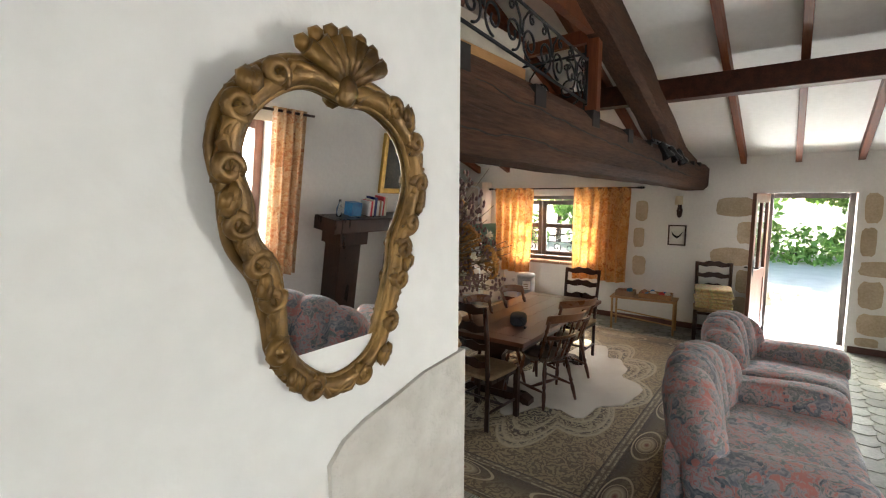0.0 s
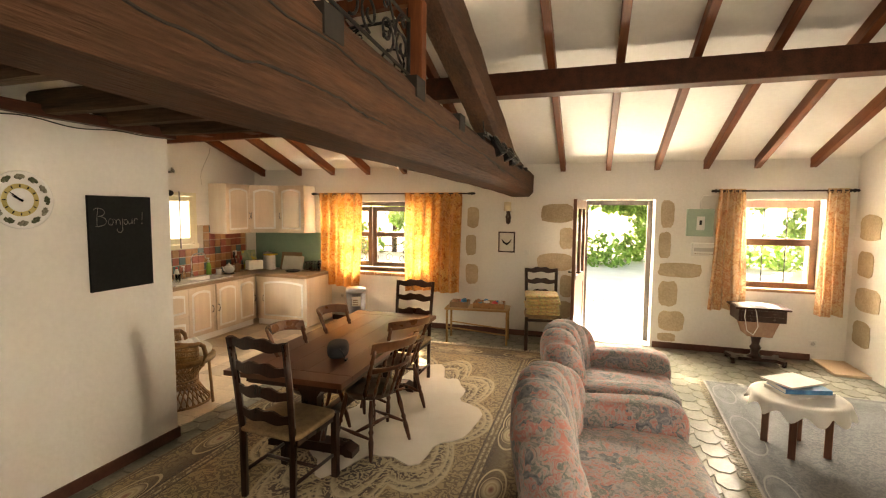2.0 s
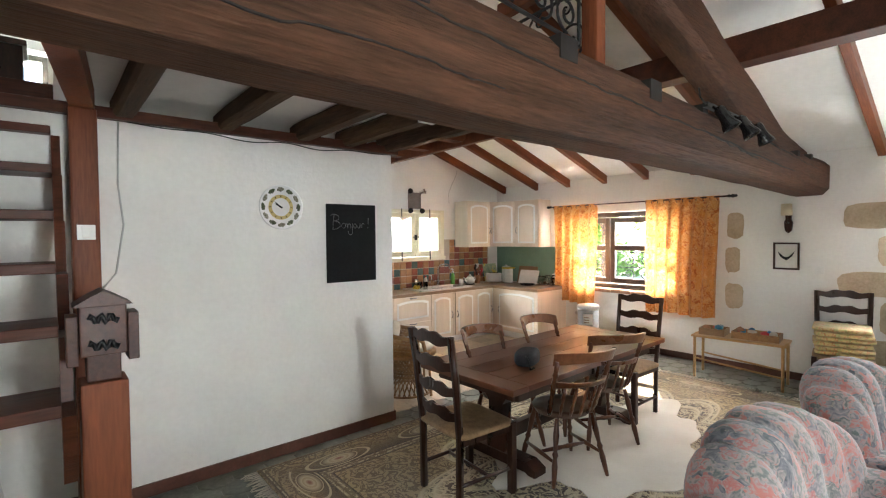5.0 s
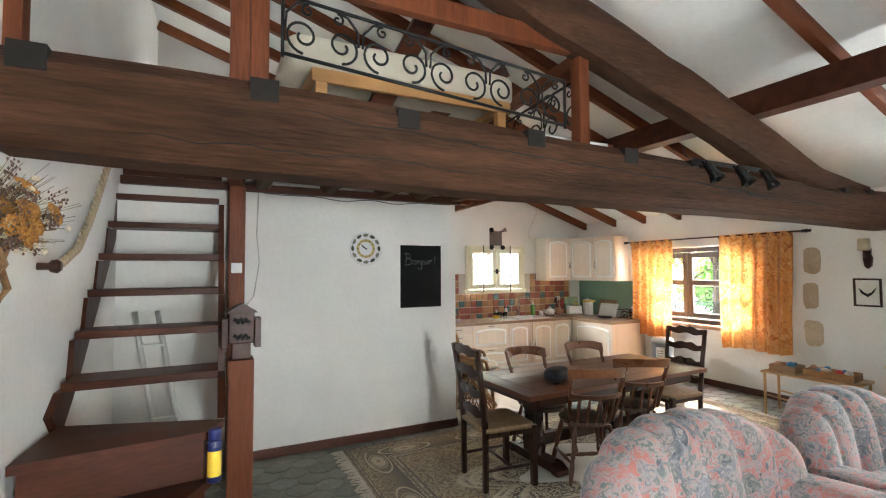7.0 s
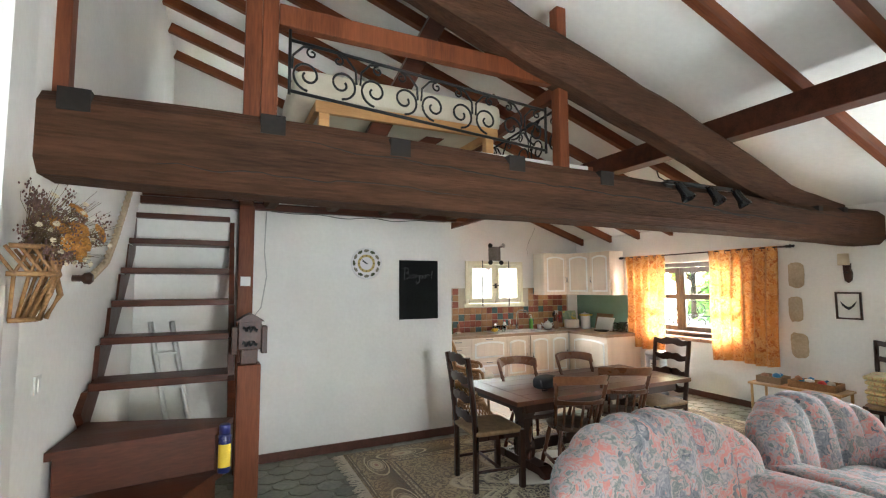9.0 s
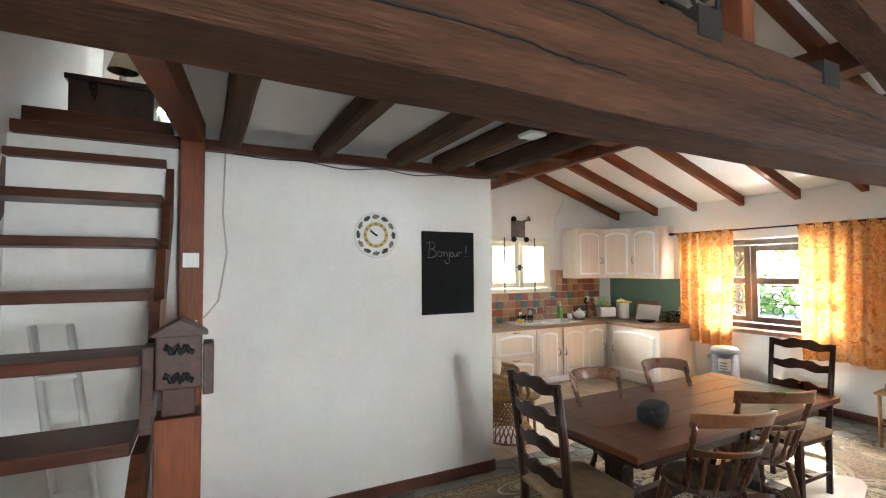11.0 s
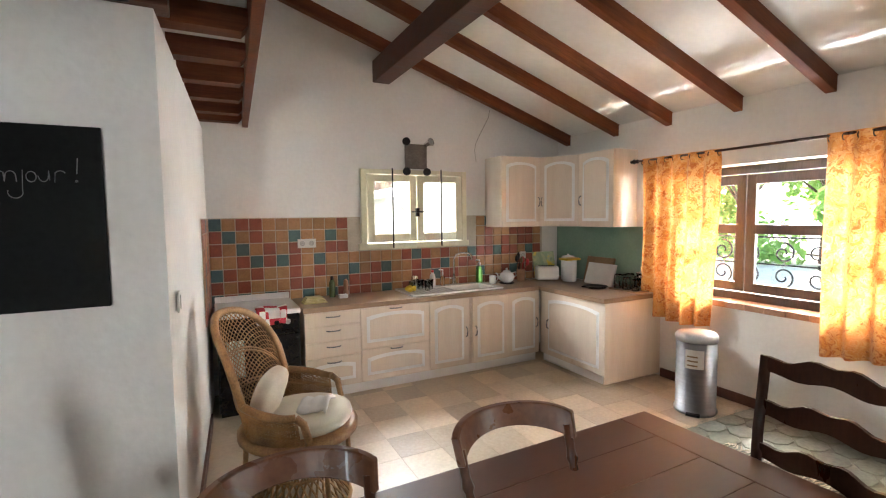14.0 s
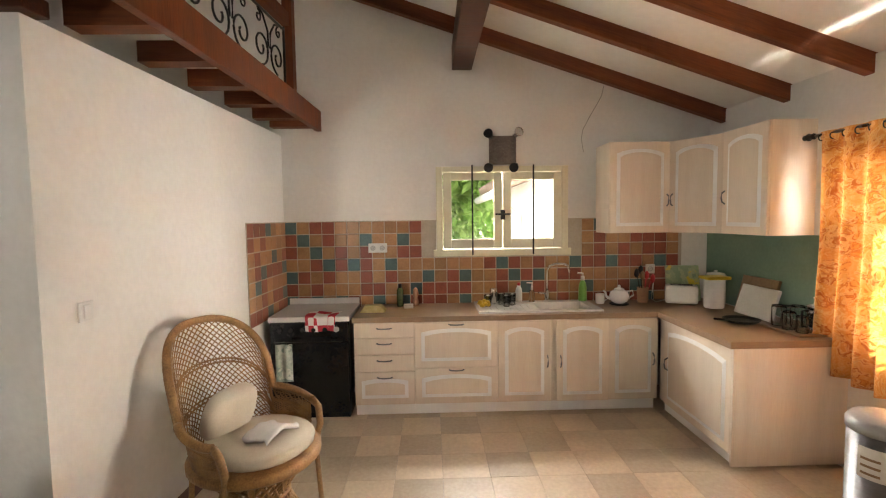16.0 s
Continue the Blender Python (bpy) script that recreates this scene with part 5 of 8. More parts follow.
bm = bmesh.new()
pillow(bm, (0, 0, 0.035), (0.27, 0.26, 0.045), 0.6, 0.9, wrinkle=0.006)
o = solid("seat_cushion", bm, LINEN, "round cream seat cushion on the wicker chair", "cushion")
o.matrix_world = pc.matrix_world @ pose(0, 0.03, 0.46)
bm = bmesh.new()
pillow(bm, (0, 0, 0), (0.15, 0.065, 0.135), 0.6, 0.8, wrinkle=0.014)
o = solid("back_cushion", bm, LINEN, "plump cream cushion leaning in the wicker chair", "cushion")
o.matrix_world = pc.matrix_world @ pose(0.03, -0.15, 0.63, -18, 0, 0)
bm = bmesh.new()
sheet(bm, lambda u, v: (-0.12 + 0.22 * u + 0.02 * math.sin(6 * v), 0.02 + 0.16 * v, 0.008 + 0.025 * abs(noise.noise(Vector((u * 3, v * 3, 1)))) + 0.03 * math.sin(math.pi * u)), 14, 10, 0.012)
o = solid("folded_shirt", bm, WHITECLOTH, "crumpled white cloth lying on the seat cushion", "cloth")
o.matrix_world = pc.matrix_world @ pose(0, 0.0, 0.54)

# ---- dining area ----
bm = bmesh.new()
box(bm, -2.25, -1.32, 0.0, 2.25, 1.32, 0.012, 0.004)
rug = thing("persian_rug", pose(6.45, 3.38, 0.004), "large cream and brown patterned oriental rug with fringes", "rug")
part("carpet", bm, PERSIAN, rug)
for s in (-1, 1):
    bm = bmesh.new()
    rnd = random.Random(5)
    for i in range(170):
        y = -1.31 + 2.62 * i / 169
        x = s * 2.25
        tube(bm, [(x, y, 0.006), (x + s * 0.05, y + rnd.uniform(-0.012, 0.012), 0.005), (x + s * rnd.uniform(0.08, 0.12), y + rnd.uniform(-0.03, 0.03), 0.004)], 0.004, 3)
    part("fringe", bm, LINEN, rug, "cream cotton fringe")
ring = []
for i in range(64):
    t = 2 * math.pi * i / 64
    r = 1 + 0.16 * math.sin(3 * t + 0.6) + 0.10 * math.sin(7 * t) + 0.05 * math.sin(13 * t + 1)
    ring.append((6.50 + 1.08 * r * math.cos(t), 3.28 + 0.58 * r * math.sin(t)))
bm = bmesh.new()
prism(bm, ring, 0.017, 0.024)
solid("cow_hide", bm, HIDE, "pale cream hide lying on the rug under the table", "hide")

tb = thing("dining_table", pose(6.28, 3.70, 0, 0, 0, 1.5), "long dark polished oak refectory table", "table")
for i in range(5):
    bm = bmesh.new()
    y0 = -0.46 + i * 0.184
    box(bm, -0.90, y0 + 0.0008, 0.685, 0.90, y0 + 0.1832, 0.722, 0.002)
    part("plank", bm, TABLEWOOD, tb)
for s in (-1, 1):
    bm = bmesh.new()
    box(bm, s * 0.901, -0.46, 0.684, s * 1.06, 0.46, 0.7225, 0.005)
    part("breadboard_end", bm, TABLEWOOD, tb)
bm = bmesh.new()
for y in (-0.37, 0.37):
    box(bm, -0.92, y - 0.014, 0.60, 0.92, y + 0.014, 0.684, 0.003)
for x in (-0.92, 0.92):
    box(bm, x - 0.014, -0.356, 0.60, x + 0.014, 0.356, 0.684, 0.003)
part("apron", bm, DARKWOOD, tb)
for s in (-1, 1):
    bm = bmesh.new()
    prism(bm, [(-0.08, 0.10), (0.08, 0.10), (0.10, 0.2), (0.065, 0.3), (0.065, 0.45), (0.12, 0.53), (0.12, 0.60), (-0.12, 0.60), (-0.12, 0.53), (-0.065, 0.45), (-0.065, 0.3), (-0.10, 0.2)], s * 0.66 - 0.05, s * 0.66 + 0.05, "x")
    part("leg", bm, DARKWOOD, tb)
    bm = bmesh.new()
    prism(bm, [(-0.36, 0.026), (-0.30, 0.026), (-0.28, 0.04), (0.28, 0.04), (0.30, 0.026), (0.36, 0.026), (0.36, 0.07), (0.28, 0.11), (-0.28, 0.11), (-0.36, 0.07)], s * 0.66 - 0.06, s * 0.66 + 0.06, "x")
    part("foot", bm, DARKWOOD, tb)
bm = bmesh.new()
box(bm, -0.61, -0.03, 0.15, 0.61, 0.03, 0.25, 0.005)
part("stretcher", bm, DARKWOOD, tb)

cap = thing("camera_case", pose(5.76, 3.54, 0.724, 0, 0, 25) @ Matrix.Diagonal((1.15, 1.1, 1.0, 1)), "soft black padded case with a strap on the table", "bag")
bm = bmesh.new()
pillow(bm, (0, 0, 0.055), (0.125, 0.075, 0.055), 0.55, 0.75, wrinkle=0.006)
part("body", bm, BLACKCLOTH, cap)
bm = bmesh.new()
tube(bm, [(-0.11, -0.02, 0.09), (-0.15, -0.05, 0.06), (-0.15, -0.06, 0.012), (-0.10, -0.07, 0.01)], 0.007, 6)
part("strap", bm, BLACKCLOTH, cap)


def wavy_slat(bm, x0, x1, y, z, h, bow, t=0.016, n=16):
    """A ladder slat with a double-curved upper edge."""
    lo, hi = [], []
    for i in range(n + 1):
        u = i / n
        x = x0 + (x1 - x0) * u
        yy = y - bow * math.sin(math.pi * u)
        lo.append((x, yy, z + 0.008 * math.cos(4 * math.pi * u)))
        hi.append((x, yy, z + h * (0.72 + 0.28 * (0.5 - 0.5 * math.cos(2 * math.pi * u)) + 0.10 * math.cos(6 * math.pi * u))))
    V = [[bm.verts.new((p[0], p[1] + s, p[2])) for p in row] for row in (lo, hi) for s in (-t / 2, t / 2)]
    a, b, c, d = V
    for i in range(n):
        for P, Q in ((a, c), (b, d), (a, b), (c, d)):
            bm.faces.new((P[i], P[i + 1], Q[i + 1], Q[i]))
    for k in (0, n):
        bm.faces.new((a[k], b[k], d[k], c[k]))


def ladderback(m, label, group):
    """A ladder-back chair that looks along +y, its back behind."""
    ch = thing("ladderback_chair", m, label, "chair", group)
    for s in (-1, 1):
        bm = bmesh.new()
        tube(bm, [(s * 0.19, -0.20, 0), (s * 0.195, -0.20, 0.45), (s * 0.205, -0.235, 0.8), (s * 0.21, -0.275, 1.06)], 0.024, 4)
        part("back_post", bm, DARKWOOD, ch)
        bm = bmesh.new()
        box(bm, s * 0.215 - 0.022, 0.185, 0, s * 0.215 + 0.022, 0.229, 0.46, 0.004)
        part("front_leg", bm, DARKWOOD, ch)
    for i in range(4):
        f = i / 3
        bm = bmesh.new()
        wavy_slat(bm, -0.185 - 0.01 * f, 0.185 + 0.01 * f, -0.205 - 0.06 * f, 0.535 + 0.155 * i, 0.075, 0.02)
        part("slat", bm, DARKWOOD, ch)
    bm = bmesh.new()
    pillow(bm, (0, 0.0, 0.455), (0.235, 0.225, 0.022), 0.35, 0.25)
    part("seat", bm, RUSH, ch, "woven rush seat")
    bm = bmesh.new()
    for s in (-1, 1):
        box(bm, s * 0.205 - 0.012, -0.18, 0.40, s * 0.205 + 0.012, 0.19, 0.435, 0.003)
    box(bm, -0.2, 0.195, 0.40, 0.2, 0.218, 0.435, 0.003)
    part("seat_rail", bm, DARKWOOD, ch)
    for s in (-1, 1):
        bm = bmesh.new()
        tube(bm, [(s * 0.20, -0.19, 0.16), (s * 0.21, 0.2, 0.16)], 0.012, 6)
        part("stretcher", bm, DARKWOOD, ch)
    bm = bmesh.new()
    tube(bm, [(-0.205, 0.02, 0.16), (0.205, 0.02, 0.16)], 0.012, 6)
    part("stretcher", bm, DARKWOOD, ch)
    return ch


ladderback(pose(5.16, 3.56, 0.014, 0, 0, -94), "dark oak ladder-back chair with rush seat at the table end", "ladder-back chairs")
ladderback(pose(7.16, 3.55, 0.014, 0, 0, 88), "dark oak ladder-back chair at the far table end", "ladder-back chairs")
sc = ladderback(pose(9.02, 2.30, 0, 0, 0, 100), "brown ladder-back chair stacked with cushions by the wall", "ladder-back chairs")
for i in range(6):
    bm = bmesh.new()
    pillow(bm, (0, 0, 0), (0.225, 0.215, 0.024), 0.5, 0.22, wrinkle=0.006)
    o = solid("chair_pad", bm, PADS, "yellow patchwork chair pad in a stack", "cushion", "stacked chair pads")
    o.matrix_world = sc.matrix_world @ pose(0.012 * ((i * 7) % 3 - 1), 0.01 * ((i * 5) % 3 - 1), 0.502 + 0.046 * i, 0, 0, ((i * 13) % 7 - 3))


def windsor(m, label):
    """A turned wooden chair with spindle back that looks along +y."""
    ch = thing("windsor_chair", m, label, "chair", "spindle chairs at the table")
    bm = bmesh.new()
    b = bmesh.new()
    n = 28
    top, bot = [], []
    for i in range(n):
        t = 2 * math.pi * i / n
        r = 0.215 * (1 - 0.10 * max(0, -math.sin(t)))
        top.append(b.verts.new((r * math.cos(t), r * math.sin(t) * 0.96, 0.452)))
        bot.append(b.verts.new((0.9 * r * math.cos(t), 0.9 * r * math.sin(t) * 0.96, 0.415)))
    inn = [b.verts.new((v.co.x * 0.6, v.co.y * 0.6, 0.440)) for v in top]
    cen = b.verts.new((0, 0.0, 0.437))
    for i in range(n):
        j = (i + 1) % n
        b.faces.new((top[i], top[j], bot[j], bot[i]))
        b.faces.new((inn[i], inn[j], top[j], top[i])).smooth = True
        b.faces.new((cen, inn[j], inn[i])).smooth = True
    b.faces.new(bot)
    merge(bm, b)
    part("seat", bm, LEATHER, ch, "worn dark saddle seat")
    legp = [(0, 0.012), (0.08, 0.015), (0.3, 0.02), (0.42, 0.013), (0.47, 0.021), (0.52, 0.013), (0.75, 0.021), (0.95, 0.014), (1, 0.014)]
    for sx, sy in ((-1, -1), (1, -1), (-1, 1), (1, 1)):
        bm = bmesh.new()
        spindle(bm, (sx * 0.215, sy * 0.20, 0), (sx * 0.14, sy * 0.13, 0.42), legp)
        part("leg", bm, CHAIRWOOD, ch)
    for s in (-1, 1):
        bm = bmesh.new()
        spindle(bm, (s * 0.19, -0.175, 0.15), (s * 0.19, 0.175, 0.15), [(0, 0.009), (0.5, 0.016), (1, 0.009)])
        part("stretcher", bm, CHAIRWOOD, ch)
    bm = bmesh.new()
    spindle(bm, (-0.19, 0, 0.15), (0.19, 0, 0.15), [(0, 0.009), (0.4, 0.017), (0.5, 0.013), (0.6, 0.017), (1, 0.009)])
    part("stretcher", bm, CHAIRWOOD, ch)

    def back(a, z):
        r = 0.21 + 0.05 * (z - 0.45) / 0.45
        return Vector((r * math.sin(a) * 1.06, -r * math.cos(a) - 0.13 * (z - 0.45) / 0.45 + 0.02, z))

    for s in (-1, 1):
        bm = bmesh.new()
        spindle(bm, back(s * 0.95, 0.44), back(s * 0.92, 0.84), [(0, 0.012), (0.1, 0.019), (0.2, 0.014), (0.24, 0.021), (0.3, 0.014), (0.55, 0.02), (0.7, 0.014), (0.74, 0.021), (0.8, 0.015), (1, 0.018)])
        part("back_post", bm, CHAIRWOOD, ch)
    for k in range(5):
        a = -0.62 + 0.31 * k
        bm = bmesh.new()
        spindle(bm, back(a, 0.44), back(a, 0.655), [(0, 0.008), (0.3, 0.013), (0.45, 0.008), (0.6, 0.014), (1, 0.008)], 8)
        part("spindle", bm, CHAIRWOOD, ch)
    for z0, z1, am, dip, nm in ((0.64, 0.69, 0.93, 0.02, "middle_rail"), (0.80, 0.905, 1.02, 0.035, "crest_rail")):
        bm = bmesh.new()
        nn = 18
        R = []
        for i in range(nn + 1):
            a = -am + 2 * am * i / nn
            e = abs(a) / am
            za, zb = z0 + dip * (1 - e * e), z1 - (0.02 if nm == "crest_rail" else 0.0) * e ** 4
            p = [back(a, za), back(a, zb)]
            o = Vector((math.sin(a), -math.cos(a), 0)) * 0.013
            R.append([bm.verts.new(q) for q in (p[0] - o, p[0] + o, p[1] + o, p[1] - o)])
        for A_, B_ in zip(R, R[1:]):
            for k in range(4):
                bm.faces.new((A_[k], A_[(k + 1) % 4], B_[(k + 1) % 4], B_[k]))
        bm.faces.new(R[0])
        bm.faces.new(R[-1])
        bmesh.ops.bevel(bm, geom=[e for e in bm.edges if len(e.link_faces) == 2], offset=0.004, segments=1, affect="EDGES")
        part(nm, bm, surface("crest_oak", (0.10, 0.035, 0.015), (0.24, 0.10, 0.045), 0.3, 4, 40, 0.1, coat=0.3) if nm == "crest_rail" and "crest_oak" not in bpy.data.materials else (bpy.data.materials["crest_oak"] if nm == "crest_rail" else CHAIRWOOD), ch)
    return ch


WL = "dark turned wooden spindle-back chair drawn up to the table"
wc = windsor(pose(5.84, 3.29, 0.026, 0, 0, -19), WL)
copy_thing(wc, pose(6.49, 3.40, 0.026, 0, 0, -28))
copy_thing(wc, pose(5.80, 3.78, 0.018, 0, 0, 182))
copy_thing(wc, pose(6.51, 3.78, 0.018, 0, 0, 178))

# bamboo side table with trays
st = thing("bamboo_side_table", pose(9.06, 3.20, 0, 0, 0, 96), "low honey-coloured bamboo side table", "side table")
bm = bmesh.new()
box(bm, -0.44, -0.18, 0.47, 0.44, 0.18, 0.49, 0.006)
for x in (-0.44, 0.44):
    tube(bm, [(x, -0.19, 0.48), (x, 0.19, 0.48)], 0.014, 8)
for y in (-0.19, 0.19):
    tube(bm, [(-0.45, y, 0.48), (0.45, y, 0.48)], 0.014, 8)
part("top", bm, BAMBOO, st)
for sx in (-1, 1):
    for sy in (-1, 1):
        bm = bmesh.new()
        tube(bm, [(sx * 0.42, sy * 0.17, 0), (sx * 0.42, sy * 0.17, 0.47)], 0.015, 8)
        for z in (0.12, 0.25, 0.38):
            tube(bm, [(sx * 0.42, sy * 0.17, z - 0.004), (sx * 0.42, sy * 0.17, z + 0.004)], 0.0175, 8)
        part("leg", bm, BAMBOO, st)
for s in (-1, 1):
    bm = bmesh.new()
    tube(bm, [(-0.42, s * 0.17, 0.14), (0.42, s * 0.17, 0.22)], 0.01, 6)
    part("brace", bm, BAMBOO, st)
for x, w_, mt, lab in ((0.26, 0.13, BOARDBROWN, "small brown tray with wooden bricks"), (-0.16, 0.22, WICKER, "wicker tray full of coloured toys and packets")):
    tr_ = thing("toy_tray", st.matrix_world @ pose(x, 0, 0.494), lab, "tray")
    bm = bmesh.new()
    box(bm, -w_, -0.13, 0, w_, 0.13, 0.01, 0.002)
    for b in ((-w_, -0.13, w_, -0.12), (-w_, 0.12, w_, 0.13), (-w_, -0.12, -w_ + 0.01, 0.12), (w_ - 0.01, -0.12, w_, 0.12)):
        box(bm, b[0], b[1], 0.01, b[2], b[3], 0.075, 0.002)
    part("tray", bm, mt, tr_)
    rnd = random.Random(int(w_ * 100))
    for k in range(5 if w_ < 0.2 else 8):
        bm = bmesh.new()
        blob(bm, (rnd.uniform(-w_ + 0.05, w_ - 0.05), rnd.uniform(-0.07, 0.07), 0.065 + rnd.uniform(0, 0.03)), (rnd.uniform(0.03, 0.055), rnd.uniform(0.025, 0.04), rnd.uniform(0.02, 0.035)), 1, 0.3)
        part("toy", bm, (RED, BLUE, PAPER, BLUE, CLAY)[k % 5], tr_)

# ---- sitting area ----
def armchair(m, label, name="armchair", grow=0.0, lobes=5, rise=0.20):
    """A deep armchair that looks along +y, with a fan of padded channels behind; grow widens each side."""
    ch = thing(name, m, label, name, "floral armchairs" if name == "armchair" else "")
    bm = bmesh.new()
    pillow(bm, (0, 0.05, 0.22), (0.50 + grow, 0.42, 0.19), 0.25, 0.2)
    part("base", bm, SOFA, ch)
    bm = bmesh.new()
    pillow(bm, (0, 0.13, 0.43), (0.33 + grow, 0.36, 0.085), 0.45, 0.3, wrinkle=0.008)
    part("seat_cushion", bm, SOFA, ch)
    for s in (-1, 1):
        bm = bmesh.new()
        b = bmesh.new()
        pillow(b, (0, 0, 0), (0.135, 0.42, 0.16), 0.55, 0.35, wrinkle=0.008)
        merge(bm, b, pose(s * (0.47 + grow), 0.08, 0.47, 4, 0, 0))
        pillow(bm, (s * (0.47 + grow), 0.08, 0.24), (0.115, 0.40, 0.22), 0.25, 0.2)
        part("arm", bm, SOFA, ch)
    bm = bmesh.new()

    def hull(u, v):
        x = (0.56 + grow) * (2 * u - 1)
        e = abs(2 * u - 1)
        h = 0.70 + rise * (1 - e ** 2.6)
        th = 0.135 * (max(0.0, 1 - e ** 7)) ** 0.5
        ch_ = 0.028 * (abs(math.sin(math.pi * lobes * u)) ** 0.6)
        a = -math.pi / 2 + 2 * math.pi * v
        top = h + ch_
        mid = (top + 0.30) / 2
        half = (top - 0.30) / 2
        c, s_ = math.cos(a), math.sin(a)
        yy = math.copysign(abs(c) ** 0.7, c) * (th + ch_)
        zz = math.copysign(abs(s_) ** 0.55, s_) * half
        lean = -0.30 - 0.16 * ((mid + zz) - 0.3) + 0.13 * e ** 2.5
        return (x, lean + yy, mid + zz)

    sheet(bm, hull, 60, 28)
    bmesh.ops.remove_doubles(bm, verts=bm.verts, dist=1e-4)
    part("channel_back", bm, SOFA, ch, "padded back with stitched channels")
    bm = bmesh.new()
    pillow(bm, (0, -0.36, 0.30), (0.50 + grow, 0.09, 0.28), 0.25, 0.2)
    part("back_panel", bm, SOFA, ch)
    for sx in (-1, 1):
        for sy in (-1, 1):
            bm = bmesh.new()
            lathe(bm, [(0.03, 0), (0.035, 0.04), (0.03, 0.05)], 10, at=(sx * (0.42 + grow), 0.05 + sy * 0.34, 0))
            part("foot", bm, DARKWOOD, ch)
    return ch


armchair(pose(5.19, 1.55, 0, 0, 0, 182), "wide floral upholstered settee with channelled fan back", "settee", 0.17, 6, 0.23)
ac = armchair(pose(6.56, 1.53, 0, 0, 0, 176), "floral upholstered armchair with channelled back")
copy_thing(ac, pose(3.95, -0.44, 0, 0, 0, 235))

bm = bmesh.new()
box(bm, -1.3, -0.85, 0, 1.3, 0.85, 0.01, 0.003)
dr = thing("dark_rug", pose(6.95, -0.32, 0.003, 0, 0, -3), "worn blue-black oriental rug with pale fringe", "rug")
part("carpet", bm, DARKRUG, dr)
for s in (-1, 1):
    bm = bmesh.new()
    rnd = random.Random(9)
    for i in range(110):
        x = -1.29 + 2.58 * i / 109
        tube(bm, [(x, s * 0.85, 0.005), (x + rnd.uniform(-0.02, 0.02), s * (0.85 + rnd.uniform(0.05, 0.08)), 0.003)], 0.003, 3)
    part("fringe", bm, LINEN, dr, "pale cotton fringe")

ct = thing("coffee_table", pose(6.82, 0.12, 0.013, 0, 0, 20), "small round wooden coffee table under a lace cloth", "coffee table")
bm = bmesh.new()
lathe(bm, [(0.29, 0.40), (0.30, 0.41), (0.30, 0.425), (0.29, 0.43)], 30)
part("top", bm, DOORWOOD, ct)
for k in range(4):
    a = math.pi / 4 + k * math.pi / 2
    bm = bmesh.new()
    box(bm, -0.024, -0.024, 0, 0.024, 0.024, 0.40, 0.004)
    bm.transform(pose(0.2 * math.cos(a), 0.2 * math.sin(a), 0, 0, 0, math.degrees(a)))
    part("leg", bm, DOORWOOD, ct)


def cloth_round(r, drop, wav, n):
    def f(u, v):
        a = 2 * math.pi * u
        if v < 0.7:
            q = r * v / 0.7
            return (q * math.cos(a), q * math.sin(a), 0)
        d = (v - 0.7) / 0.3
        q = r + 0.012 + 0.02 * d * (1 + math.sin(n * a))
        return (q * math.cos(a), q * math.sin(a), -drop * d * (1 + wav * math.sin(n * a + 1)))
    return f


bm = bmesh.new()
sheet(bm, cloth_round(0.305, 0.085, 0.35, 12), 96, 14)
bmesh.ops.remove_doubles(bm, verts=bm.verts, dist=1e-5)
o = solid("lace_cloth", bm, WHITECLOTH, "round white lace cloth over the coffee table", "tablecloth")
o.matrix_world = pose(6.82, 0.12, 0.447)
for (x, y, rz, w_, d_, z, h, mt, lab) in ((6.88, 0.10, 24, 0.13, 0.19, 0.45, 0.03, PAPER, "thick white book lying on the table"), (6.86, 0.11, 14, 0.12, 0.17, 0.482, 0.035, BLUE, "blue covered book on the pile"), (6.92, 0.13, 35, 0.13, 0.18, 0.519, 0.014, PAPER, "open white magazine on top of the books")):
    bk = thing("book", pose(x, y, z, 0, 0, rz), lab, "book", "books on the coffee table")
    bm = bmesh.new()
    box(bm, -w_, -d_, 0, w_, d_, 0.003, 0.001)
    box(bm, -w_, -d_, h - 0.003, w_, d_, h, 0.001)
    box(bm, -w_, -d_, 0.003, -w_ + 0.003, d_, h - 0.003)
    part("cover", bm, mt, bk)
    bm = bmesh.new()
    box(bm, -w_ + 0.004, -d_ + 0.004, 0.0032, w_ - 0.005, d_ - 0.004, h - 0.0032)
    part("pages", bm, PAPER, bk)

# white round table beside the armchair
wt = thing("round_table", pose(4.95, 0.30, 0), "low round table under a white cloth with a tied cord", "table")
bm = bmesh.new()
lathe(bm, [(0.30, 0.40), (0.31, 0.415), (0.30, 0.43)], 32)
part("top", bm, WHITE, wt)
for k in range(3):
    a = 2 * math.pi * k / 3
    bm = bmesh.new()
    tube(bm, [(0.2 * math.cos(a), 0.2 * math.sin(a), 0.40), (0.25 * math.cos(a), 0.25 * math.sin(a), 0)], 0.02, 8)
    part("leg", bm, DOORWOOD, wt)
bm = bmesh.new()
sheet(bm, cloth_round(0.315, 0.10, 0.15, 9), 72, 14)
bmesh.ops.remove_doubles(bm, verts=bm.verts, dist=1e-5)
o = solid("table_cloth", bm, WHITECLOTH, "plain white cloth over the low round table", "tablecloth")
o.matrix_world = pose(4.95, 0.30, 0.434)

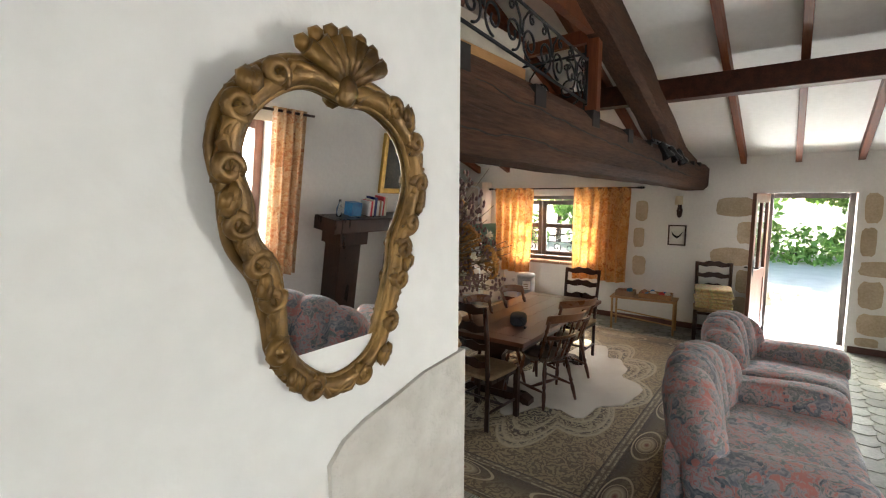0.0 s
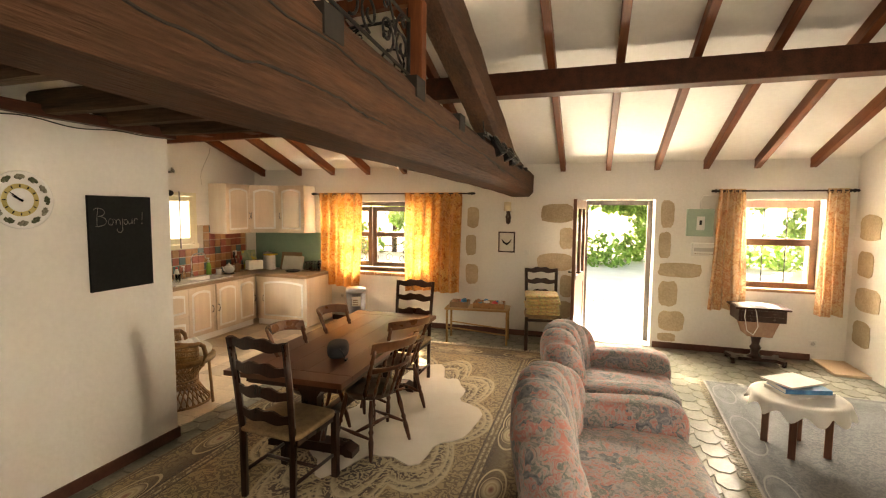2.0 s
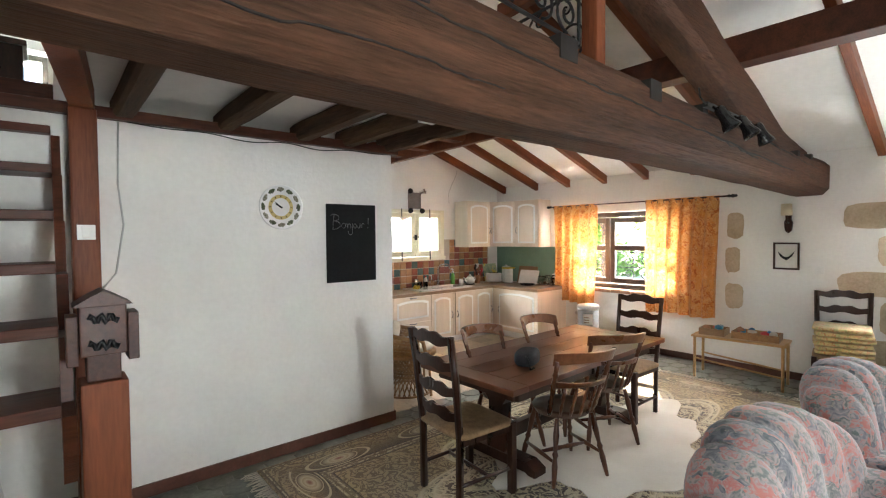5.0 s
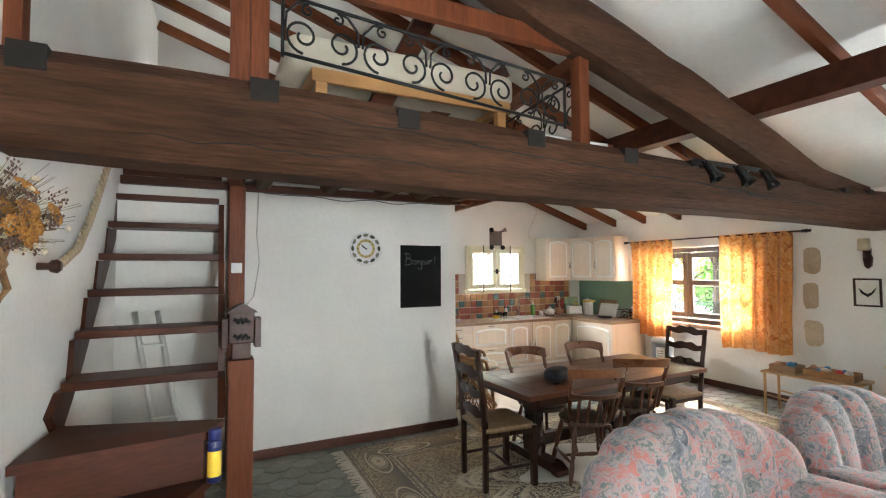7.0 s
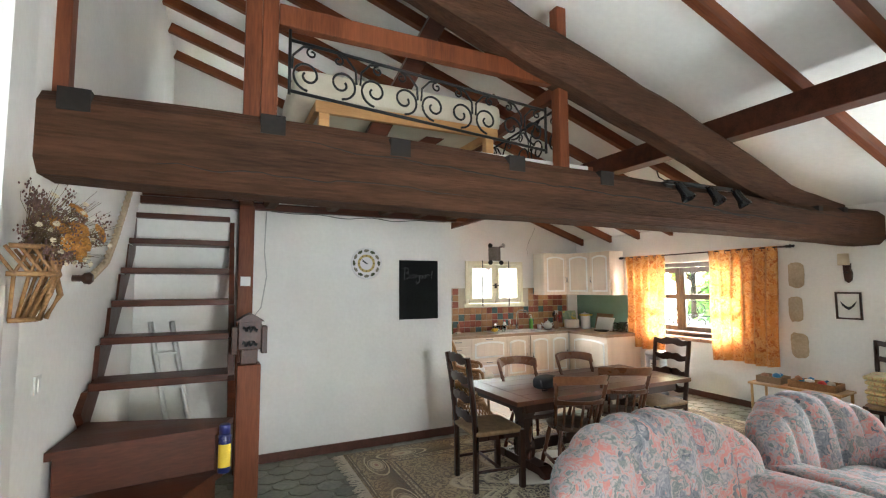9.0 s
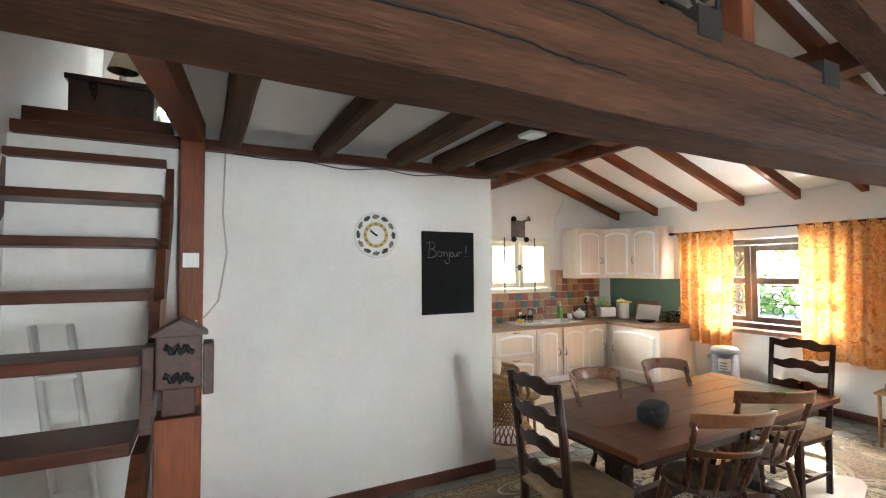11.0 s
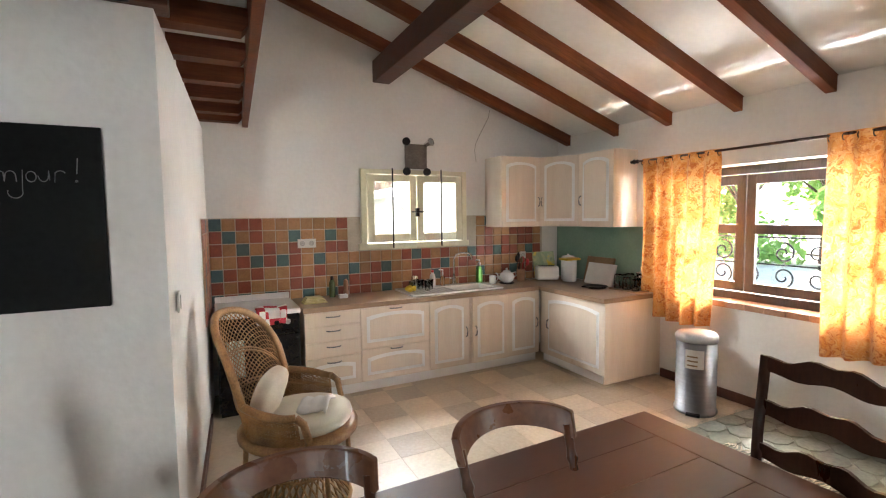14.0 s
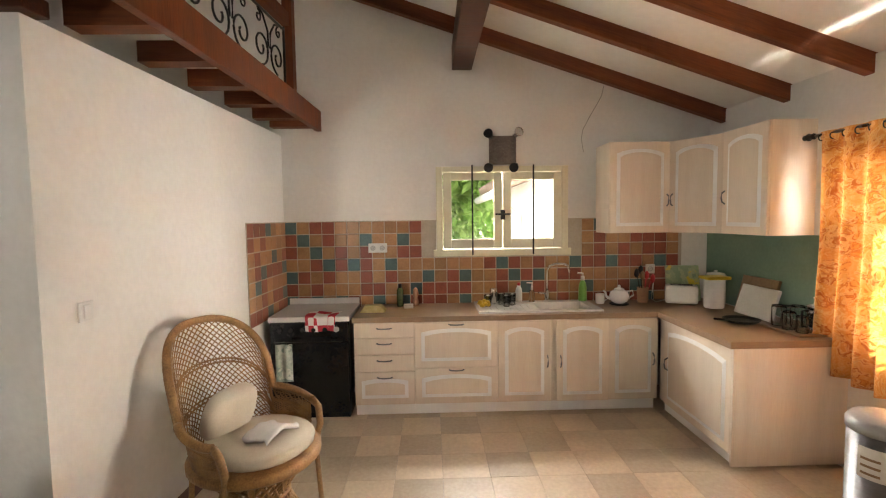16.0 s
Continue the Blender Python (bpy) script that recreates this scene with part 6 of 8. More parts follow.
# sewing table
sw = thing("sewing_table", pose(9.22, -0.30, 0, 0, 0, -90), "antique dark wooden sewing table with pedestal and cloth bag", "table")
bm = bmesh.new()
box(bm, -0.29, -0.22, 0.70, 0.29, 0.22, 0.725, 0.008)
part("top", bm, DARKWOOD, sw)
bm = bmesh.new()
box(bm, -0.25, -0.19, 0.55, 0.25, 0.19, 0.70, 0.004)
bd = part("body", bm, DARKWOOD, sw)
for z in (0.56, 0.63):
    bm = bmesh.new()
    box(bm, -0.22, -0.20, z, 0.22, -0.19, z + 0.06, 0.004)
    for s in (-1, 1):
        blob(bm, (s * 0.12, -0.206, z + 0.03), (0.012, 0.012, 0.012), 1)
    part("drawer", bm, DARKWOOD, bd)
bm = bmesh.new()
prism(bm, [(-0.2, 0.55), (0.2, 0.55), (0.13, 0.36), (-0.13, 0.36)], -0.14, 0.14, "y")
part("work_bag", bm, surface("bag_cloth", (0.30, 0.17, 0.12), (0.45, 0.28, 0.20), 0.9, 12, 120, 0.4), sw, "brown pleated cloth bag")
bm = bmesh.new()
lathe(bm, [(0.09, 0.08), (0.05, 0.11), (0.045, 0.16), (0.065, 0.20), (0.04, 0.24), (0.05, 0.30), (0.07, 0.36)], 18)
part("pedestal", bm, DARKWOOD, sw)
bm = bmesh.new()
prism(bm, [(-0.26, -0.16), (-0.2, -0.08), (0.2, -0.08), (0.26, -0.16), (0.30, -0.14), (0.26, 0.0), (0.30, 0.14), (0.26, 0.16), (0.2, 0.08), (-0.2, 0.08), (-0.26, 0.16), (-0.30, 0.14), (-0.26, 0.0), (-0.30, -0.14)], 0.04, 0.08)
for sx in (-1, 1):
    for sy in (-1, 1):
        blob(bm, (sx * 0.27, sy * 0.14, 0.024), (0.03, 0.03, 0.024), 1)
part("foot_plate", bm, DARKWOOD, sw)
bm = bmesh.new()
sheet(bm, lambda u, v: (-0.26 + 0.44 * u, -0.21 + 0.34 * v, 0.732 + 0.014 * math.sin(5 * u + 2) * math.sin(4 * v)), 20, 12, 0.006)
o = solid("folded_cloth", bm, WHITECLOTH, "white folded cloth on the sewing table", "cloth")
o.matrix_world = sw.matrix_world.copy()
bm = bmesh.new()
tube(bm, [(9.02, -0.12, 0.745), (8.985, -0.10, 0.62), (8.98, -0.13, 0.45), (8.99, -0.2, 0.40), (9.0, -0.25, 0.5), (8.985, -0.22, 0.68), (9.02, -0.2, 0.745)], 0.005, 6)
solid("white_cord", bm, WHITEPLASTIC, "white electric cord hanging over the table edge", "cord")


# curtains
def curtain(name, y0, y1, z0, z1, x, folds, flare, material, label, group, seed, sweep=0.0):
    c = thing(name, pose(x, (y0 + y1) / 2, z1), label, "curtain", group)
    w, h = (y1 - y0), z1 - z0
    bm = bmesh.new()

    def f(u, v):
        k = 1 + flare * v
        yy = (u - 0.5) * w * k + sweep * v * v
        amp = 0.026 + 0.02 * v
        xx = amp * math.sin(2 * math.pi * folds * u + 0.9 * math.sin(3 * v + seed)) + 0.012 * noise.noise(Vector((u * 5, v * 3, seed)))
        if v < 0.04:
            xx *= 0.4
        return (xx, yy, 0.035 - (h + 0.035) * v + 0.012 * math.sin(9 * u + seed) * v)

    sheet(bm, f, folds * 14, 40)
    part("cloth", bm, material, c)
    for i in range(int(folds * 2)):
        bm = bmesh.new()
        yy = (i / (folds * 2 - 1) - 0.5) * w * 0.96
        tube(bm, [(0.02 * math.cos(t), yy, 0.0 + 0.02 * math.sin(t)) for t in [2 * math.pi * k / 12 for k in range(12)]], 0.0035, 5, True)
        part("ring", bm, IRON, c)
    return c


def rod(y0, y1, x, z, label):
    r = thing("curtain_rod", pose(x, (y0 + y1) / 2, z), label, "curtain rod")
    h = (y1 - y0) / 2
    bm = bmesh.new()
    tube(bm, [(0, -h, 0), (0, h, 0)], 0.011, 10)
    part("rod", bm, DARKWOOD, r)
    for s in (-1, 1):
        bm = bmesh.new()
        spindle(bm, (0, s * h, 0), (0, s * (h + 0.11), 0), [(0, 0.012), (0.15, 0.022), (0.3, 0.012), (0.5, 0.026), (0.7, 0.014), (0.85, 0.02), (1, 0.004)])
        part("finial", bm, IRON, r)
        bm = bmesh.new()
        tube(bm, [(0, s * (h - 0.06), 0), (XW - x + 0.01, s * (h - 0.06), 0)], 0.008, 6)
        part("bracket", bm, IRON, r)


rod(3.47, 6.08, 9.46, 2.12, "thin dark curtain pole with turned finials")
curtain("curtain", 5.24, 6.04, 0.60, 2.10, 9.45, 5, -0.10, CURTAIN, "orange leaf-patterned curtain glowing in the sun", "orange curtains", 1.0)
curtain("curtain", 3.56, 4.50, 0.60, 2.10, 9.45, 6, -0.06, CURTAIN, "orange leaf-patterned curtain glowing in the sun", "orange curtains", 2.3)
rod(-1.24, 0.12, 9.45, 2.14, "dark curtain pole with carved ends over the window")
curtain("curtain", -0.16, 0.14, 0.60, 2.13, 9.44, 4, 0.45, CURTAIN2, "rust and cream patterned curtain pulled aside", "rust curtains", 3.1, 0.0)
curtain("curtain", -1.24, -1.02, 0.60, 2.13, 9.44, 3, 0.4, CURTAIN2, "rust and cream patterned curtain pulled aside", "rust curtains", 4.7)

# wall things between the windows
fb = thing("fuse_box", pose(XW - 0.001, 0.33, 1.55, 0, 0, -90), "pale green metal fuse box with a switch plate", "fuse box")
bm = bmesh.new()
box(bm, -0.16, -0.07, 0, 0.16, 0, 0.36, 0.008)
part("case", bm, FUSEGREEN, fb)
bm = bmesh.new()
box(bm, -0.045, -0.085, 0.08, 0.05, -0.07, 0.26, 0.006)
br = part("breaker", bm, WHITEPLASTIC, fb)
bm = bmesh.new()
box(bm, -0.015, -0.1, 0.15, 0.015, -0.085, 0.21, 0.004)
part("lever", bm, BLACKGLOSS, br)
bm = bmesh.new()
tube(bm, [(0.0, -0.03, 0.36), (0.0, -0.03, 0.46), (0.03, -0.02, 0.53), (0.35, -0.012, 0.55)], 0.006, 6)
part("cable", bm, WHITEPLASTIC, fb)
mt_ = thing("electric_meter", pose(XW - 0.001, 0.27, 1.29, 0, 0, -90), "grey electricity meter box under the fuse box", "meter")
bm = bmesh.new()
box(bm, -0.15, -0.075, 0, 0.15, 0, 0.17, 0.012)
part("case", bm, WHITEPLASTIC, mt_)
bm = bmesh.new()
box(bm, -0.12, -0.08, 0.06, 0.12, -0.075, 0.11, 0.003)
part("window", bm, GREYPLASTIC, mt_)
bm = bmesh.new()
for i in range(8):
    box(bm, -0.11 + i * 0.028, -0.079, 0.025, -0.095 + i * 0.028, -0.075, 0.035)
part("print", bm, BOARDBROWN, mt_)

sn = thing("wall_sconce", pose(XW - 0.001, 2.87, 1.66, 0, 0, -90), "carved dark wooden wall lamp with a cream shade", "wall lamp")
bm = bmesh.new()
prism(bm, [(-0.03, 0.03), (0.0, 0.0), (0.03, 0.03), (0.04, 0.12), (0.025, 0.16), (0.03, 0.22), (-0.03, 0.22), (-0.025, 0.16), (-0.04, 0.12)], -0.035, 0, "y")
part("bracket", bm, DARKWOOD, sn)
bm = bmesh.new()
tube(bm, [(0, -0.03, 0.12), (0, -0.09, 0.11), (0, -0.10, 0.15), (0, -0.10, 0.20)], 0.01, 8)
part("arm", bm, DARKWOOD, sn)
bm = bmesh.new()
lathe(bm, [(0.055, 0.20), (0.05, 0.33), (0.047, 0.33), (0.052, 0.20)], 20, at=(0, -0.10, 0))
part("shade", bm, LIGHTSHADE, sn, "cream cylindrical shade")

pf = thing("framed_picture", pose(XW - 0.001, 2.89, 1.40, 0, 0, -90), "small framed drawing of a bird in flight", "picture")
bm = bmesh.new()
for b in ((-0.125, -0.155, -0.105, 0.155), (0.105, -0.155, 0.125, 0.155), (-0.105, -0.155, 0.105, -0.135), (-0.105, 0.135, 0.105, 0.155)):
    box(bm, b[0], -0.022, b[1], b[2], 0, b[3], 0.003)
part("frame", bm, DARKWOOD, pf)
bm = bmesh.new()
box(bm, -0.105, -0.008, -0.135, 0.105, -0.001, 0.135)
part("paper", bm, PAPER, pf)
bm = bmesh.new()
prism(bm, [(-0.08, 0.05), (-0.03, 0.0), (0.0, -0.015), (0.03, 0.0), (0.08, 0.06), (0.055, 0.0), (0.02, -0.035), (0.0, -0.05), (-0.03, -0.03), (-0.06, -0.005)], -0.011, -0.0085, "y")
part("drawing", bm, BLACKGLOSS, pf)


# ---- behind the camera, seen in the mirror ----
ch = thing("chest_of_drawers", pose(2.58, -0.20, 0, 0, 0, 0), "dark polished wooden chest with marble top", "chest")
bm = bmesh.new()
box(bm, -0.40, -0.24, 0.06, 0.40, 0.24, 0.80, 0.006)
part("body", bm, STAIRWOOD, ch)
bm = bmesh.new()
box(bm, -0.43, -0.26, 0.80, 0.43, 0.26, 0.83, 0.006)
part("top", bm, surface("grey_marble", (0.30, 0.32, 0.36), (0.50, 0.53, 0.58), 0.2, 4, 30, 0.02), ch)
for z in (0.10, 0.33, 0.56):
    bm = bmesh.new()
    box(bm, -0.37, 0.24, z, 0.37, 0.256, z + 0.2, 0.005)
    part("drawer", bm, STAIRWOOD, ch)
for s in (-1, 1):
    bm = bmesh.new()
    box(bm, s * 0.36 - 0.04, -0.2, 0, s * 0.36 + 0.04, 0.2, 0.06, 0.004)
    part("foot", bm, STAIRWOOD, ch)

mp_ = thing("mantelpiece", pose(5.35, YS, 0), "dark wooden mantelpiece on heavy posts", "mantelpiece")
bm = bmesh.new()
box(bm, -0.65, 0.001, 1.06, 0.85, 0.32, 1.20, 0.01)
part("shelf", bm, DARKWOOD, mp_)
for x in (-0.35, 0.62):
    bm = bmesh.new()
    box(bm, x - 0.14, 0.001, 0, x + 0.14, 0.24, 0.92, 0.01)
    box(bm, x - 0.19, 0.001, 0.92, x + 0.19, 0.28, 1.06, 0.01)
    part("post", bm, DARKWOOD, mp_)
bm = bmesh.new()
for b in ((-0.17, 0.0, 0.44, 0.03), (-0.17, 0.03, -0.13, 0.9), (0.40, 0.03, 0.44, 0.9)):
    box(bm, b[0], 0.002, b[1], b[2], 0.05, b[3], 0.003)
part("hearth_surround", bm, IRON, mp_)
rnd = random.Random(4)
x = 5.25
for i in range(9):
    w_, h = rnd.uniform(0.02, 0.04), rnd.uniform(0.15, 0.21)
    bm = bmesh.new()
    box(bm, x, YS + 0.05, 1.201, x + w_ - 0.001, YS + 0.19, 1.20 + h, 0.002)
    solid("book", bm, (PAPER, RED, LINEN, NAVY, PAPER, CLAY)[i % 6], "upright book in the row on the mantelpiece", "book", "books on the mantelpiece")
    x += w_
bm = bmesh.new()
box(bm, 5.02, YS + 0.06, 1.201, 5.16, YS + 0.18, 1.34, 0.008)
solid("blue_box", bm, BLUE, "small blue box on the mantelpiece", "box")
bm = bmesh.new()
lathe(bm, [(0.025, 0), (0.03, 0.08), (0.012, 0.13), (0.014, 0.17)], 14, at=(4.88, YS + 0.15, 1.201))
solid("glass_bottle", bm, CLEAR, "clear glass bottle on the mantelpiece", "bottle")
pt = thing("gilt_picture", pose(5.85, YS, 1.75), "dark painting in a gold frame", "picture")
bm = bmesh.new()
for b in ((-0.32, -0.33, -0.26, 0.33), (0.26, -0.33, 0.32, 0.33), (-0.26, -0.33, 0.26, -0.27), (-0.26, 0.27, 0.26, 0.33)):
    box(bm, b[0], 0.001, b[1], b[2], 0.04, b[3], 0.008)
part("frame", bm, surface("gold_frame", (0.32, 0.18, 0.04), (0.60, 0.38, 0.10), 0.35, 12, 60, 0.3, 0.7), pt)
bm = bmesh.new()
box(bm, -0.26, 0.001, -0.27, 0.26, 0.015, 0.27)
part("canvas", bm, surface("dark_canvas", (0.03, 0.03, 0.025), (0.14, 0.12, 0.08), 0.5, 5, 40, 0.1), pt)
c4 = thing("curtain", pose(4.28, YS + 0.10, 2.12), "rust and cream patterned curtain on a dark pole", "curtain", "rust curtains")
bm = bmesh.new()
sheet(bm, lambda u, v: ((u - 0.5) * 0.34, 0.03 * math.sin(2 * math.pi * 4 * u), 0.03 - 1.5 * v), 56, 20)
part("cloth", bm, CURTAIN2, c4)
bm = bmesh.new()
tube(bm, [(-1.35, 0, 0), (0.25, 0, 0)], 0.012, 8)
part("pole", bm, DARKWOOD, c4)
for x in (-1.2, 0.2):
    bm = bmesh.new()
    tube(bm, [(x, 0, 0), (x, -0.108, 0)], 0.009, 6)
    part("bracket", bm, IRON, c4)

# ---- loft ----
for x in (3.49, 4.08, 4.64, 5.03, 5.43):
    bm = bmesh.new()
    wobbly_beam(bm, lambda u: ((0, 2.10 * u, 0), 0.058, 0.068, Vector((1, 0, 0))), 12, 0.010, x)
    j = solid("joist", bm, JOIST, "dark hewn oak joist carrying the loft floor", "joist", "loft joists")
    j.matrix_world = pose(x, 2.84, 2.475)
bm = bmesh.new()
box(bm, 2.42, YP - 0.045, 2.387, 5.52, YP + 0.08, 2.455, 0.006)
solid("wall_plate", bm, STAIRWOOD, "dark wooden plate along the top of the partition", "beam")
bm = bmesh.new()
prism(bm, [(3.16, 2.87), (5.72, 2.87), (5.90, YG), (3.16, YG)], 2.546, 2.60)
structure("loft_floor", bm, CEILING, "white painted boarded underside of the loft")
bm = bmesh.new()
prism(bm, [(3.235, 4.80), (3.345, 4.80), (3.14, 2.875), (3.03, 2.875)], 2.40, 2.545)
solid("stairwell_trimmer", bm, REDWOOD, "red-brown trimmer beam along the stairwell", "beam")
fa = thing("loft_edge", pose(5.72, 2.87, 2.43), "red-brown edge beam of the loft", "beam")
L = math.hypot(0.2, YG - 2.87 - 0.004)
bm = bmesh.new()
box(bm, 0.0, 0, -0.01, 0.05, L, 0.17, 0.005)
bm.transform(pose(0, 0, 0, 0, 0, -math.degrees(math.atan2(0.2, YG - 2.87))))
part("fascia", bm, REDWOOD, fa)
for i, y in enumerate((3.25, 3.75, 4.25, 4.72, 5.15, 5.6, 6.05, 6.5, 6.95, 7.3)):
    xe = 5.72 + 0.2 * (y - 2.87) / (YG - 2.87)
    xs = 5.49 if y < YP else 5.475 + 0.13 * (y - YP) / (YG - YP) - 0.05
    bm = bmesh.new()
    prism(bm, [(xs, 2.44), (xe - 0.03, 2.44), (xe - 0.003, 2.47), (xe - 0.003, 2.545), (xs, 2.545)], y - 0.05, y + 0.05, "y")
    solid("bearer", bm, RAFTER, "short red-brown bearer under the loft edge", "joist", "loft bearers")


def loft_post(x, y, w, z0, z1, label):
    bm = bmesh.new()
    box(bm, x - w / 2, y - 0.045, z0, x + w / 2, y + 0.045, z1, 0.006)
    return solid("loft_post", bm, REDWOOD, label, "post", "loft posts")


loft_post(3.205, 2.735, 0.085, 2.52, 4.45, "red-brown square post on the tie beam")
loft_post(3.292, 2.735, 0.085, 2.52, 4.42, "red-brown square post on the tie beam")
loft_post(2.375, 2.735, 0.075, 2.52, 4.6, "red-brown post against the wall")
loft_post(5.335, 2.735, 0.085, 2.45, 3.74, "red-brown square post at the loft corner")
loft_post(5.86, 6.85, 0.075, 2.60, 4.0, "red-brown post of the loft railing near the gable")
hr = thing("loft_handrail", pose(0, 0, 0), "red-brown timber handrail along the loft", "railing")
bm = bmesh.new()
box(bm, 3.337, 2.70, 3.12, 5.29, 2.765, 3.245, 0.006)
part("front_rail", bm, REDWOOD, hr)
bm = bmesh.new()
box(bm, -0.03, 0, 0, 0.03, 4.05, 0.10, 0.006)
bm.transform(pose(5.42, 2.79, 3.12, 0, 0, -math.degrees(math.atan2(0.43, 4.05))))
part("side_rail", bm, REDWOOD, hr)


def iron_panel(parent, p0, p1, h, n, name="iron_panel"):
    """A wrought-iron balustrade of scrolls between two points; h: heights at both ends."""
    p0, p1 = Vector(p0), Vector(p1)
    d = (p1 - p0)
    u = d.normalized()
    bm = bmesh.new()
    a, b = p0 + Vector((0, 0, h)), p1 + Vector((0, 0, h))
    tube(bm, [p0, p1], 0.010, 6)
    tube(bm, [a, b], 0.010, 6)
    tube(bm, [p0 - Vector((0, 0, 0.02)), a + Vector((0, 0, 0.07))], 0.010, 6)
    tube(bm, [p1 - Vector((0, 0, 0.02)), b + Vector((0, 0, 0.02))], 0.010, 6)
    part("frame", bm, IRON, parent)
    w = d.length / n
    zz = Vector((0, 0, 1))
    for i in range(n):
        c = p0 + u * (w * (i + 0.5))
        f = 1 if i % 2 else -1
        bm = bmesh.new()
        r = min(w * 0.46, h * 0.36)
        tube(bm, scroll_pts(c + zz * (h * 0.38), r, 1.35, -math.pi / 2, u, zz, f, 30), 0.0075, 5)
        e0 = c + zz * 0.0
        tube(bm, [c + u * (f * r * 0.95) + zz * (h * 0.45), c + u * (f * r * 0.9) + zz * (h * 0.72), c + u * (f * r * 0.3) + zz * (h * 0.93), c - u * (f * r * 0.3) + zz * (h * 0.97)], 0.0075, 5)
        tube(bm, scroll_pts(c - u * (f * r * 0.25) + zz * (h * 0.84), r * 0.36, 1.1, math.pi / 2, u, zz, -f, 18), 0.0065, 5)
        part("scroll", bm, IRON, parent)


ip = thing("iron_balustrade", pose(0, 0, 0), "black wrought-iron balustrade with scrolls", "railing")
iron_panel(ip, (3.40, 2.735, 2.76), (5.20, 2.735, 2.63), 0.30, 9)
ip2 = thing("iron_balustrade", pose(0, 0, 0), "black wrought-iron balustrade with scrolls", "railing")
iron_panel(ip2, (5.47, 2.85, 2.64), (5.84, 6.78, 2.66), 0.42, 15)
bd = thing("loft_bed", pose(0, 0, 0), "pine bed base with a white mattress in the loft", "bed")
bm = bmesh.new()
box(bm, 3.62, 3.15, 2.82, 5.05, 3.19, 2.90, 0.004)
box(bm, 3.62, 3.9, 2.82, 5.05, 3.94, 2.90, 0.004)
box(bm, 3.62, 3.19, 2.84, 3.66, 3.9, 2.90, 0.004)
box(bm, 5.01, 3.19, 2.84, 5.05, 3.9, 2.90, 0.004)
part("frame", bm, PINE, bd)
for x in (3.68, 4.98):
    for y in (3.19, 3.88):
        bm = bmesh.new()
        box(bm, x - 0.035, y - 0.03, 2.60, x + 0.035, y + 0.03, 2.84, 0.004)
        part("leg", bm, PINE, bd)
bm = bmesh.new()
pillow(bm, (4.30, 3.56, 3.01), (0.82, 0.40, 0.11), 0.25, 0.15)
part("mattress", bm, LINEN, bd, "cream mattress")
for p, q, r in (((4.75, 3.3, 4.1), (4.05, 3.3, 2.7), 0.07), ((5.3, 3.6, 3.35), (4.3, 3.6, 2.62), 0.05)):
    bm = bmesh.new()
    d = Vector(q) - Vector(p)
    b = bmesh.new()
    box(b, -r, -r, 0, r, r, d.length, 0.006)
    merge(bm, b, Matrix.Translation(p) @ d.to_track_quat("Z", "Y").to_matrix().to_4x4())
    solid("roof_brace", bm, STAIRWOOD, "dark slanting brace of the roof frame", "brace", "roof braces")

ch = thing("loft_chest", pose(2.78, 5.55, 2.602), "dark wooden chest standing at the head of the stair", "chest")
bm = bmesh.new()
box(bm, -0.24, -0.16, 0.03, 0.24, 0.16, 0.30, 0.006)
part("body", bm, DARKWOOD, ch)
bm = bmesh.new()
box(bm, -0.26, -0.18, 0.30, 0.26, 0.18, 0.335, 0.006)
part("lid", bm, DARKWOOD, ch)
for sx in (-0.2, 0.2):
    bm = bmesh.new()
    box(bm, sx - 0.03, -0.14, 0.0, sx + 0.03, 0.14, 0.03, 0.004)
    part("foot", bm, DARKWOOD, ch)
tl = thing("table_lamp", pose(2.82, 5.52, 2.938), "small bedside lamp with cream shade on the chest", "lamp")
bm = bmesh.new()
lathe(bm, [(0.05, 0), (0.05, 0.012), (0.016, 0.025), (0.024, 0.06), (0.012, 0.10), (0.008, 0.14)], 16)
part("base", bm, CHROME, tl)
bm = bmesh.new()
lathe(bm, [(0.095, 0.11), (0.055, 0.23), (0.052, 0.23), (0.092, 0.11)], 24)
part("shade", bm, LIGHTSHADE, tl)
cs = thing("ceiling_spot", pose(5.36, 3.36, 2.43), "small round chrome spot under the loft", "spotlight")
bm = bmesh.new()
lathe(bm, [(0.045, 0.115), (0.048, 0.06), (0.05, 0.02), (0.044, 0.0), (0.036, 0.012), (0.034, 0.03)], 20)
part("housing", bm, CHROME, cs)
bm = bmesh.new()
lathe(bm, [(0.033, 0.02), (0.02, 0.014), (0.0, 0.012)], 16)
part("bulb", bm, ENAMEL, cs)

# mortises and bolts on the tie beam; hollows are blocks painted near-black for shade
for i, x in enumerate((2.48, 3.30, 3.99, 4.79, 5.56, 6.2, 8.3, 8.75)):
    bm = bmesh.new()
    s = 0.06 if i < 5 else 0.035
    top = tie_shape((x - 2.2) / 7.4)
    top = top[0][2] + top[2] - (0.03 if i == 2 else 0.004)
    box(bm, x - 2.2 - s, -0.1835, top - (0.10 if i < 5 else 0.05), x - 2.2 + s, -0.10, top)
    part("mortise", bm, surface("hollow_shade", (0.008, 0.006, 0.005), (0.02, 0.014, 0.011), 0.9, 6, 40, 0.3) if "hollow_shade" not in bpy.data.materials else bpy.data.materials["hollow_shade"], tie)
rnd = random.Random(12)
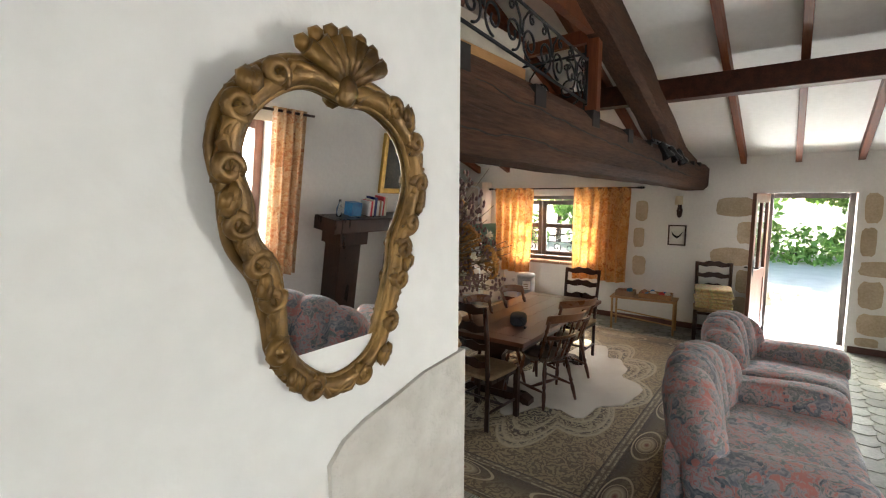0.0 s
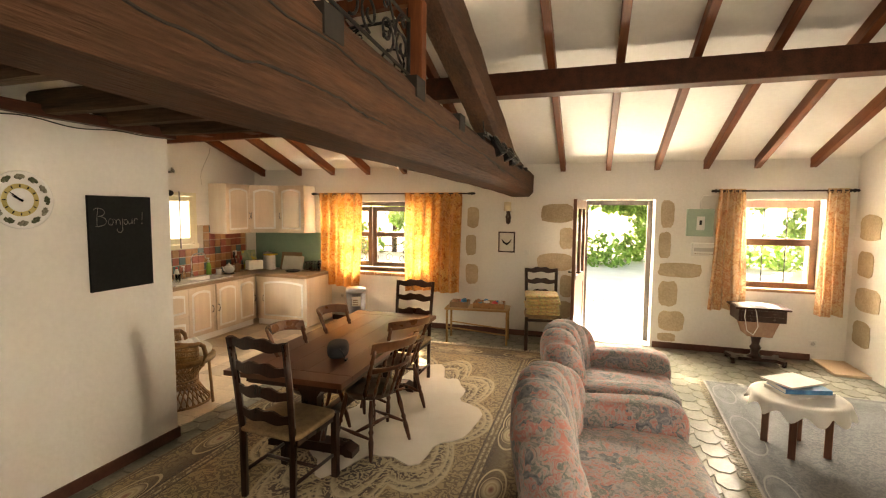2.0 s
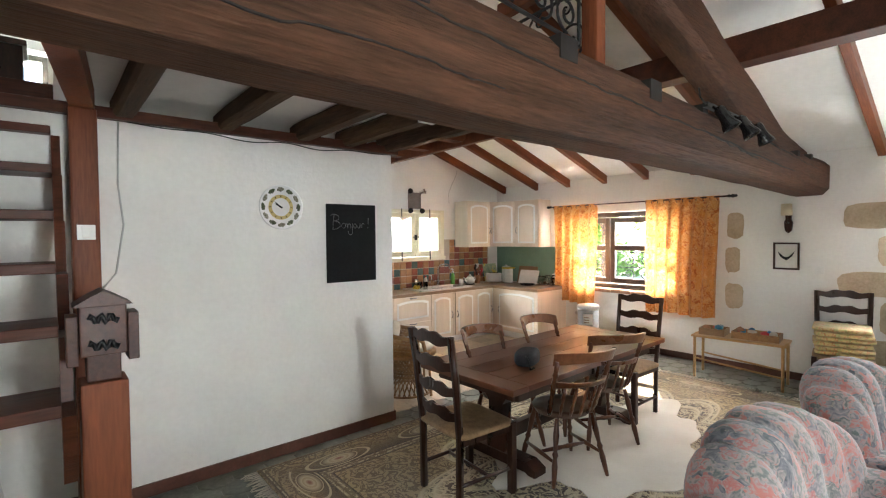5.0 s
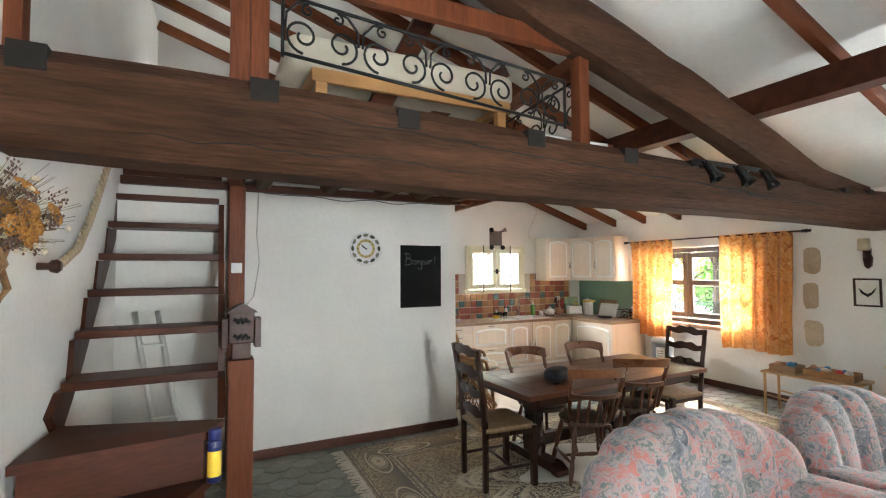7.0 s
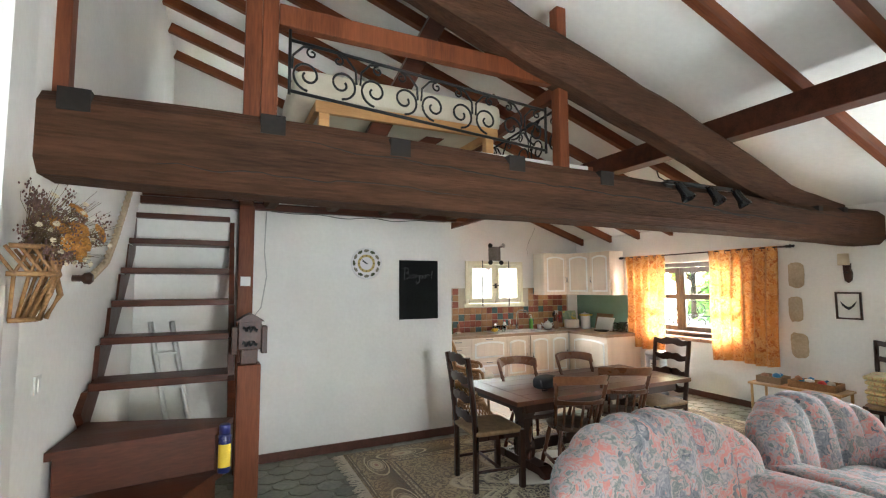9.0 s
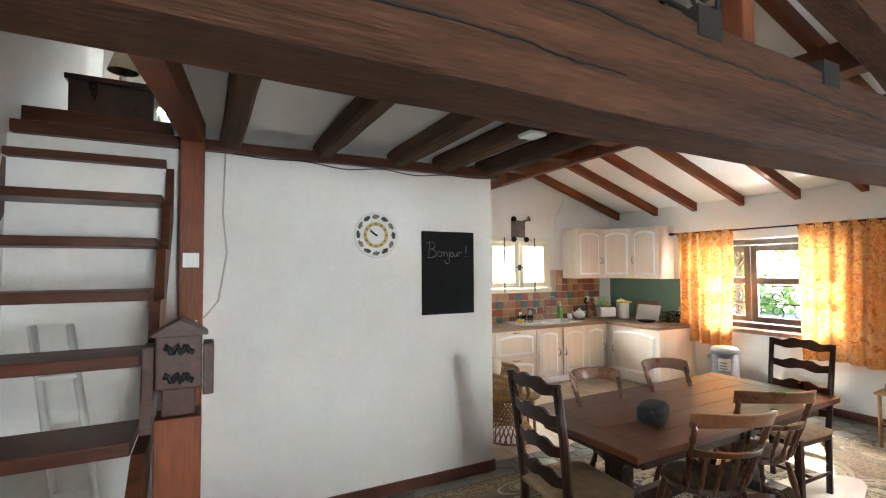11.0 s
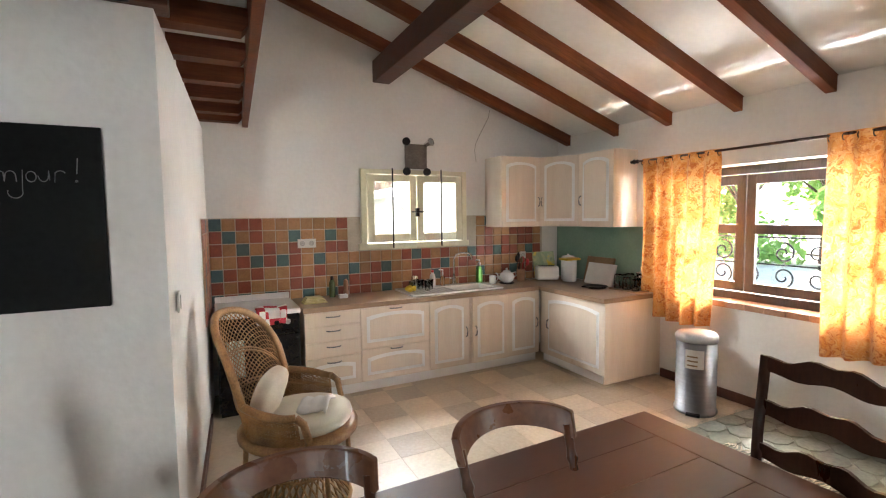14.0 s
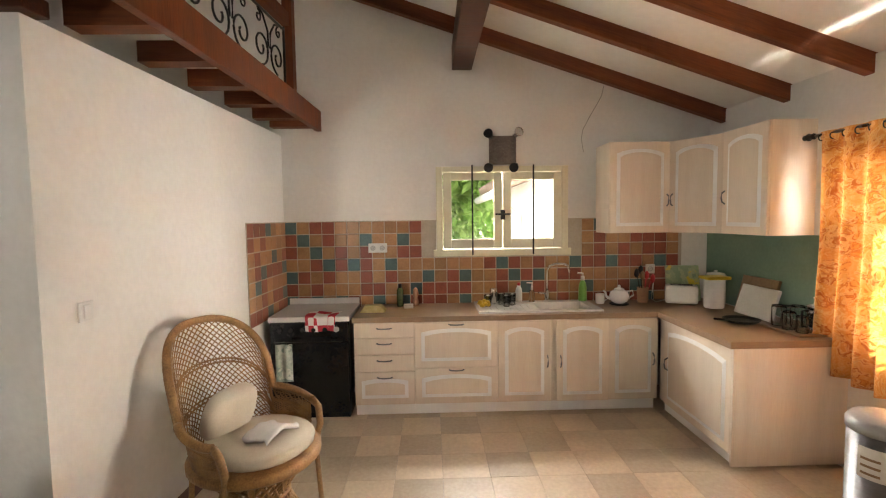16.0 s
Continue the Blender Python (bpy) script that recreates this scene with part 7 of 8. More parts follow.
# cracks as thin slivers on the face, their inner shade put into the colour
for (xa, za, xb, zb, wd) in ((1.2, 0.30, 3.3, 0.20, 0.007), (2.9, 0.22, 6.0, 0.11, 0.011), (3.9, 0.20, 5.0, 0.12, 0.006), (0.6, 0.12, 2.2, 0.10, 0.005), (5.3, 0.27, 6.9, 0.20, 0.006)):
    bm = bmesh.new()
    n = 60
    up_, lo_ = [], []
    for i in range(n + 1):
        f = i / n
        x, z = xa + (xb - xa) * f, za + (zb - za) * f + 0.022 * noise.noise(Vector((f * 9, xa, 0))) + 0.006 * noise.noise(Vector((f * 40, xa, 3)))
        k = 0.55 * wd * math.sin(math.pi * f) ** 0.6 * (0.6 + 0.8 * abs(noise.noise(Vector((f * 15, za, 2))))) + 0.0006
        up_.append((x, z + k))
        lo_.append((x, z - k))
    prism(bm, up_ + lo_[::-1], -0.1815, -0.12, "y")
    part("crack", bm, bpy.data.materials["hollow_shade"], tie)

sl = thing("spotlight_bar", pose(6.55, 2.50, 2.40), "black metal bar with three swivel spotlights on the beam", "spotlights")
bm = bmesh.new()
box(bm, -0.42, -0.03, 0.02, 0.36, 0.0, 0.05, 0.004)
tube(bm, [(-0.42, -0.02, 0.035), (-0.5, -0.02, 0.06), (-0.52, -0.02, 0.11)], 0.005, 6)
part("bar", bm, IRON, sl)
for x, rz in ((-0.34, 20), (0.02, 15), (0.34, 50)):
    bm = bmesh.new()
    tube(bm, [(x, -0.03, 0.03), (x, -0.06, 0.0)], 0.01, 6)
    lathe(bm, [(0.02, -0.06), (0.032, -0.04), (0.034, 0.03), (0.052, 0.08), (0.052, 0.095), (0.045, 0.09), (0.03, 0.05)], 16, m=pose(x + 0.01, -0.085, -0.03, 60, 0, rz) @ pose(0, 0, 0, 90, 0, 0))
    part("spotlight", bm, BLACKGLOSS, sl)
bm = bmesh.new()
box(bm, 4.93, 3.62, 2.385, 5.05, 3.74, 2.408, 0.008)
solid("smoke_alarm", bm, WHITEPLASTIC, "small white box screwed to a joist", "smoke alarm")

# ---- staircase ----
stc = thing("staircase", pose(2.36, 2.5, 0), "open dark red-brown wooden stair with winders and newel", "staircase")
O = Vector((2.36, 2.5))


def lx(p):
    return (p[0] - O.x, p[1] - O.y)


TREADS = [(3.42, 1.09), (3.67, 1.33), (3.94, 1.56), (4.22, 1.80), (4.50, 2.05), (4.78, 2.30)]
for y, z in TREADS:
    bm = bmesh.new()
    box(bm, 0.04, y - 2.5, z - 0.045, 0.78, y - 2.5 + 0.27, z, 0.005)
    part("tread", bm, STAIRWOOD, stc)
for x0, x1 in ((0.0, 0.04), (0.78, 0.82)):
    bm = bmesh.new()
    pts = []
    for y, z in TREADS:
        pts += [(y - 2.5 + 0.0, z - 0.05), (y - 2.5 + 0.20, z - 0.05)]
    low = [(p[0] + 0.14, p[1] - 0.24) for p in pts[::-1]]
    prism(bm, [(0.80, 0.95)] + [(p[0] + 0.02, p[1] + 0.0) for p in pts] + [(2.62, 2.50), (2.66, 2.2)] + low[1:-1:2] + [(0.95, 0.80)], x0, x1, "x")
    part("stringer", bm, STAIRWOOD, stc)
bm = bmesh.new()
box(bm, 0.04, 2.55, 2.50, 0.80, 2.66, 2.60, 0.005)
part("landing_nosing", bm, STAIRWOOD, stc)
NEWEL = (3.17, 3.14)
W = [[NEWEL, (2.40, 3.40), (2.36, 2.86), (3.10, 2.96)], [(3.12, 2.96), (2.36, 2.88), (2.34, 2.30), (2.62, 2.10)], [(3.16, 2.94), (2.66, 2.14), (3.02, 2.06)], [(3.2, 2.94), (3.04, 2.08), (3.32, 2.30)]]
WZ = (0.88, 0.655, 0.44, 0.22)
for poly, z in zip(W, WZ):
    bm = bmesh.new()
    prism(bm, [lx(p) for p in poly], z - 0.04, z)
    part("winder", bm, STAIRWOOD, stc)
    c = Vector((sum(p[0] for p in poly) / len(poly), sum(p[1] for p in poly) / len(poly)))
    bm = bmesh.new()
    prism(bm, [lx((c.x + (p[0] - c.x) * 0.93, c.y + (p[1] - c.y) * 0.93)) for p in poly], z - 0.26 if z > 0.3 else 0.0, z - 0.0405)
    part("riser", bm, STAIRWOOD, stc)
bm = bmesh.new()
box(bm, 0.835, 1.015, 0, 0.985, 1.165, 1.12, 0.008)
part("newel_post", bm, REDWOOD, stc)
bm = bmesh.new()
box(bm, 0.855, 2.15, 0, 0.985, 2.34, 2.40, 0.012)
part("back_post", bm, REDWOOD, stc)
LANTERNWOOD = surface("carved_dark_wood", (0.022, 0.008, 0.005), (0.085, 0.027, 0.013), 0.45, 5.0, 50, 0.4, spec=0.35)
ln = thing("carved_lantern", pose(3.27, 3.59, 1.122) @ Matrix.Diagonal((0.98, 0.98, 1.0, 1)), "carved dark wooden lantern with open side wings on the newel", "lantern")
bm = bmesh.new()
box(bm, -0.055, -0.055, 0, 0.055, 0.055, 0.10, 0.006)
box(bm, -0.075, -0.075, 0.10, 0.075, 0.075, 0.29, 0.006)
part("body", bm, LANTERNWOOD, ln)
bm = bmesh.new()
prism(bm, [(-0.095, 0.29), (0.095, 0.29), (0.04, 0.325), (0.0, 0.345), (-0.04, 0.325)], -0.09, 0.09, "y")
part("roof", bm, LANTERNWOOD, ln)
for s in (-1, 1):
    bm = bmesh.new()
    box(bm, s * 0.078, -0.07, 0.07, s * 0.115, 0.05, 0.255, 0.004)
    part("wing", bm, LANTERNWOOD, ln)
for zc in (0.14, 0.24):
    bm = bmesh.new()
    tube(bm, [(-0.045 + 0.09 * i / 14, -0.077, zc + 0.018 * math.sin(i * 1.35)) for i in range(15)], 0.008, 6)
    part("carving", bm, IRON, ln)
bm = bmesh.new()
tube(bm, [(3.46, YP - 0.008, 2.38), (3.45, YP - 0.008, 2.0), (3.475, YP - 0.008, 1.75), (3.43, YP - 0.008, 1.45), (3.36, YP - 0.03, 1.36), (3.31, 4.64, 1.35)], 0.006, 6)
solid("cable", bm, GREYPLASTIC, "thin grey cable hanging down the partition", "cable")
bm = bmesh.new()
tube(bm, [(3.50 + 1.9 * i / 30, YP - 0.047 + 0.002 * math.sin(i), 2.378 - 0.035 * math.sin(math.pi * i / 30) * (0.6 + 0.4 * math.sin(i * 0.7))) for i in range(31)], 0.004, 5)
solid("cable", bm, IRON, "thin dark cable slung along the top of the partition", "cable")
switch(pose(3.28, 4.648, 1.70), "white light switch on the stair post")
can = thing("spray_can", pose(3.125, 2.90, 0.657), "blue and yellow aerosol spray can on the stair", "spray can")
bm = bmesh.new()
lathe(bm, [(0.031, 0), (0.033, 0.004), (0.033, 0.19), (0.028, 0.20)], 18)
part("body", bm, NAVY, can)
bm = bmesh.new()
lathe(bm, [(0.029, 0.2), (0.029, 0.245), (0.024, 0.252)], 16)
part("cap", bm, NAVY, can)
bm = bmesh.new()
sheet(bm, lambda u, v: (0.0335 * math.sin(-1.2 + 2.4 * u), -0.0335 * math.cos(-1.2 + 2.4 * u), 0.03 + 0.12 * v), 10, 2)
part("label", bm, YELLOW, can)
ls = thing("folded_stepladder", pose(2.62, 4.62, 0), "white folded ladder leaning behind the stair", "ladder")
for dx_ in (0.0, 0.16):
    bm = bmesh.new()
    tube(bm, [(0.2 + dx_, -0.25, 0), (-0.08 + dx_, 0.18, 1.35)], 0.022, 4)
    part("rail", bm, WHITEPLASTIC, ls)
for k in range(4):
    f = 0.2 + 0.2 * k
    bm = bmesh.new()
    box(bm, 0.2 - 0.28 * f, -0.28 + 0.43 * f, 1.35 * f, 0.36 - 0.28 * f, -0.22 + 0.43 * f, 1.35 * f + 0.02, 0.003)
    part("rung", bm, WHITEPLASTIC, ls)
rp = thing("rope_handrail", pose(0, 0, 0), "thick twisted rope handrail on dark wooden knobs", "rope")
bm = bmesh.new()
base = [Vector((2.44, 3.18, 1.71)), Vector((2.45, 3.45, 1.80)), Vector((2.44, 3.75, 1.98)), Vector((2.44, 4.0, 2.2)), Vector((2.45, 4.25, 2.48)), Vector((2.45, 4.5, 2.75))]
fine = []
for i in range(len(base) - 1):
    for k in range(14):
        fine.append(base[i].lerp(base[i + 1], k / 14))
for ph in (0, 2.09, 4.19):
    tube(bm, [p + Vector((0.011 * math.cos(i * 0.9 + ph), 0.0, 0.011 * math.sin(i * 0.9 + ph))) for i, p in enumerate(fine)], 0.012, 6)
part("rope", bm, ROPE, rp)
bm = bmesh.new()
lathe(bm, [(0.018, 0), (0.018, 0.05), (0.03, 0.06), (0.034, 0.085), (0.02, 0.1)], 14, m=pose(2.352, 3.16, 1.70, 0, 90, 0))
part("knob", bm, DARKWOOD, rp)
switch(pose(2.353, 2.72, 1.22, 0, 0, 91), "white light switch at the foot of the stair")

# ---- on the partition ----
cl = thing("plate_clock", pose(4.46, YP - 0.001, 1.89), "china plate wall clock with ivy wreath border", "clock")
bm = bmesh.new()
lathe(bm, [(0.10, 0), (0.12, 0.008), (0.165, 0.024), (0.168, 0.028), (0.16, 0.03), (0.115, 0.016), (0.0, 0.014)], 44, m=pose(0, 0, 0, 90, 0, 0))
part("plate", bm, ENAMEL, cl)
bm = bmesh.new()
N_ = 44
for k in range(N_):
    a0, a1 = 2 * math.pi * k / N_, 2 * math.pi * (k + 1) / N_
    bm.faces.new([bm.verts.new((r * math.cos(a), -0.0178, r * math.sin(a))) for r, a in ((0.068, a0), (0.094, a0), (0.094, a1), (0.068, a1))])
bmesh.ops.remove_doubles(bm, verts=bm.verts, dist=1e-5)
part("chapter_ring", bm, surface("ochre_ring", (0.42, 0.33, 0.10), (0.55, 0.45, 0.18), 0.3, 10, 60, 0), cl)
IVY = [surface("ivy_green", (0.05, 0.065, 0.035), (0.13, 0.15, 0.09), 0.25, 20, 90, 0), surface("ivy_grey", (0.16, 0.16, 0.12), (0.32, 0.31, 0.24), 0.25, 20, 90, 0)]
for k in range(12):
    a = 2 * math.pi * k / 12
    bm = bmesh.new()
    for j in range(5):
        b_ = a + (j - 2) * 0.06
        rr_ = 0.138 + 0.010 * math.sin(j * 2.5)
        blob(bm, (rr_ * math.cos(b_), -0.0245, rr_ * math.sin(b_)), (0.014, 0.003, 0.013), 1, 0.6)
    part("ivy_leaf", bm, IVY[k % 2], cl)
    bm = bmesh.new()
    box(bm, -0.003, -0.019, 0.073, 0.003, -0.0174, 0.089)
    bm.transform(Matrix.Rotation(a, 4, "Y"))
    part("hour_mark", bm, BLACKGLOSS, cl)
for ang_, ln_, w_ in ((-60, 0.055, 0.007), (-50, 0.075, 0.005)):
    bm = bmesh.new()
    prism(bm, [(-w_, -0.012), (w_, -0.012), (w_ * 0.6, ln_ * 0.7), (0, ln_), (-w_ * 0.6, ln_ * 0.7)], -0.022, -0.020, "y")
    bm.transform(Matrix.Rotation(radians(ang_), 4, "Y"))
    part("clock_hand", bm, BLACKGLOSS, cl)
bb = thing("blackboard", pose(5.06, YP - 0.001, 1.61), "unframed black chalkboard with a chalk greeting", "blackboard")
bm = bmesh.new()
box(bm, -0.228, -0.02, -0.322, 0.228, 0, 0.322, 0.003)
part("board", bm, SLATE, bb)
# the greeting, drawn in chalk letter by letter
def arc(cx, cz, rx, rz, a0, a1, n=10):
    return [(cx + rx * math.cos(radians(a0 + (a1 - a0) * i / n)), cz + rz * math.sin(radians(a0 + (a1 - a0) * i / n))) for i in range(n + 1)]


STROKES = [[(0.03, 0.11), (0.022, 0.05), (0.02, -0.01)], [(0.0, 0.10)] + arc(0.03, 0.085, 0.045, 0.028, 110, -90) + arc(0.03, 0.025, 0.055, 0.034, 90, -110),
           arc(0.115, 0.02, 0.018, 0.022, 90, 450), [(0.135, 0.04), (0.15, 0.03), (0.152, 0.0)] + arc(0.168, 0.018, 0.014, 0.018, 180, 0) + [(0.183, 0.0)],
           [(0.20, 0.04), (0.197, -0.03)] + arc(0.178, -0.035, 0.02, 0.02, 0, -200), arc(0.222, 0.018, 0.014, 0.018, 90, 450),
           arc(0.255, 0.022, 0.014, 0.02, 180, 360) + [(0.27, 0.04), (0.272, 0.005)], [(0.285, 0.0), (0.288, 0.035)] + arc(0.302, 0.028, 0.014, 0.012, 180, 20),
           [(0.352, 0.085), (0.348, 0.03)], arc(0.346, 0.005, 0.003, 0.003, 0, 360)]
for st in STROKES:
    bm = bmesh.new()
    tube(bm, [(-0.195 + p[0], -0.0205, 0.125 + p[1]) for p in st], 0.0017, 4)
    part("chalk_stroke", bm, CHALK, bb)

# ---- gilt mirror on the wall ----
mr = thing("gilt_mirror", pose(2.175, 1.918, 1.90, 5, 0, 0), "carved gilt rococo wall mirror", "mirror")


# half-round lobes above and below a narrow waist, as (angle in degrees, reach)
LOBES = ((0, 0.112), (22, 0.136), (45, 0.150), (70, 0.150), (88, 0.143), (108, 0.160), (124, 0.163), (140, 0.158), (154, 0.142), (166, 0.118), (186, 0.108), (208, 0.094), (228, 0.112), (243, 0.152), (258, 0.182), (272, 0.200), (292, 0.186), (310, 0.140), (330, 0.116), (345, 0.104))


def outline(t, grow=0.0):
    """The waisted outline of the glass."""
    a = math.degrees(t) % 360
    n = len(LOBES)
    i = max(k for k in range(n) if LOBES[k][0] <= a)
    p0, p1, p2, p3 = LOBES[i - 1][1], LOBES[i][1], LOBES[(i + 1) % n][1], LOBES[(i + 2) % n][1]
    span = (LOBES[(i + 1) % n][0] - LOBES[i][0]) % 360
    f = (a - LOBES[i][0]) / span
    r = 0.5 * (2 * p1 + (p2 - p0) * f + (2 * p0 - 5 * p1 + 4 * p2 - p3) * f * f + (3 * p1 - p0 - 3 * p2 + p3) * f ** 3)
    return Vector(((r + grow) * math.cos(t), 0, (r + grow) * math.sin(t)))


bm = bmesh.new()
ring = [outline(2 * math.pi * i / 72, 0.004) for i in range(72)]
prism(bm, [(p.x, p.z) for p in ring], -0.012, -0.008, "y")
part("glass", bm, MIRROR, mr)
bm = bmesh.new()
prism(bm, [(p.x, p.z) for p in [outline(2 * math.pi * i / 72, 0.018) for i in range(72)]], -0.006, 0.0, "y")
part("backboard", bm, DARKWOOD, mr)
bm = bmesh.new()
tube(bm, [outline(2 * math.pi * i / 120, 0.013) + Vector((0, -0.014, 0)) for i in range(120)], 0.0135, 10, True)
tube(bm, [outline(2 * math.pi * i / 120, 0.001) + Vector((0, -0.016, 0)) for i in range(120)], 0.0045, 6, True)
tube(bm, [outline(2 * math.pi * i / 120, 0.029) + Vector((0, -0.010, 0)) for i in range(120)], 0.006, 6, True)
part("frame", bm, GILT, mr)
Ux, Uz = Vector((1, 0, 0)), Vector((0, 0, 1))
for k, t in enumerate((0.35, 0.7, 1.05, 2.1, 2.4, 2.75, 3.1, 3.5, 3.85, 4.2, 4.55, 4.95, 5.3, 5.65, 5.95, 6.25)):
    p = outline(t, 0.028)
    bm = bmesh.new()
    f = 1 if k % 2 else -1
    pts = scroll_pts(outline(t, 0.019) + Vector((0, -0.022, 0)), 0.015, 1.3, t + math.pi, Ux, Uz, f, 26)
    pts = [outline(t - 0.42 * f + 0.042 * f * j, 0.006 + 0.0026 * j) + Vector((0, -0.022, 0)) for j in range(8)] + pts
    tube(bm, pts, 0.005, 8, r2=0.0085)
    q = outline(t + 0.16 * f, 0.024)
    for j in range(4):
        blob(bm, outline(t + (0.05 + 0.05 * j) * f, 0.024) + Vector((0, -0.014, 0)), (0.011 - 0.0015 * j, 0.008, 0.012 - 0.0015 * j), 1, 0.5)
    for j in range(2):
        blob(bm, q + Vector((0.008 * j * math.cos(t + j), -0.026, 0.008 * j * math.sin(t + j))), (0.010, 0.007, 0.014), 1, 0.4)
    part("carved_scroll", bm, GILT, mr)
bm = bmesh.new()
for k in range(-3, 4):
    a = math.pi / 2 - k * 0.30
    d = Vector((math.cos(a), 0, math.sin(a)))
    o = Vector((0.0, -0.018, 0.158))
    tube(bm, [o, o + d * 0.03 + Vector((0, -0.008, 0)), o + d * 0.055 + Vector((k * 0.004, -0.004, 0))], 0.006, 8, r2=0.011)
    blob(bm, o + d * 0.06 + Vector((k * 0.004, -0.002, 0)), (0.011, 0.008, 0.011), 1, 0.3)
blob(bm, (0.0, -0.024, 0.155), (0.016, 0.010, 0.018), 2, 0.3)
part("shell_crest", bm, GILT, mr)

# ---- dried flowers in a wall basket ----
fl = thing("wall_basket", pose(2.44, 2.06, 1.745), "wicker wall basket full of dried flowers", "flower basket")
bm = bmesh.new()
for k in range(9):
    a = -1.4 + 2.8 * k / 8
    tube(bm, [(0.02 + 0.05 * math.cos(a), 0.05 * math.sin(a), -0.20), (0.03 + 0.11 * math.cos(a), 0.10 * math.sin(a), -0.05), (0.02 + 0.10 * math.cos(a + 0.5), 0.10 * math.sin(a + 0.5), 0.04)], 0.006, 6)
    tube(bm, [(0.02 + 0.05 * math.cos(a), 0.05 * math.sin(a), -0.20), (0.03 + 0.11 * math.cos(a), 0.10 * math.sin(a), -0.05), (0.02 + 0.10 * math.cos(a - 0.5), 0.10 * math.sin(a - 0.5), 0.04)], 0.006, 6)
for r, z in ((0.10, 0.04), (0.11, -0.05), (0.06, -0.20)):
    tube(bm, [(0.025 + r * math.cos(t), r * math.sin(t), z) for t in [-1.5 + 3.0 * i / 20 for i in range(21)]], 0.009, 6)
for s in (-1, 1):
    tube(bm, [(0.10, s * 0.03, -0.20), (0.13, s * 0.06, -0.12), (0.13, -s * 0.05, 0.0), (0.11, 0, 0.05), (0.13, s * 0.05, 0.0), (0.13, -s * 0.06, -0.12)], 0.010, 6)
part("basket", bm, WICKER, fl)
rnd = random.Random(21)
heads = {0: bmesh.new(), 1: bmesh.new(), 2: bmesh.new()}
stems = bmesh.new()
for i in range(104):
    k = 0 if i < 9 else rnd.choice((1, 1, 2, 2))
    a, el = rnd.uniform(-1.5, 1.5), rnd.uniform(-0.2, 1.4)
    ln_ = rnd.uniform(0.07, 0.12) if k == 0 else rnd.uniform(0.06, 0.19)
    if k == 0:
        a, el, ln_ = rnd.uniform(-0.9, 0.5), 0.02 + 0.12 * i, rnd.uniform(0.10, 0.17)
    if i > 101:
        ln_, el = rnd.uniform(0.18, 0.23), rnd.uniform(0.2, 1.1)
    d = Vector((math.cos(a) * math.cos(el), math.sin(a) * math.cos(el), math.sin(el)))
    p0 = Vector((0.04, 0.0, 0.02))
    p1 = p0 + Vector((d.x * 1.4, d.y * 0.8, d.z * 1.3)) * ln_
    p1.x = max(p1.x, 0.02)
    tube(stems, [p0, p0.lerp(p1, 0.5) + Vector((0, 0, 0.02)), p1], 0.0011, 3)
    for j in range(3):
        e = p1 + Vector((rnd.gauss(0.02, 0.02), rnd.gauss(0, 0.025), rnd.gauss(0.01, 0.02)))
        tube(stems, [p0.lerp(p1, 0.6), p0.lerp(e, 0.85), e], 0.0008, 3)
    q = d.to_track_quat("Z", "Y").to_matrix().to_3x3()
    if k == 0:
        wide = rnd.uniform(0.034, 0.048)
        for j in range(230):
            r_, t_ = wide * math.sqrt(rnd.random()), rnd.uniform(0, 6.28)
            blob(heads[0], p1 + q @ Vector((r_ * math.cos(t_), 0.8 * r_ * math.sin(t_), 0.010 - 6 * r_ * r_ + rnd.uniform(-0.003, 0.003))), (0.0036, 0.0036, 0.0034), 1, 0.6)
        for j in range(9):
            e = p1 + q @ Vector((0.8 * wide * math.cos(j * 0.7), 0.7 * wide * math.sin(j * 0.7), 0))
            tube(stems, [p1 - d * 0.03, e], 0.0010, 3)
    elif k == 1:
        m4 = Matrix.Translation(p1) @ q.to_4x4()
        for ring_ in range(2):
            for j in range(9):
                b = bmesh.new()
                bmesh.ops.create_icosphere(b, subdivisions=1, radius=1)
                bmesh.ops.scale(b, vec=(0.0028, 0.0062, 0.0010), verts=b.verts)
                merge(heads[1], b, m4 @ Matrix.Rotation(j * 0.698 + ring_ * 0.28, 4, "Z") @ Matrix.Rotation(0.35 + 0.6 * ring_, 4, "X") @ Matrix.Translation((0, 0.0065, 0)))
        blob(heads[1], p1, (0.0045, 0.0045, 0.004), 1)
    else:
        for j in range(20):
            blob(heads[2], p1 + Vector((rnd.gauss(0, 0.011), rnd.gauss(0, 0.011), rnd.gauss(0, 0.014))), (0.0032, 0.0032, 0.0048), 1, 0.4)
tagged(part("stem_bundle", stems, DRIED[3], fl), kind="stuff")
for k, nm in ((0, "yarrow_cluster"), (1, "everlasting_cluster"), (2, "mauve_spray")):
    tagged(part(nm, heads[k], DRIED[k], fl), ("flat ochre yarrow heads", "papery cream flower heads", "dusty mauve sprays")[k], kind="stuff")
vs = copy_thing(fl, pose(2.80, -0.16, 1.06, 0, 0, 90))
tagged(vs, "basket of dried flowers on a turned stand", "flower basket")
bm = bmesh.new()
lathe(bm, [(0.07, 0), (0.06, 0.012), (0.025, 0.02), (0.03, 0.035)], 16, at=(2.80, -0.12, 0.831))
solid("turned_stand", bm, DARKWOOD, "small turned wooden stand on the chest", "stand")

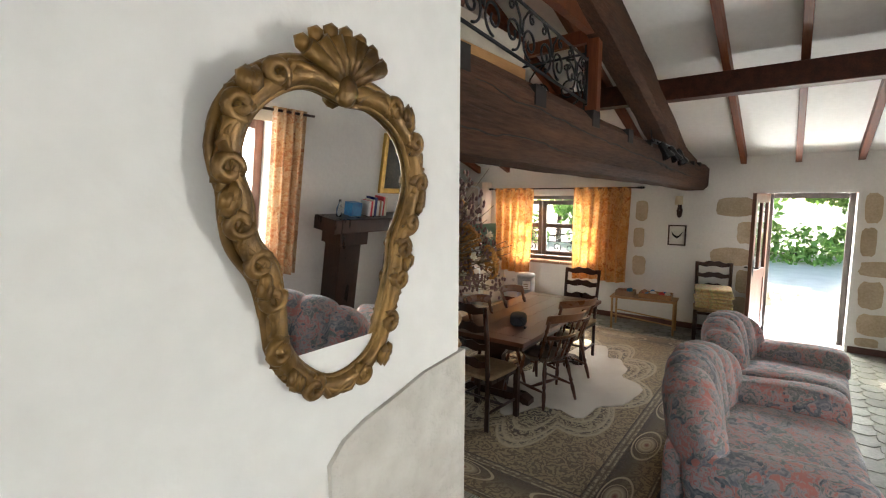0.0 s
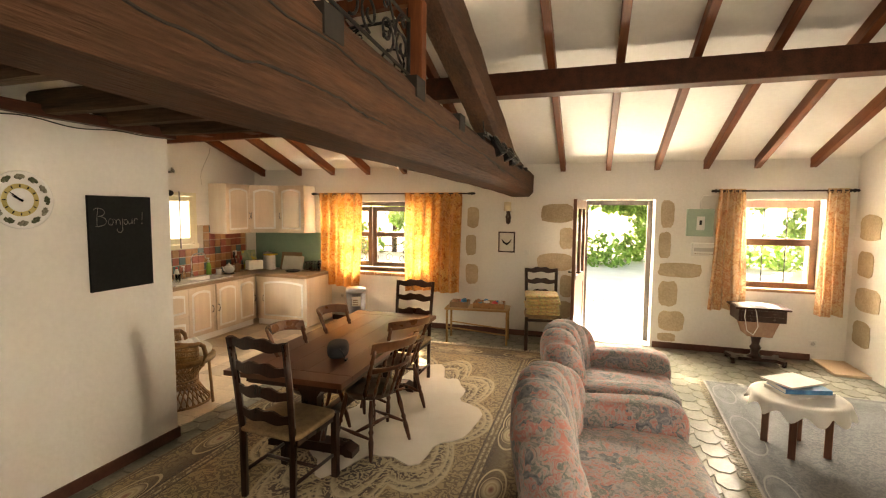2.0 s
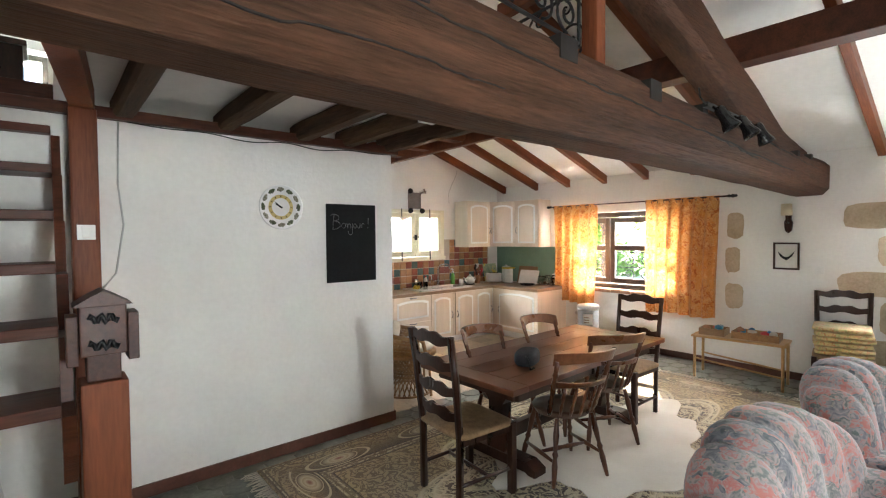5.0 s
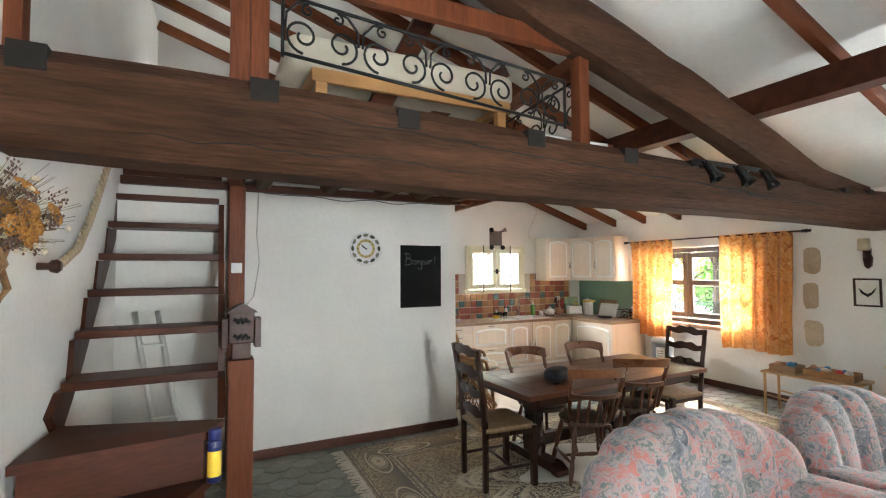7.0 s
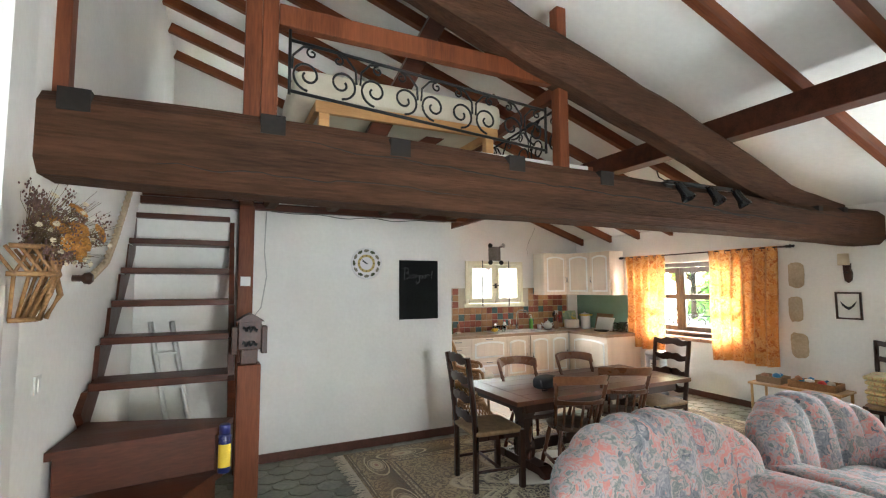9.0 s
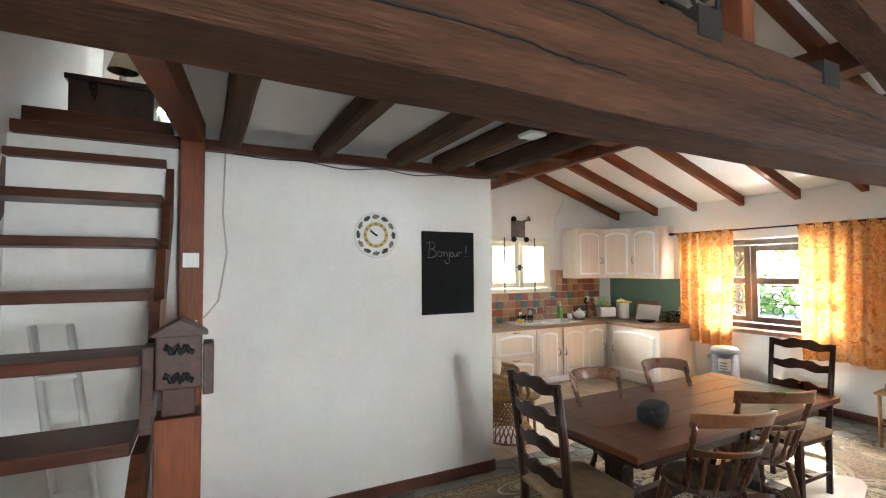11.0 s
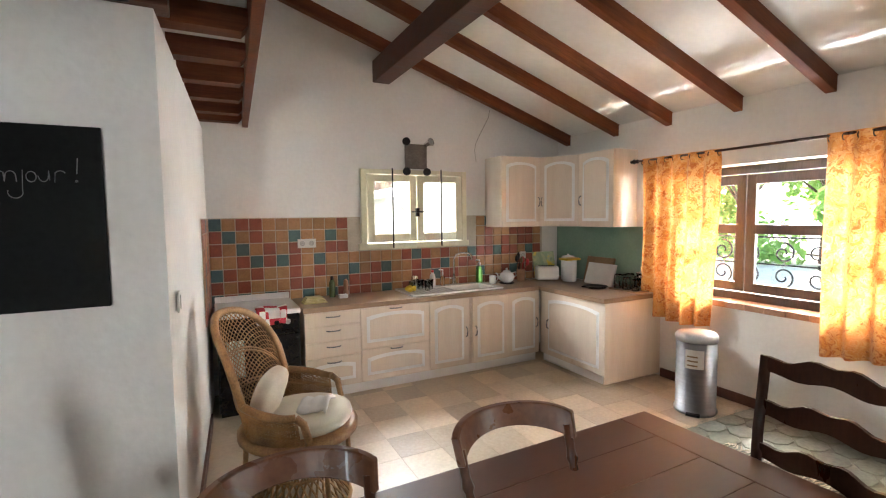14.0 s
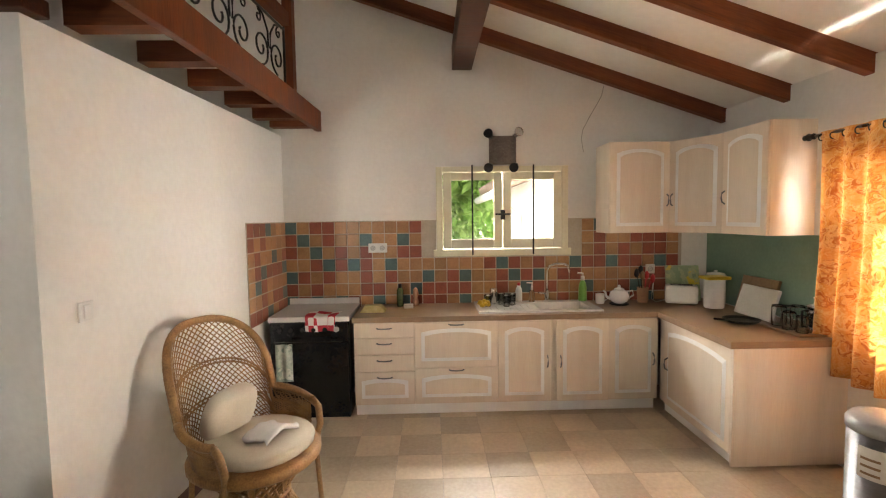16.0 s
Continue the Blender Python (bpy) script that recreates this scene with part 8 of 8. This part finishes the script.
# ---- outside ----
bm = bmesh.new()
bmesh.ops.create_grid(bm, x_segments=2, y_segments=2, size=400)
bmesh.ops.translate(bm, vec=(0, 0, -0.16), verts=bm.verts)
structure("ground", bm, surface("gravel", (0.46, 0.43, 0.37), (0.64, 0.60, 0.53), 0.9, 2, 80, 0.3), "pale sunlit gravel yard")
LEAF = surface("leaf_green", (0.05, 0.11, 0.02), (0.13, 0.24, 0.05), 0.5, 0.6, 5, 0.0)
LEAF2, nt, bs = nodes_of("leaf_sunlit")
src = LEAF.node_tree.nodes["Principled BSDF"]
bs.inputs["Base Color"].default_value = (0.12, 0.25, 0.04, 1)
trn = nt.nodes.new("ShaderNodeBsdfTranslucent")
nz = nt.nodes.new("ShaderNodeTexNoise")
nz.inputs["Scale"].default_value = 0.9
gm = nt.nodes.new("ShaderNodeNewGeometry")
addv = nt.nodes.new("ShaderNodeMath")
addv.operation = "MULTIPLY_ADD"
addv.inputs[1].default_value = 0.5
nt.links.new(gm.outputs["Random Per Island"], addv.inputs[0])
hv = nt.nodes.new("ShaderNodeMath")
hv.operation = "MULTIPLY"
hv.inputs[1].default_value = 0.5
nt.links.new(nz.outputs["Fac"], hv.inputs[0])
nt.links.new(hv.outputs[0], addv.inputs[2])
lc = ramped(nt, addv.outputs[0], [(0.2, (0.10, 0.22, 0.04)), (0.5, (0.20, 0.38, 0.09)), (0.8, (0.34, 0.50, 0.16))])
nt.links.new(lc, bs.inputs["Base Color"])
nt.links.new(lc, trn.inputs[0])
mxs = nt.nodes.new("ShaderNodeMixShader")
mxs.inputs[0].default_value = 0.55
nt.links.new(bs.outputs[0], mxs.inputs[1])
nt.links.new(trn.outputs[0], mxs.inputs[2])
nt.links.new(mxs.outputs[0], nt.nodes["Material Output"].inputs[0])
BARK = surface("bark", (0.05, 0.035, 0.025), (0.14, 0.10, 0.07), 0.9, 8, 50, 0.6)


def tree(m, h, spread, n, seed, label, low=0.3, leaf=0.11):
    t = thing("tree", m, label, "tree", "trees outside")
    rnd = random.Random(seed)
    bm = bmesh.new()
    tube(bm, [(0, 0, 0), (0.05, 0.03, h * 0.3), (0.0, -0.05, h * 0.6), (0.05, 0, h * 0.85)], 0.12, 8, r2=0.03)
    clumps = []
    for i in range(16):
        a, z = rnd.uniform(0, 6.28), rnd.uniform(low * h, h * 0.95)
        k = spread * (0.45 + 0.55 * rnd.random()) * (1 - 0.5 * abs(z / h - 0.55))
        p = Vector((k * math.cos(a), k * math.sin(a), z))
        clumps.append((p, rnd.uniform(0.35, 0.6) * spread * 0.75))
        tube(bm, [(0, 0, max(0.2, z * 0.6)), p * 0.5 + Vector((0, 0, z * 0.4)), p], 0.04, 5, r2=0.01)
    part("trunk", bm, BARK, t)
    verts, faces = [], []
    for i in range(n):
        c, r = clumps[rnd.randrange(len(clumps))]
        d = Vector((rnd.gauss(0, 1), rnd.gauss(0, 1), rnd.gauss(0, 0.8)))
        p = c + d.normalized() * r * rnd.random() ** 0.4
        q = Euler((rnd.uniform(-1.2, 1.2), rnd.uniform(-1.2, 1.2), rnd.uniform(0, 6.28))).to_matrix()
        s = leaf * rnd.uniform(0.6, 1.4)
        o = len(verts)
        for x, y in ((-1, 0), (0, -0.5), (1, 0), (0, 0.5)):
            verts.append(p + q @ Vector((x * s, y * s, 0.1 * s * (1 - x * x))))
        faces.append((o, o + 1, o + 2, o + 3))
    me = bpy.data.meshes.new("crown")
    me.from_pydata([tuple(v) for v in verts], [], faces)
    me.materials.append(LEAF2)
    cr = new("crown", me)
    cr.parent = t
    return t


T1 = tree(pose(21.5, 2.6, -0.16), 5.0, 2.6, 9000, 1, "leafy green tree at the edge of the yard", 0.06, 0.13)
for i, (x, y, s) in enumerate(((22.5, -1.5, 1.1), (23, 6.5, 1.15), (22, -6, 1.0), (24, 11, 1.3), (25, -11, 1.3), (26, 17, 1.4), (23, -17, 1.2), (27, 2.5, 1.5))):
    m = pose(x, y, -0.16, 0, 0, 70 * i) 
    o = copy_thing(T1, m)
    o.scale = (s, s, s)
for i, (x, y, s) in enumerate(((6.3, 12.5, 1.0), (9.2, 13.5, 1.1), (2.6, 12.0, 1.2), (3.4, -7.5, 1.0), (1.0, -8.5, 1.1), (6.0, -9, 1.1))):
    o = copy_thing(T1, pose(x, y, -0.16, 0, 0, 50 + 61 * i))
    o.scale = (s, s, s)

T2 = tree(pose(17.5, 9.9, -0.16), 5.3, 1.7, 4200, 5, "slender-trunked leafy tree in the yard, its larger copy added for shade", 0.52, 0.12)
# larger copy added out of view to break up the sun entering the door
o = copy_thing(T2, pose(16.4, 4.5, -0.16, 0, 0, 40))
o.scale = (1.5, 1.5, 1.5)

lw = thing("low_stone_wall", pose(13.2, 1.75, -0.16), "low rough stone wall in the sunny yard", "wall")
rnd = random.Random(8)
for r in range(3):
    for k in range(6):
        bm = bmesh.new()
        box(bm, -0.16, -0.6 + k * 0.2 + rnd.uniform(0, 0.02) + 0.05 * (r % 2), r * 0.13, 0.16, -0.6 + (k + 1) * 0.2 - 0.012 + 0.05 * (r % 2), r * 0.13 + 0.122, 0.012)
        part("stone", bm, STONE, lw)

ob_ = thing("outbuilding", pose(8.05, 7.95, -0.16), "white rendered outbuilding with tiled eave and gutter", "outbuilding")
bm = bmesh.new()
box(bm, 0.02, 0, 0, 2.6, 2.6, 2.25)
part("wall", bm, PLASTER, ob_)
bm = bmesh.new()
prism(bm, [(-0.28, 2.1), (2.7, 3.0), (2.7, 3.1), (-0.28, 2.2)], 0.0, 2.9, "y")
for k in range(14):
    tube(bm, [(-0.30, 0.1 + 0.2 * k, 2.19), (0.6, 0.1 + 0.2 * k, 2.46)], 0.07, 8)
part("roof", bm, surface("roof_tile", (0.10, 0.07, 0.06), (0.24, 0.16, 0.12), 0.8, 5, 40, 0.3), ob_, "dark canal-tile roof")
bm = bmesh.new()
tube(bm, [(-0.32, 0.0, 2.08), (-0.32, 2.9, 2.06)], 0.055, 10)
tube(bm, [(-0.32, 0.6, 2.04), (-0.2, 0.65, 1.9), (-0.05, 0.7, 1.8), (-0.04, 0.7, 0.05)], 0.04, 10)
part("gutter", bm, GREYPLASTIC, ob_)

# ---- tiles and floor pieces ----
def tile_mesh(name, w, h, t, bev, material):
    """A thin tile with bevelled edge, its back at z = 0."""
    b = bmesh.new()
    lo = [b.verts.new((sx * w / 2, sy * h / 2, 0)) for sx, sy in ((-1, -1), (1, -1), (1, 1), (-1, 1))]
    hi = [b.verts.new((sx * (w / 2 - bev), sy * (h / 2 - bev), t)) for sx, sy in ((-1, -1), (1, -1), (1, 1), (-1, 1))]
    b.faces.new(hi)
    for i in range(4):
        b.faces.new((lo[i], lo[(i + 1) % 4], hi[(i + 1) % 4], hi[i]))
    me = bpy.data.meshes.new(name)
    b.to_mesh(me)
    b.free()
    me.materials.append(material)
    return me


NORTH = bpy.data.objects["wall_north"]
bm = bmesh.new()
crack = [(8.55, 2.81), (8.53, 2.72), (8.46, 2.60), (8.43, 2.55), (8.36, 2.42), (8.345, 2.34), (8.365, 2.22)]
prism(bm, crack + [(x + 0.004, z - 0.003) for x, z in crack[::-1]], YG - 0.002, YG + 0.01, "y")
part("crack", bm, surface("plaster_crack", (0.20, 0.18, 0.15), (0.34, 0.31, 0.27), 0.9, 10, 60, 0.2), NORTH, "hairline crack in the plaster")
PART = bpy.data.objects["wall_partition"]
bm = bmesh.new()
box(bm, 5.60, YG - 0.006, 0.84, 6.995, YG + 0.02, 1.605)
box(bm, 8.225, YG - 0.006, 0.84, 9.30, YG + 0.02, 1.605)
box(bm, 6.995, YG - 0.006, 0.84, 8.225, YG + 0.02, 1.265)
structure("splashback", bm, TILEGROUT, "pale grout bed of the wall tiles")
P_ = 0.1147
tiles = [tile_mesh("wall_tile", P_ - 0.0065, P_ - 0.0065, 0.007, 0.002, m) for m in TERRA]
rnd = random.Random(31)


CHOSEN = {}


def pick(i, j):
    """A glaze for the tile: no two teal ones side by side."""
    near = (CHOSEN.get((i - 1, j)), CHOSEN.get((i, j - 1)))
    r = rnd.random()
    k = 2 if r < 0.24 and 2 not in near else (1 if r < 0.52 else 0)
    CHOSEN[(i, j)] = k
    return k


for i in range(32):
    for j in range(7):
        x, z = 5.60 + P_ * (i + 0.5), 1.602 - P_ * (j + 0.5)
        if 6.97 - P_ / 2 < x < 8.25 + P_ / 2 and z > 1.265 - P_ / 2:
            continue
        if x > 9.30 or z < 0.83:
            continue
        o = new("tile", tiles[pick(i, j)])
        o.parent = NORTH
        o.matrix_basis = pose(x, YG - 0.006, z, 90, 0, 0)
ang = math.degrees(math.atan2(0.13, YG - YP))
bm = bmesh.new()
prism(bm, [(5.565, 6.59), (5.571, 6.59), (5.611, YG - 0.008), (5.605, YG - 0.008)], 0.80, 1.605)
structure("splashback_side", bm, TILEGROUT, "pale grout bed of the side wall tiles")
for i in range(7):
    for j in range(7):
        y, z = YG - P_ * (i + 0.5), 1.602 - P_ * (j + 0.5)
        o = new("tile", tiles[pick(i + 60, j)])
        o.parent = PART
        o.matrix_basis = pose(5.607 - 0.051 * (YG - y), y, z, 90, 0, 90 - ang)

FLOOR = bpy.data.objects["floor"]
kt = tile_mesh("kitchen_tile", 0.2995, 0.2995, 0.006, 0.001, KTILE)
for i in range(14):
    for j in range(9):
        x, y = 5.50 + 0.30 * (i + 0.5), 4.98 + 0.30 * (j + 0.5)
        if x - 0.15 > XW or y - 0.15 > YG:
            continue
        o = new("tile", kt)
        o.parent = FLOOR
        o.matrix_basis = pose(x, y, -0.006, 0, 0, 90 * ((i * 7 + j * 3) % 4))


def slab_mesh(name, r, t, seed):
    rr = random.Random(seed)
    b = bmesh.new()
    n = 8
    lo, hi = [], []
    for i in range(n):
        a = 2 * math.pi * (i + 0.5) / n
        k = r * (1.0 + rr.uniform(-0.05, 0.05))
        p = (1.12 * k * math.cos(a), 0.94 * k * math.sin(a))
        lo.append(b.verts.new((p[0], p[1], 0)))
        hi.append(b.verts.new((p[0] * 0.94, p[1] * 0.94, t)))
    b.faces.new(hi)
    for i in range(n):
        b.faces.new((lo[i], lo[(i + 1) % n], hi[(i + 1) % n], hi[i]))
    me = bpy.data.meshes.new(name)
    b.to_mesh(me)
    b.free()
    me.materials.append(FLOORSTONE)
    return me


slabs = [slab_mesh("floor_slab", 0.104, 0.006, 70 + k) for k in range(5)]
vs_, fs_ = [], []
rnd = random.Random(77)
count = 0
row = 0
y = YS + 0.08
while y < 4.98:
    x = XB + 0.1 + (0.11 if row % 2 else 0)
    while x < XW:
        near = (7.35 < x < 9.5 and -0.5 < y < 2.0) or (3.4 < x < 5.5 and 4.55 < y) or (8.6 < x and 2.0 < y < 4.9)
        hidden = (4.3 < x < 8.6 and 2.15 < y < 4.6) or x < 2.3 and y > 1.9
        k = rnd.randrange(5)
        rz = rnd.choice((0, 180)) + rnd.uniform(-4, 4)
        if hidden:
            pass
        elif near and count < 290:
            o = new("floor_stone", slabs[k])
            o.parent = FLOOR
            o.matrix_basis = pose(x, y, -0.006, 0, 0, rz)
            count += 1
        else:
            m = pose(x, y, -0.006, 0, 0, rz)
            base_i = len(vs_)
            me = slabs[k]
            vs_ += [tuple(m @ v.co) for v in me.vertices]
            fs_ += [tuple(base_i + q for q in p.vertices) for p in me.polygons]
        x += 0.222
    y += 0.168
    row += 1
me = bpy.data.meshes.new("floor_stones")
me.from_pydata(vs_, [], fs_)
STONEREST = FLOORSTONE.copy()
STONEREST.name = "floor_stone_rest"
nt = STONEREST.node_tree
for lk in list(nt.links):
    if lk.from_node.bl_idname == "ShaderNodeObjectInfo":
        dst = lk.to_socket
        g = nt.nodes.get("Geometry") or nt.nodes.new("ShaderNodeNewGeometry")
        g.name = "Geometry"
        nt.links.new(g.outputs["Random Per Island"], dst)
me.materials.append(STONEREST)
fo = new("floor_stones", me)
fo.parent = FLOOR
tagged(fo, "grey-green oval floor stones", kind="stuff")
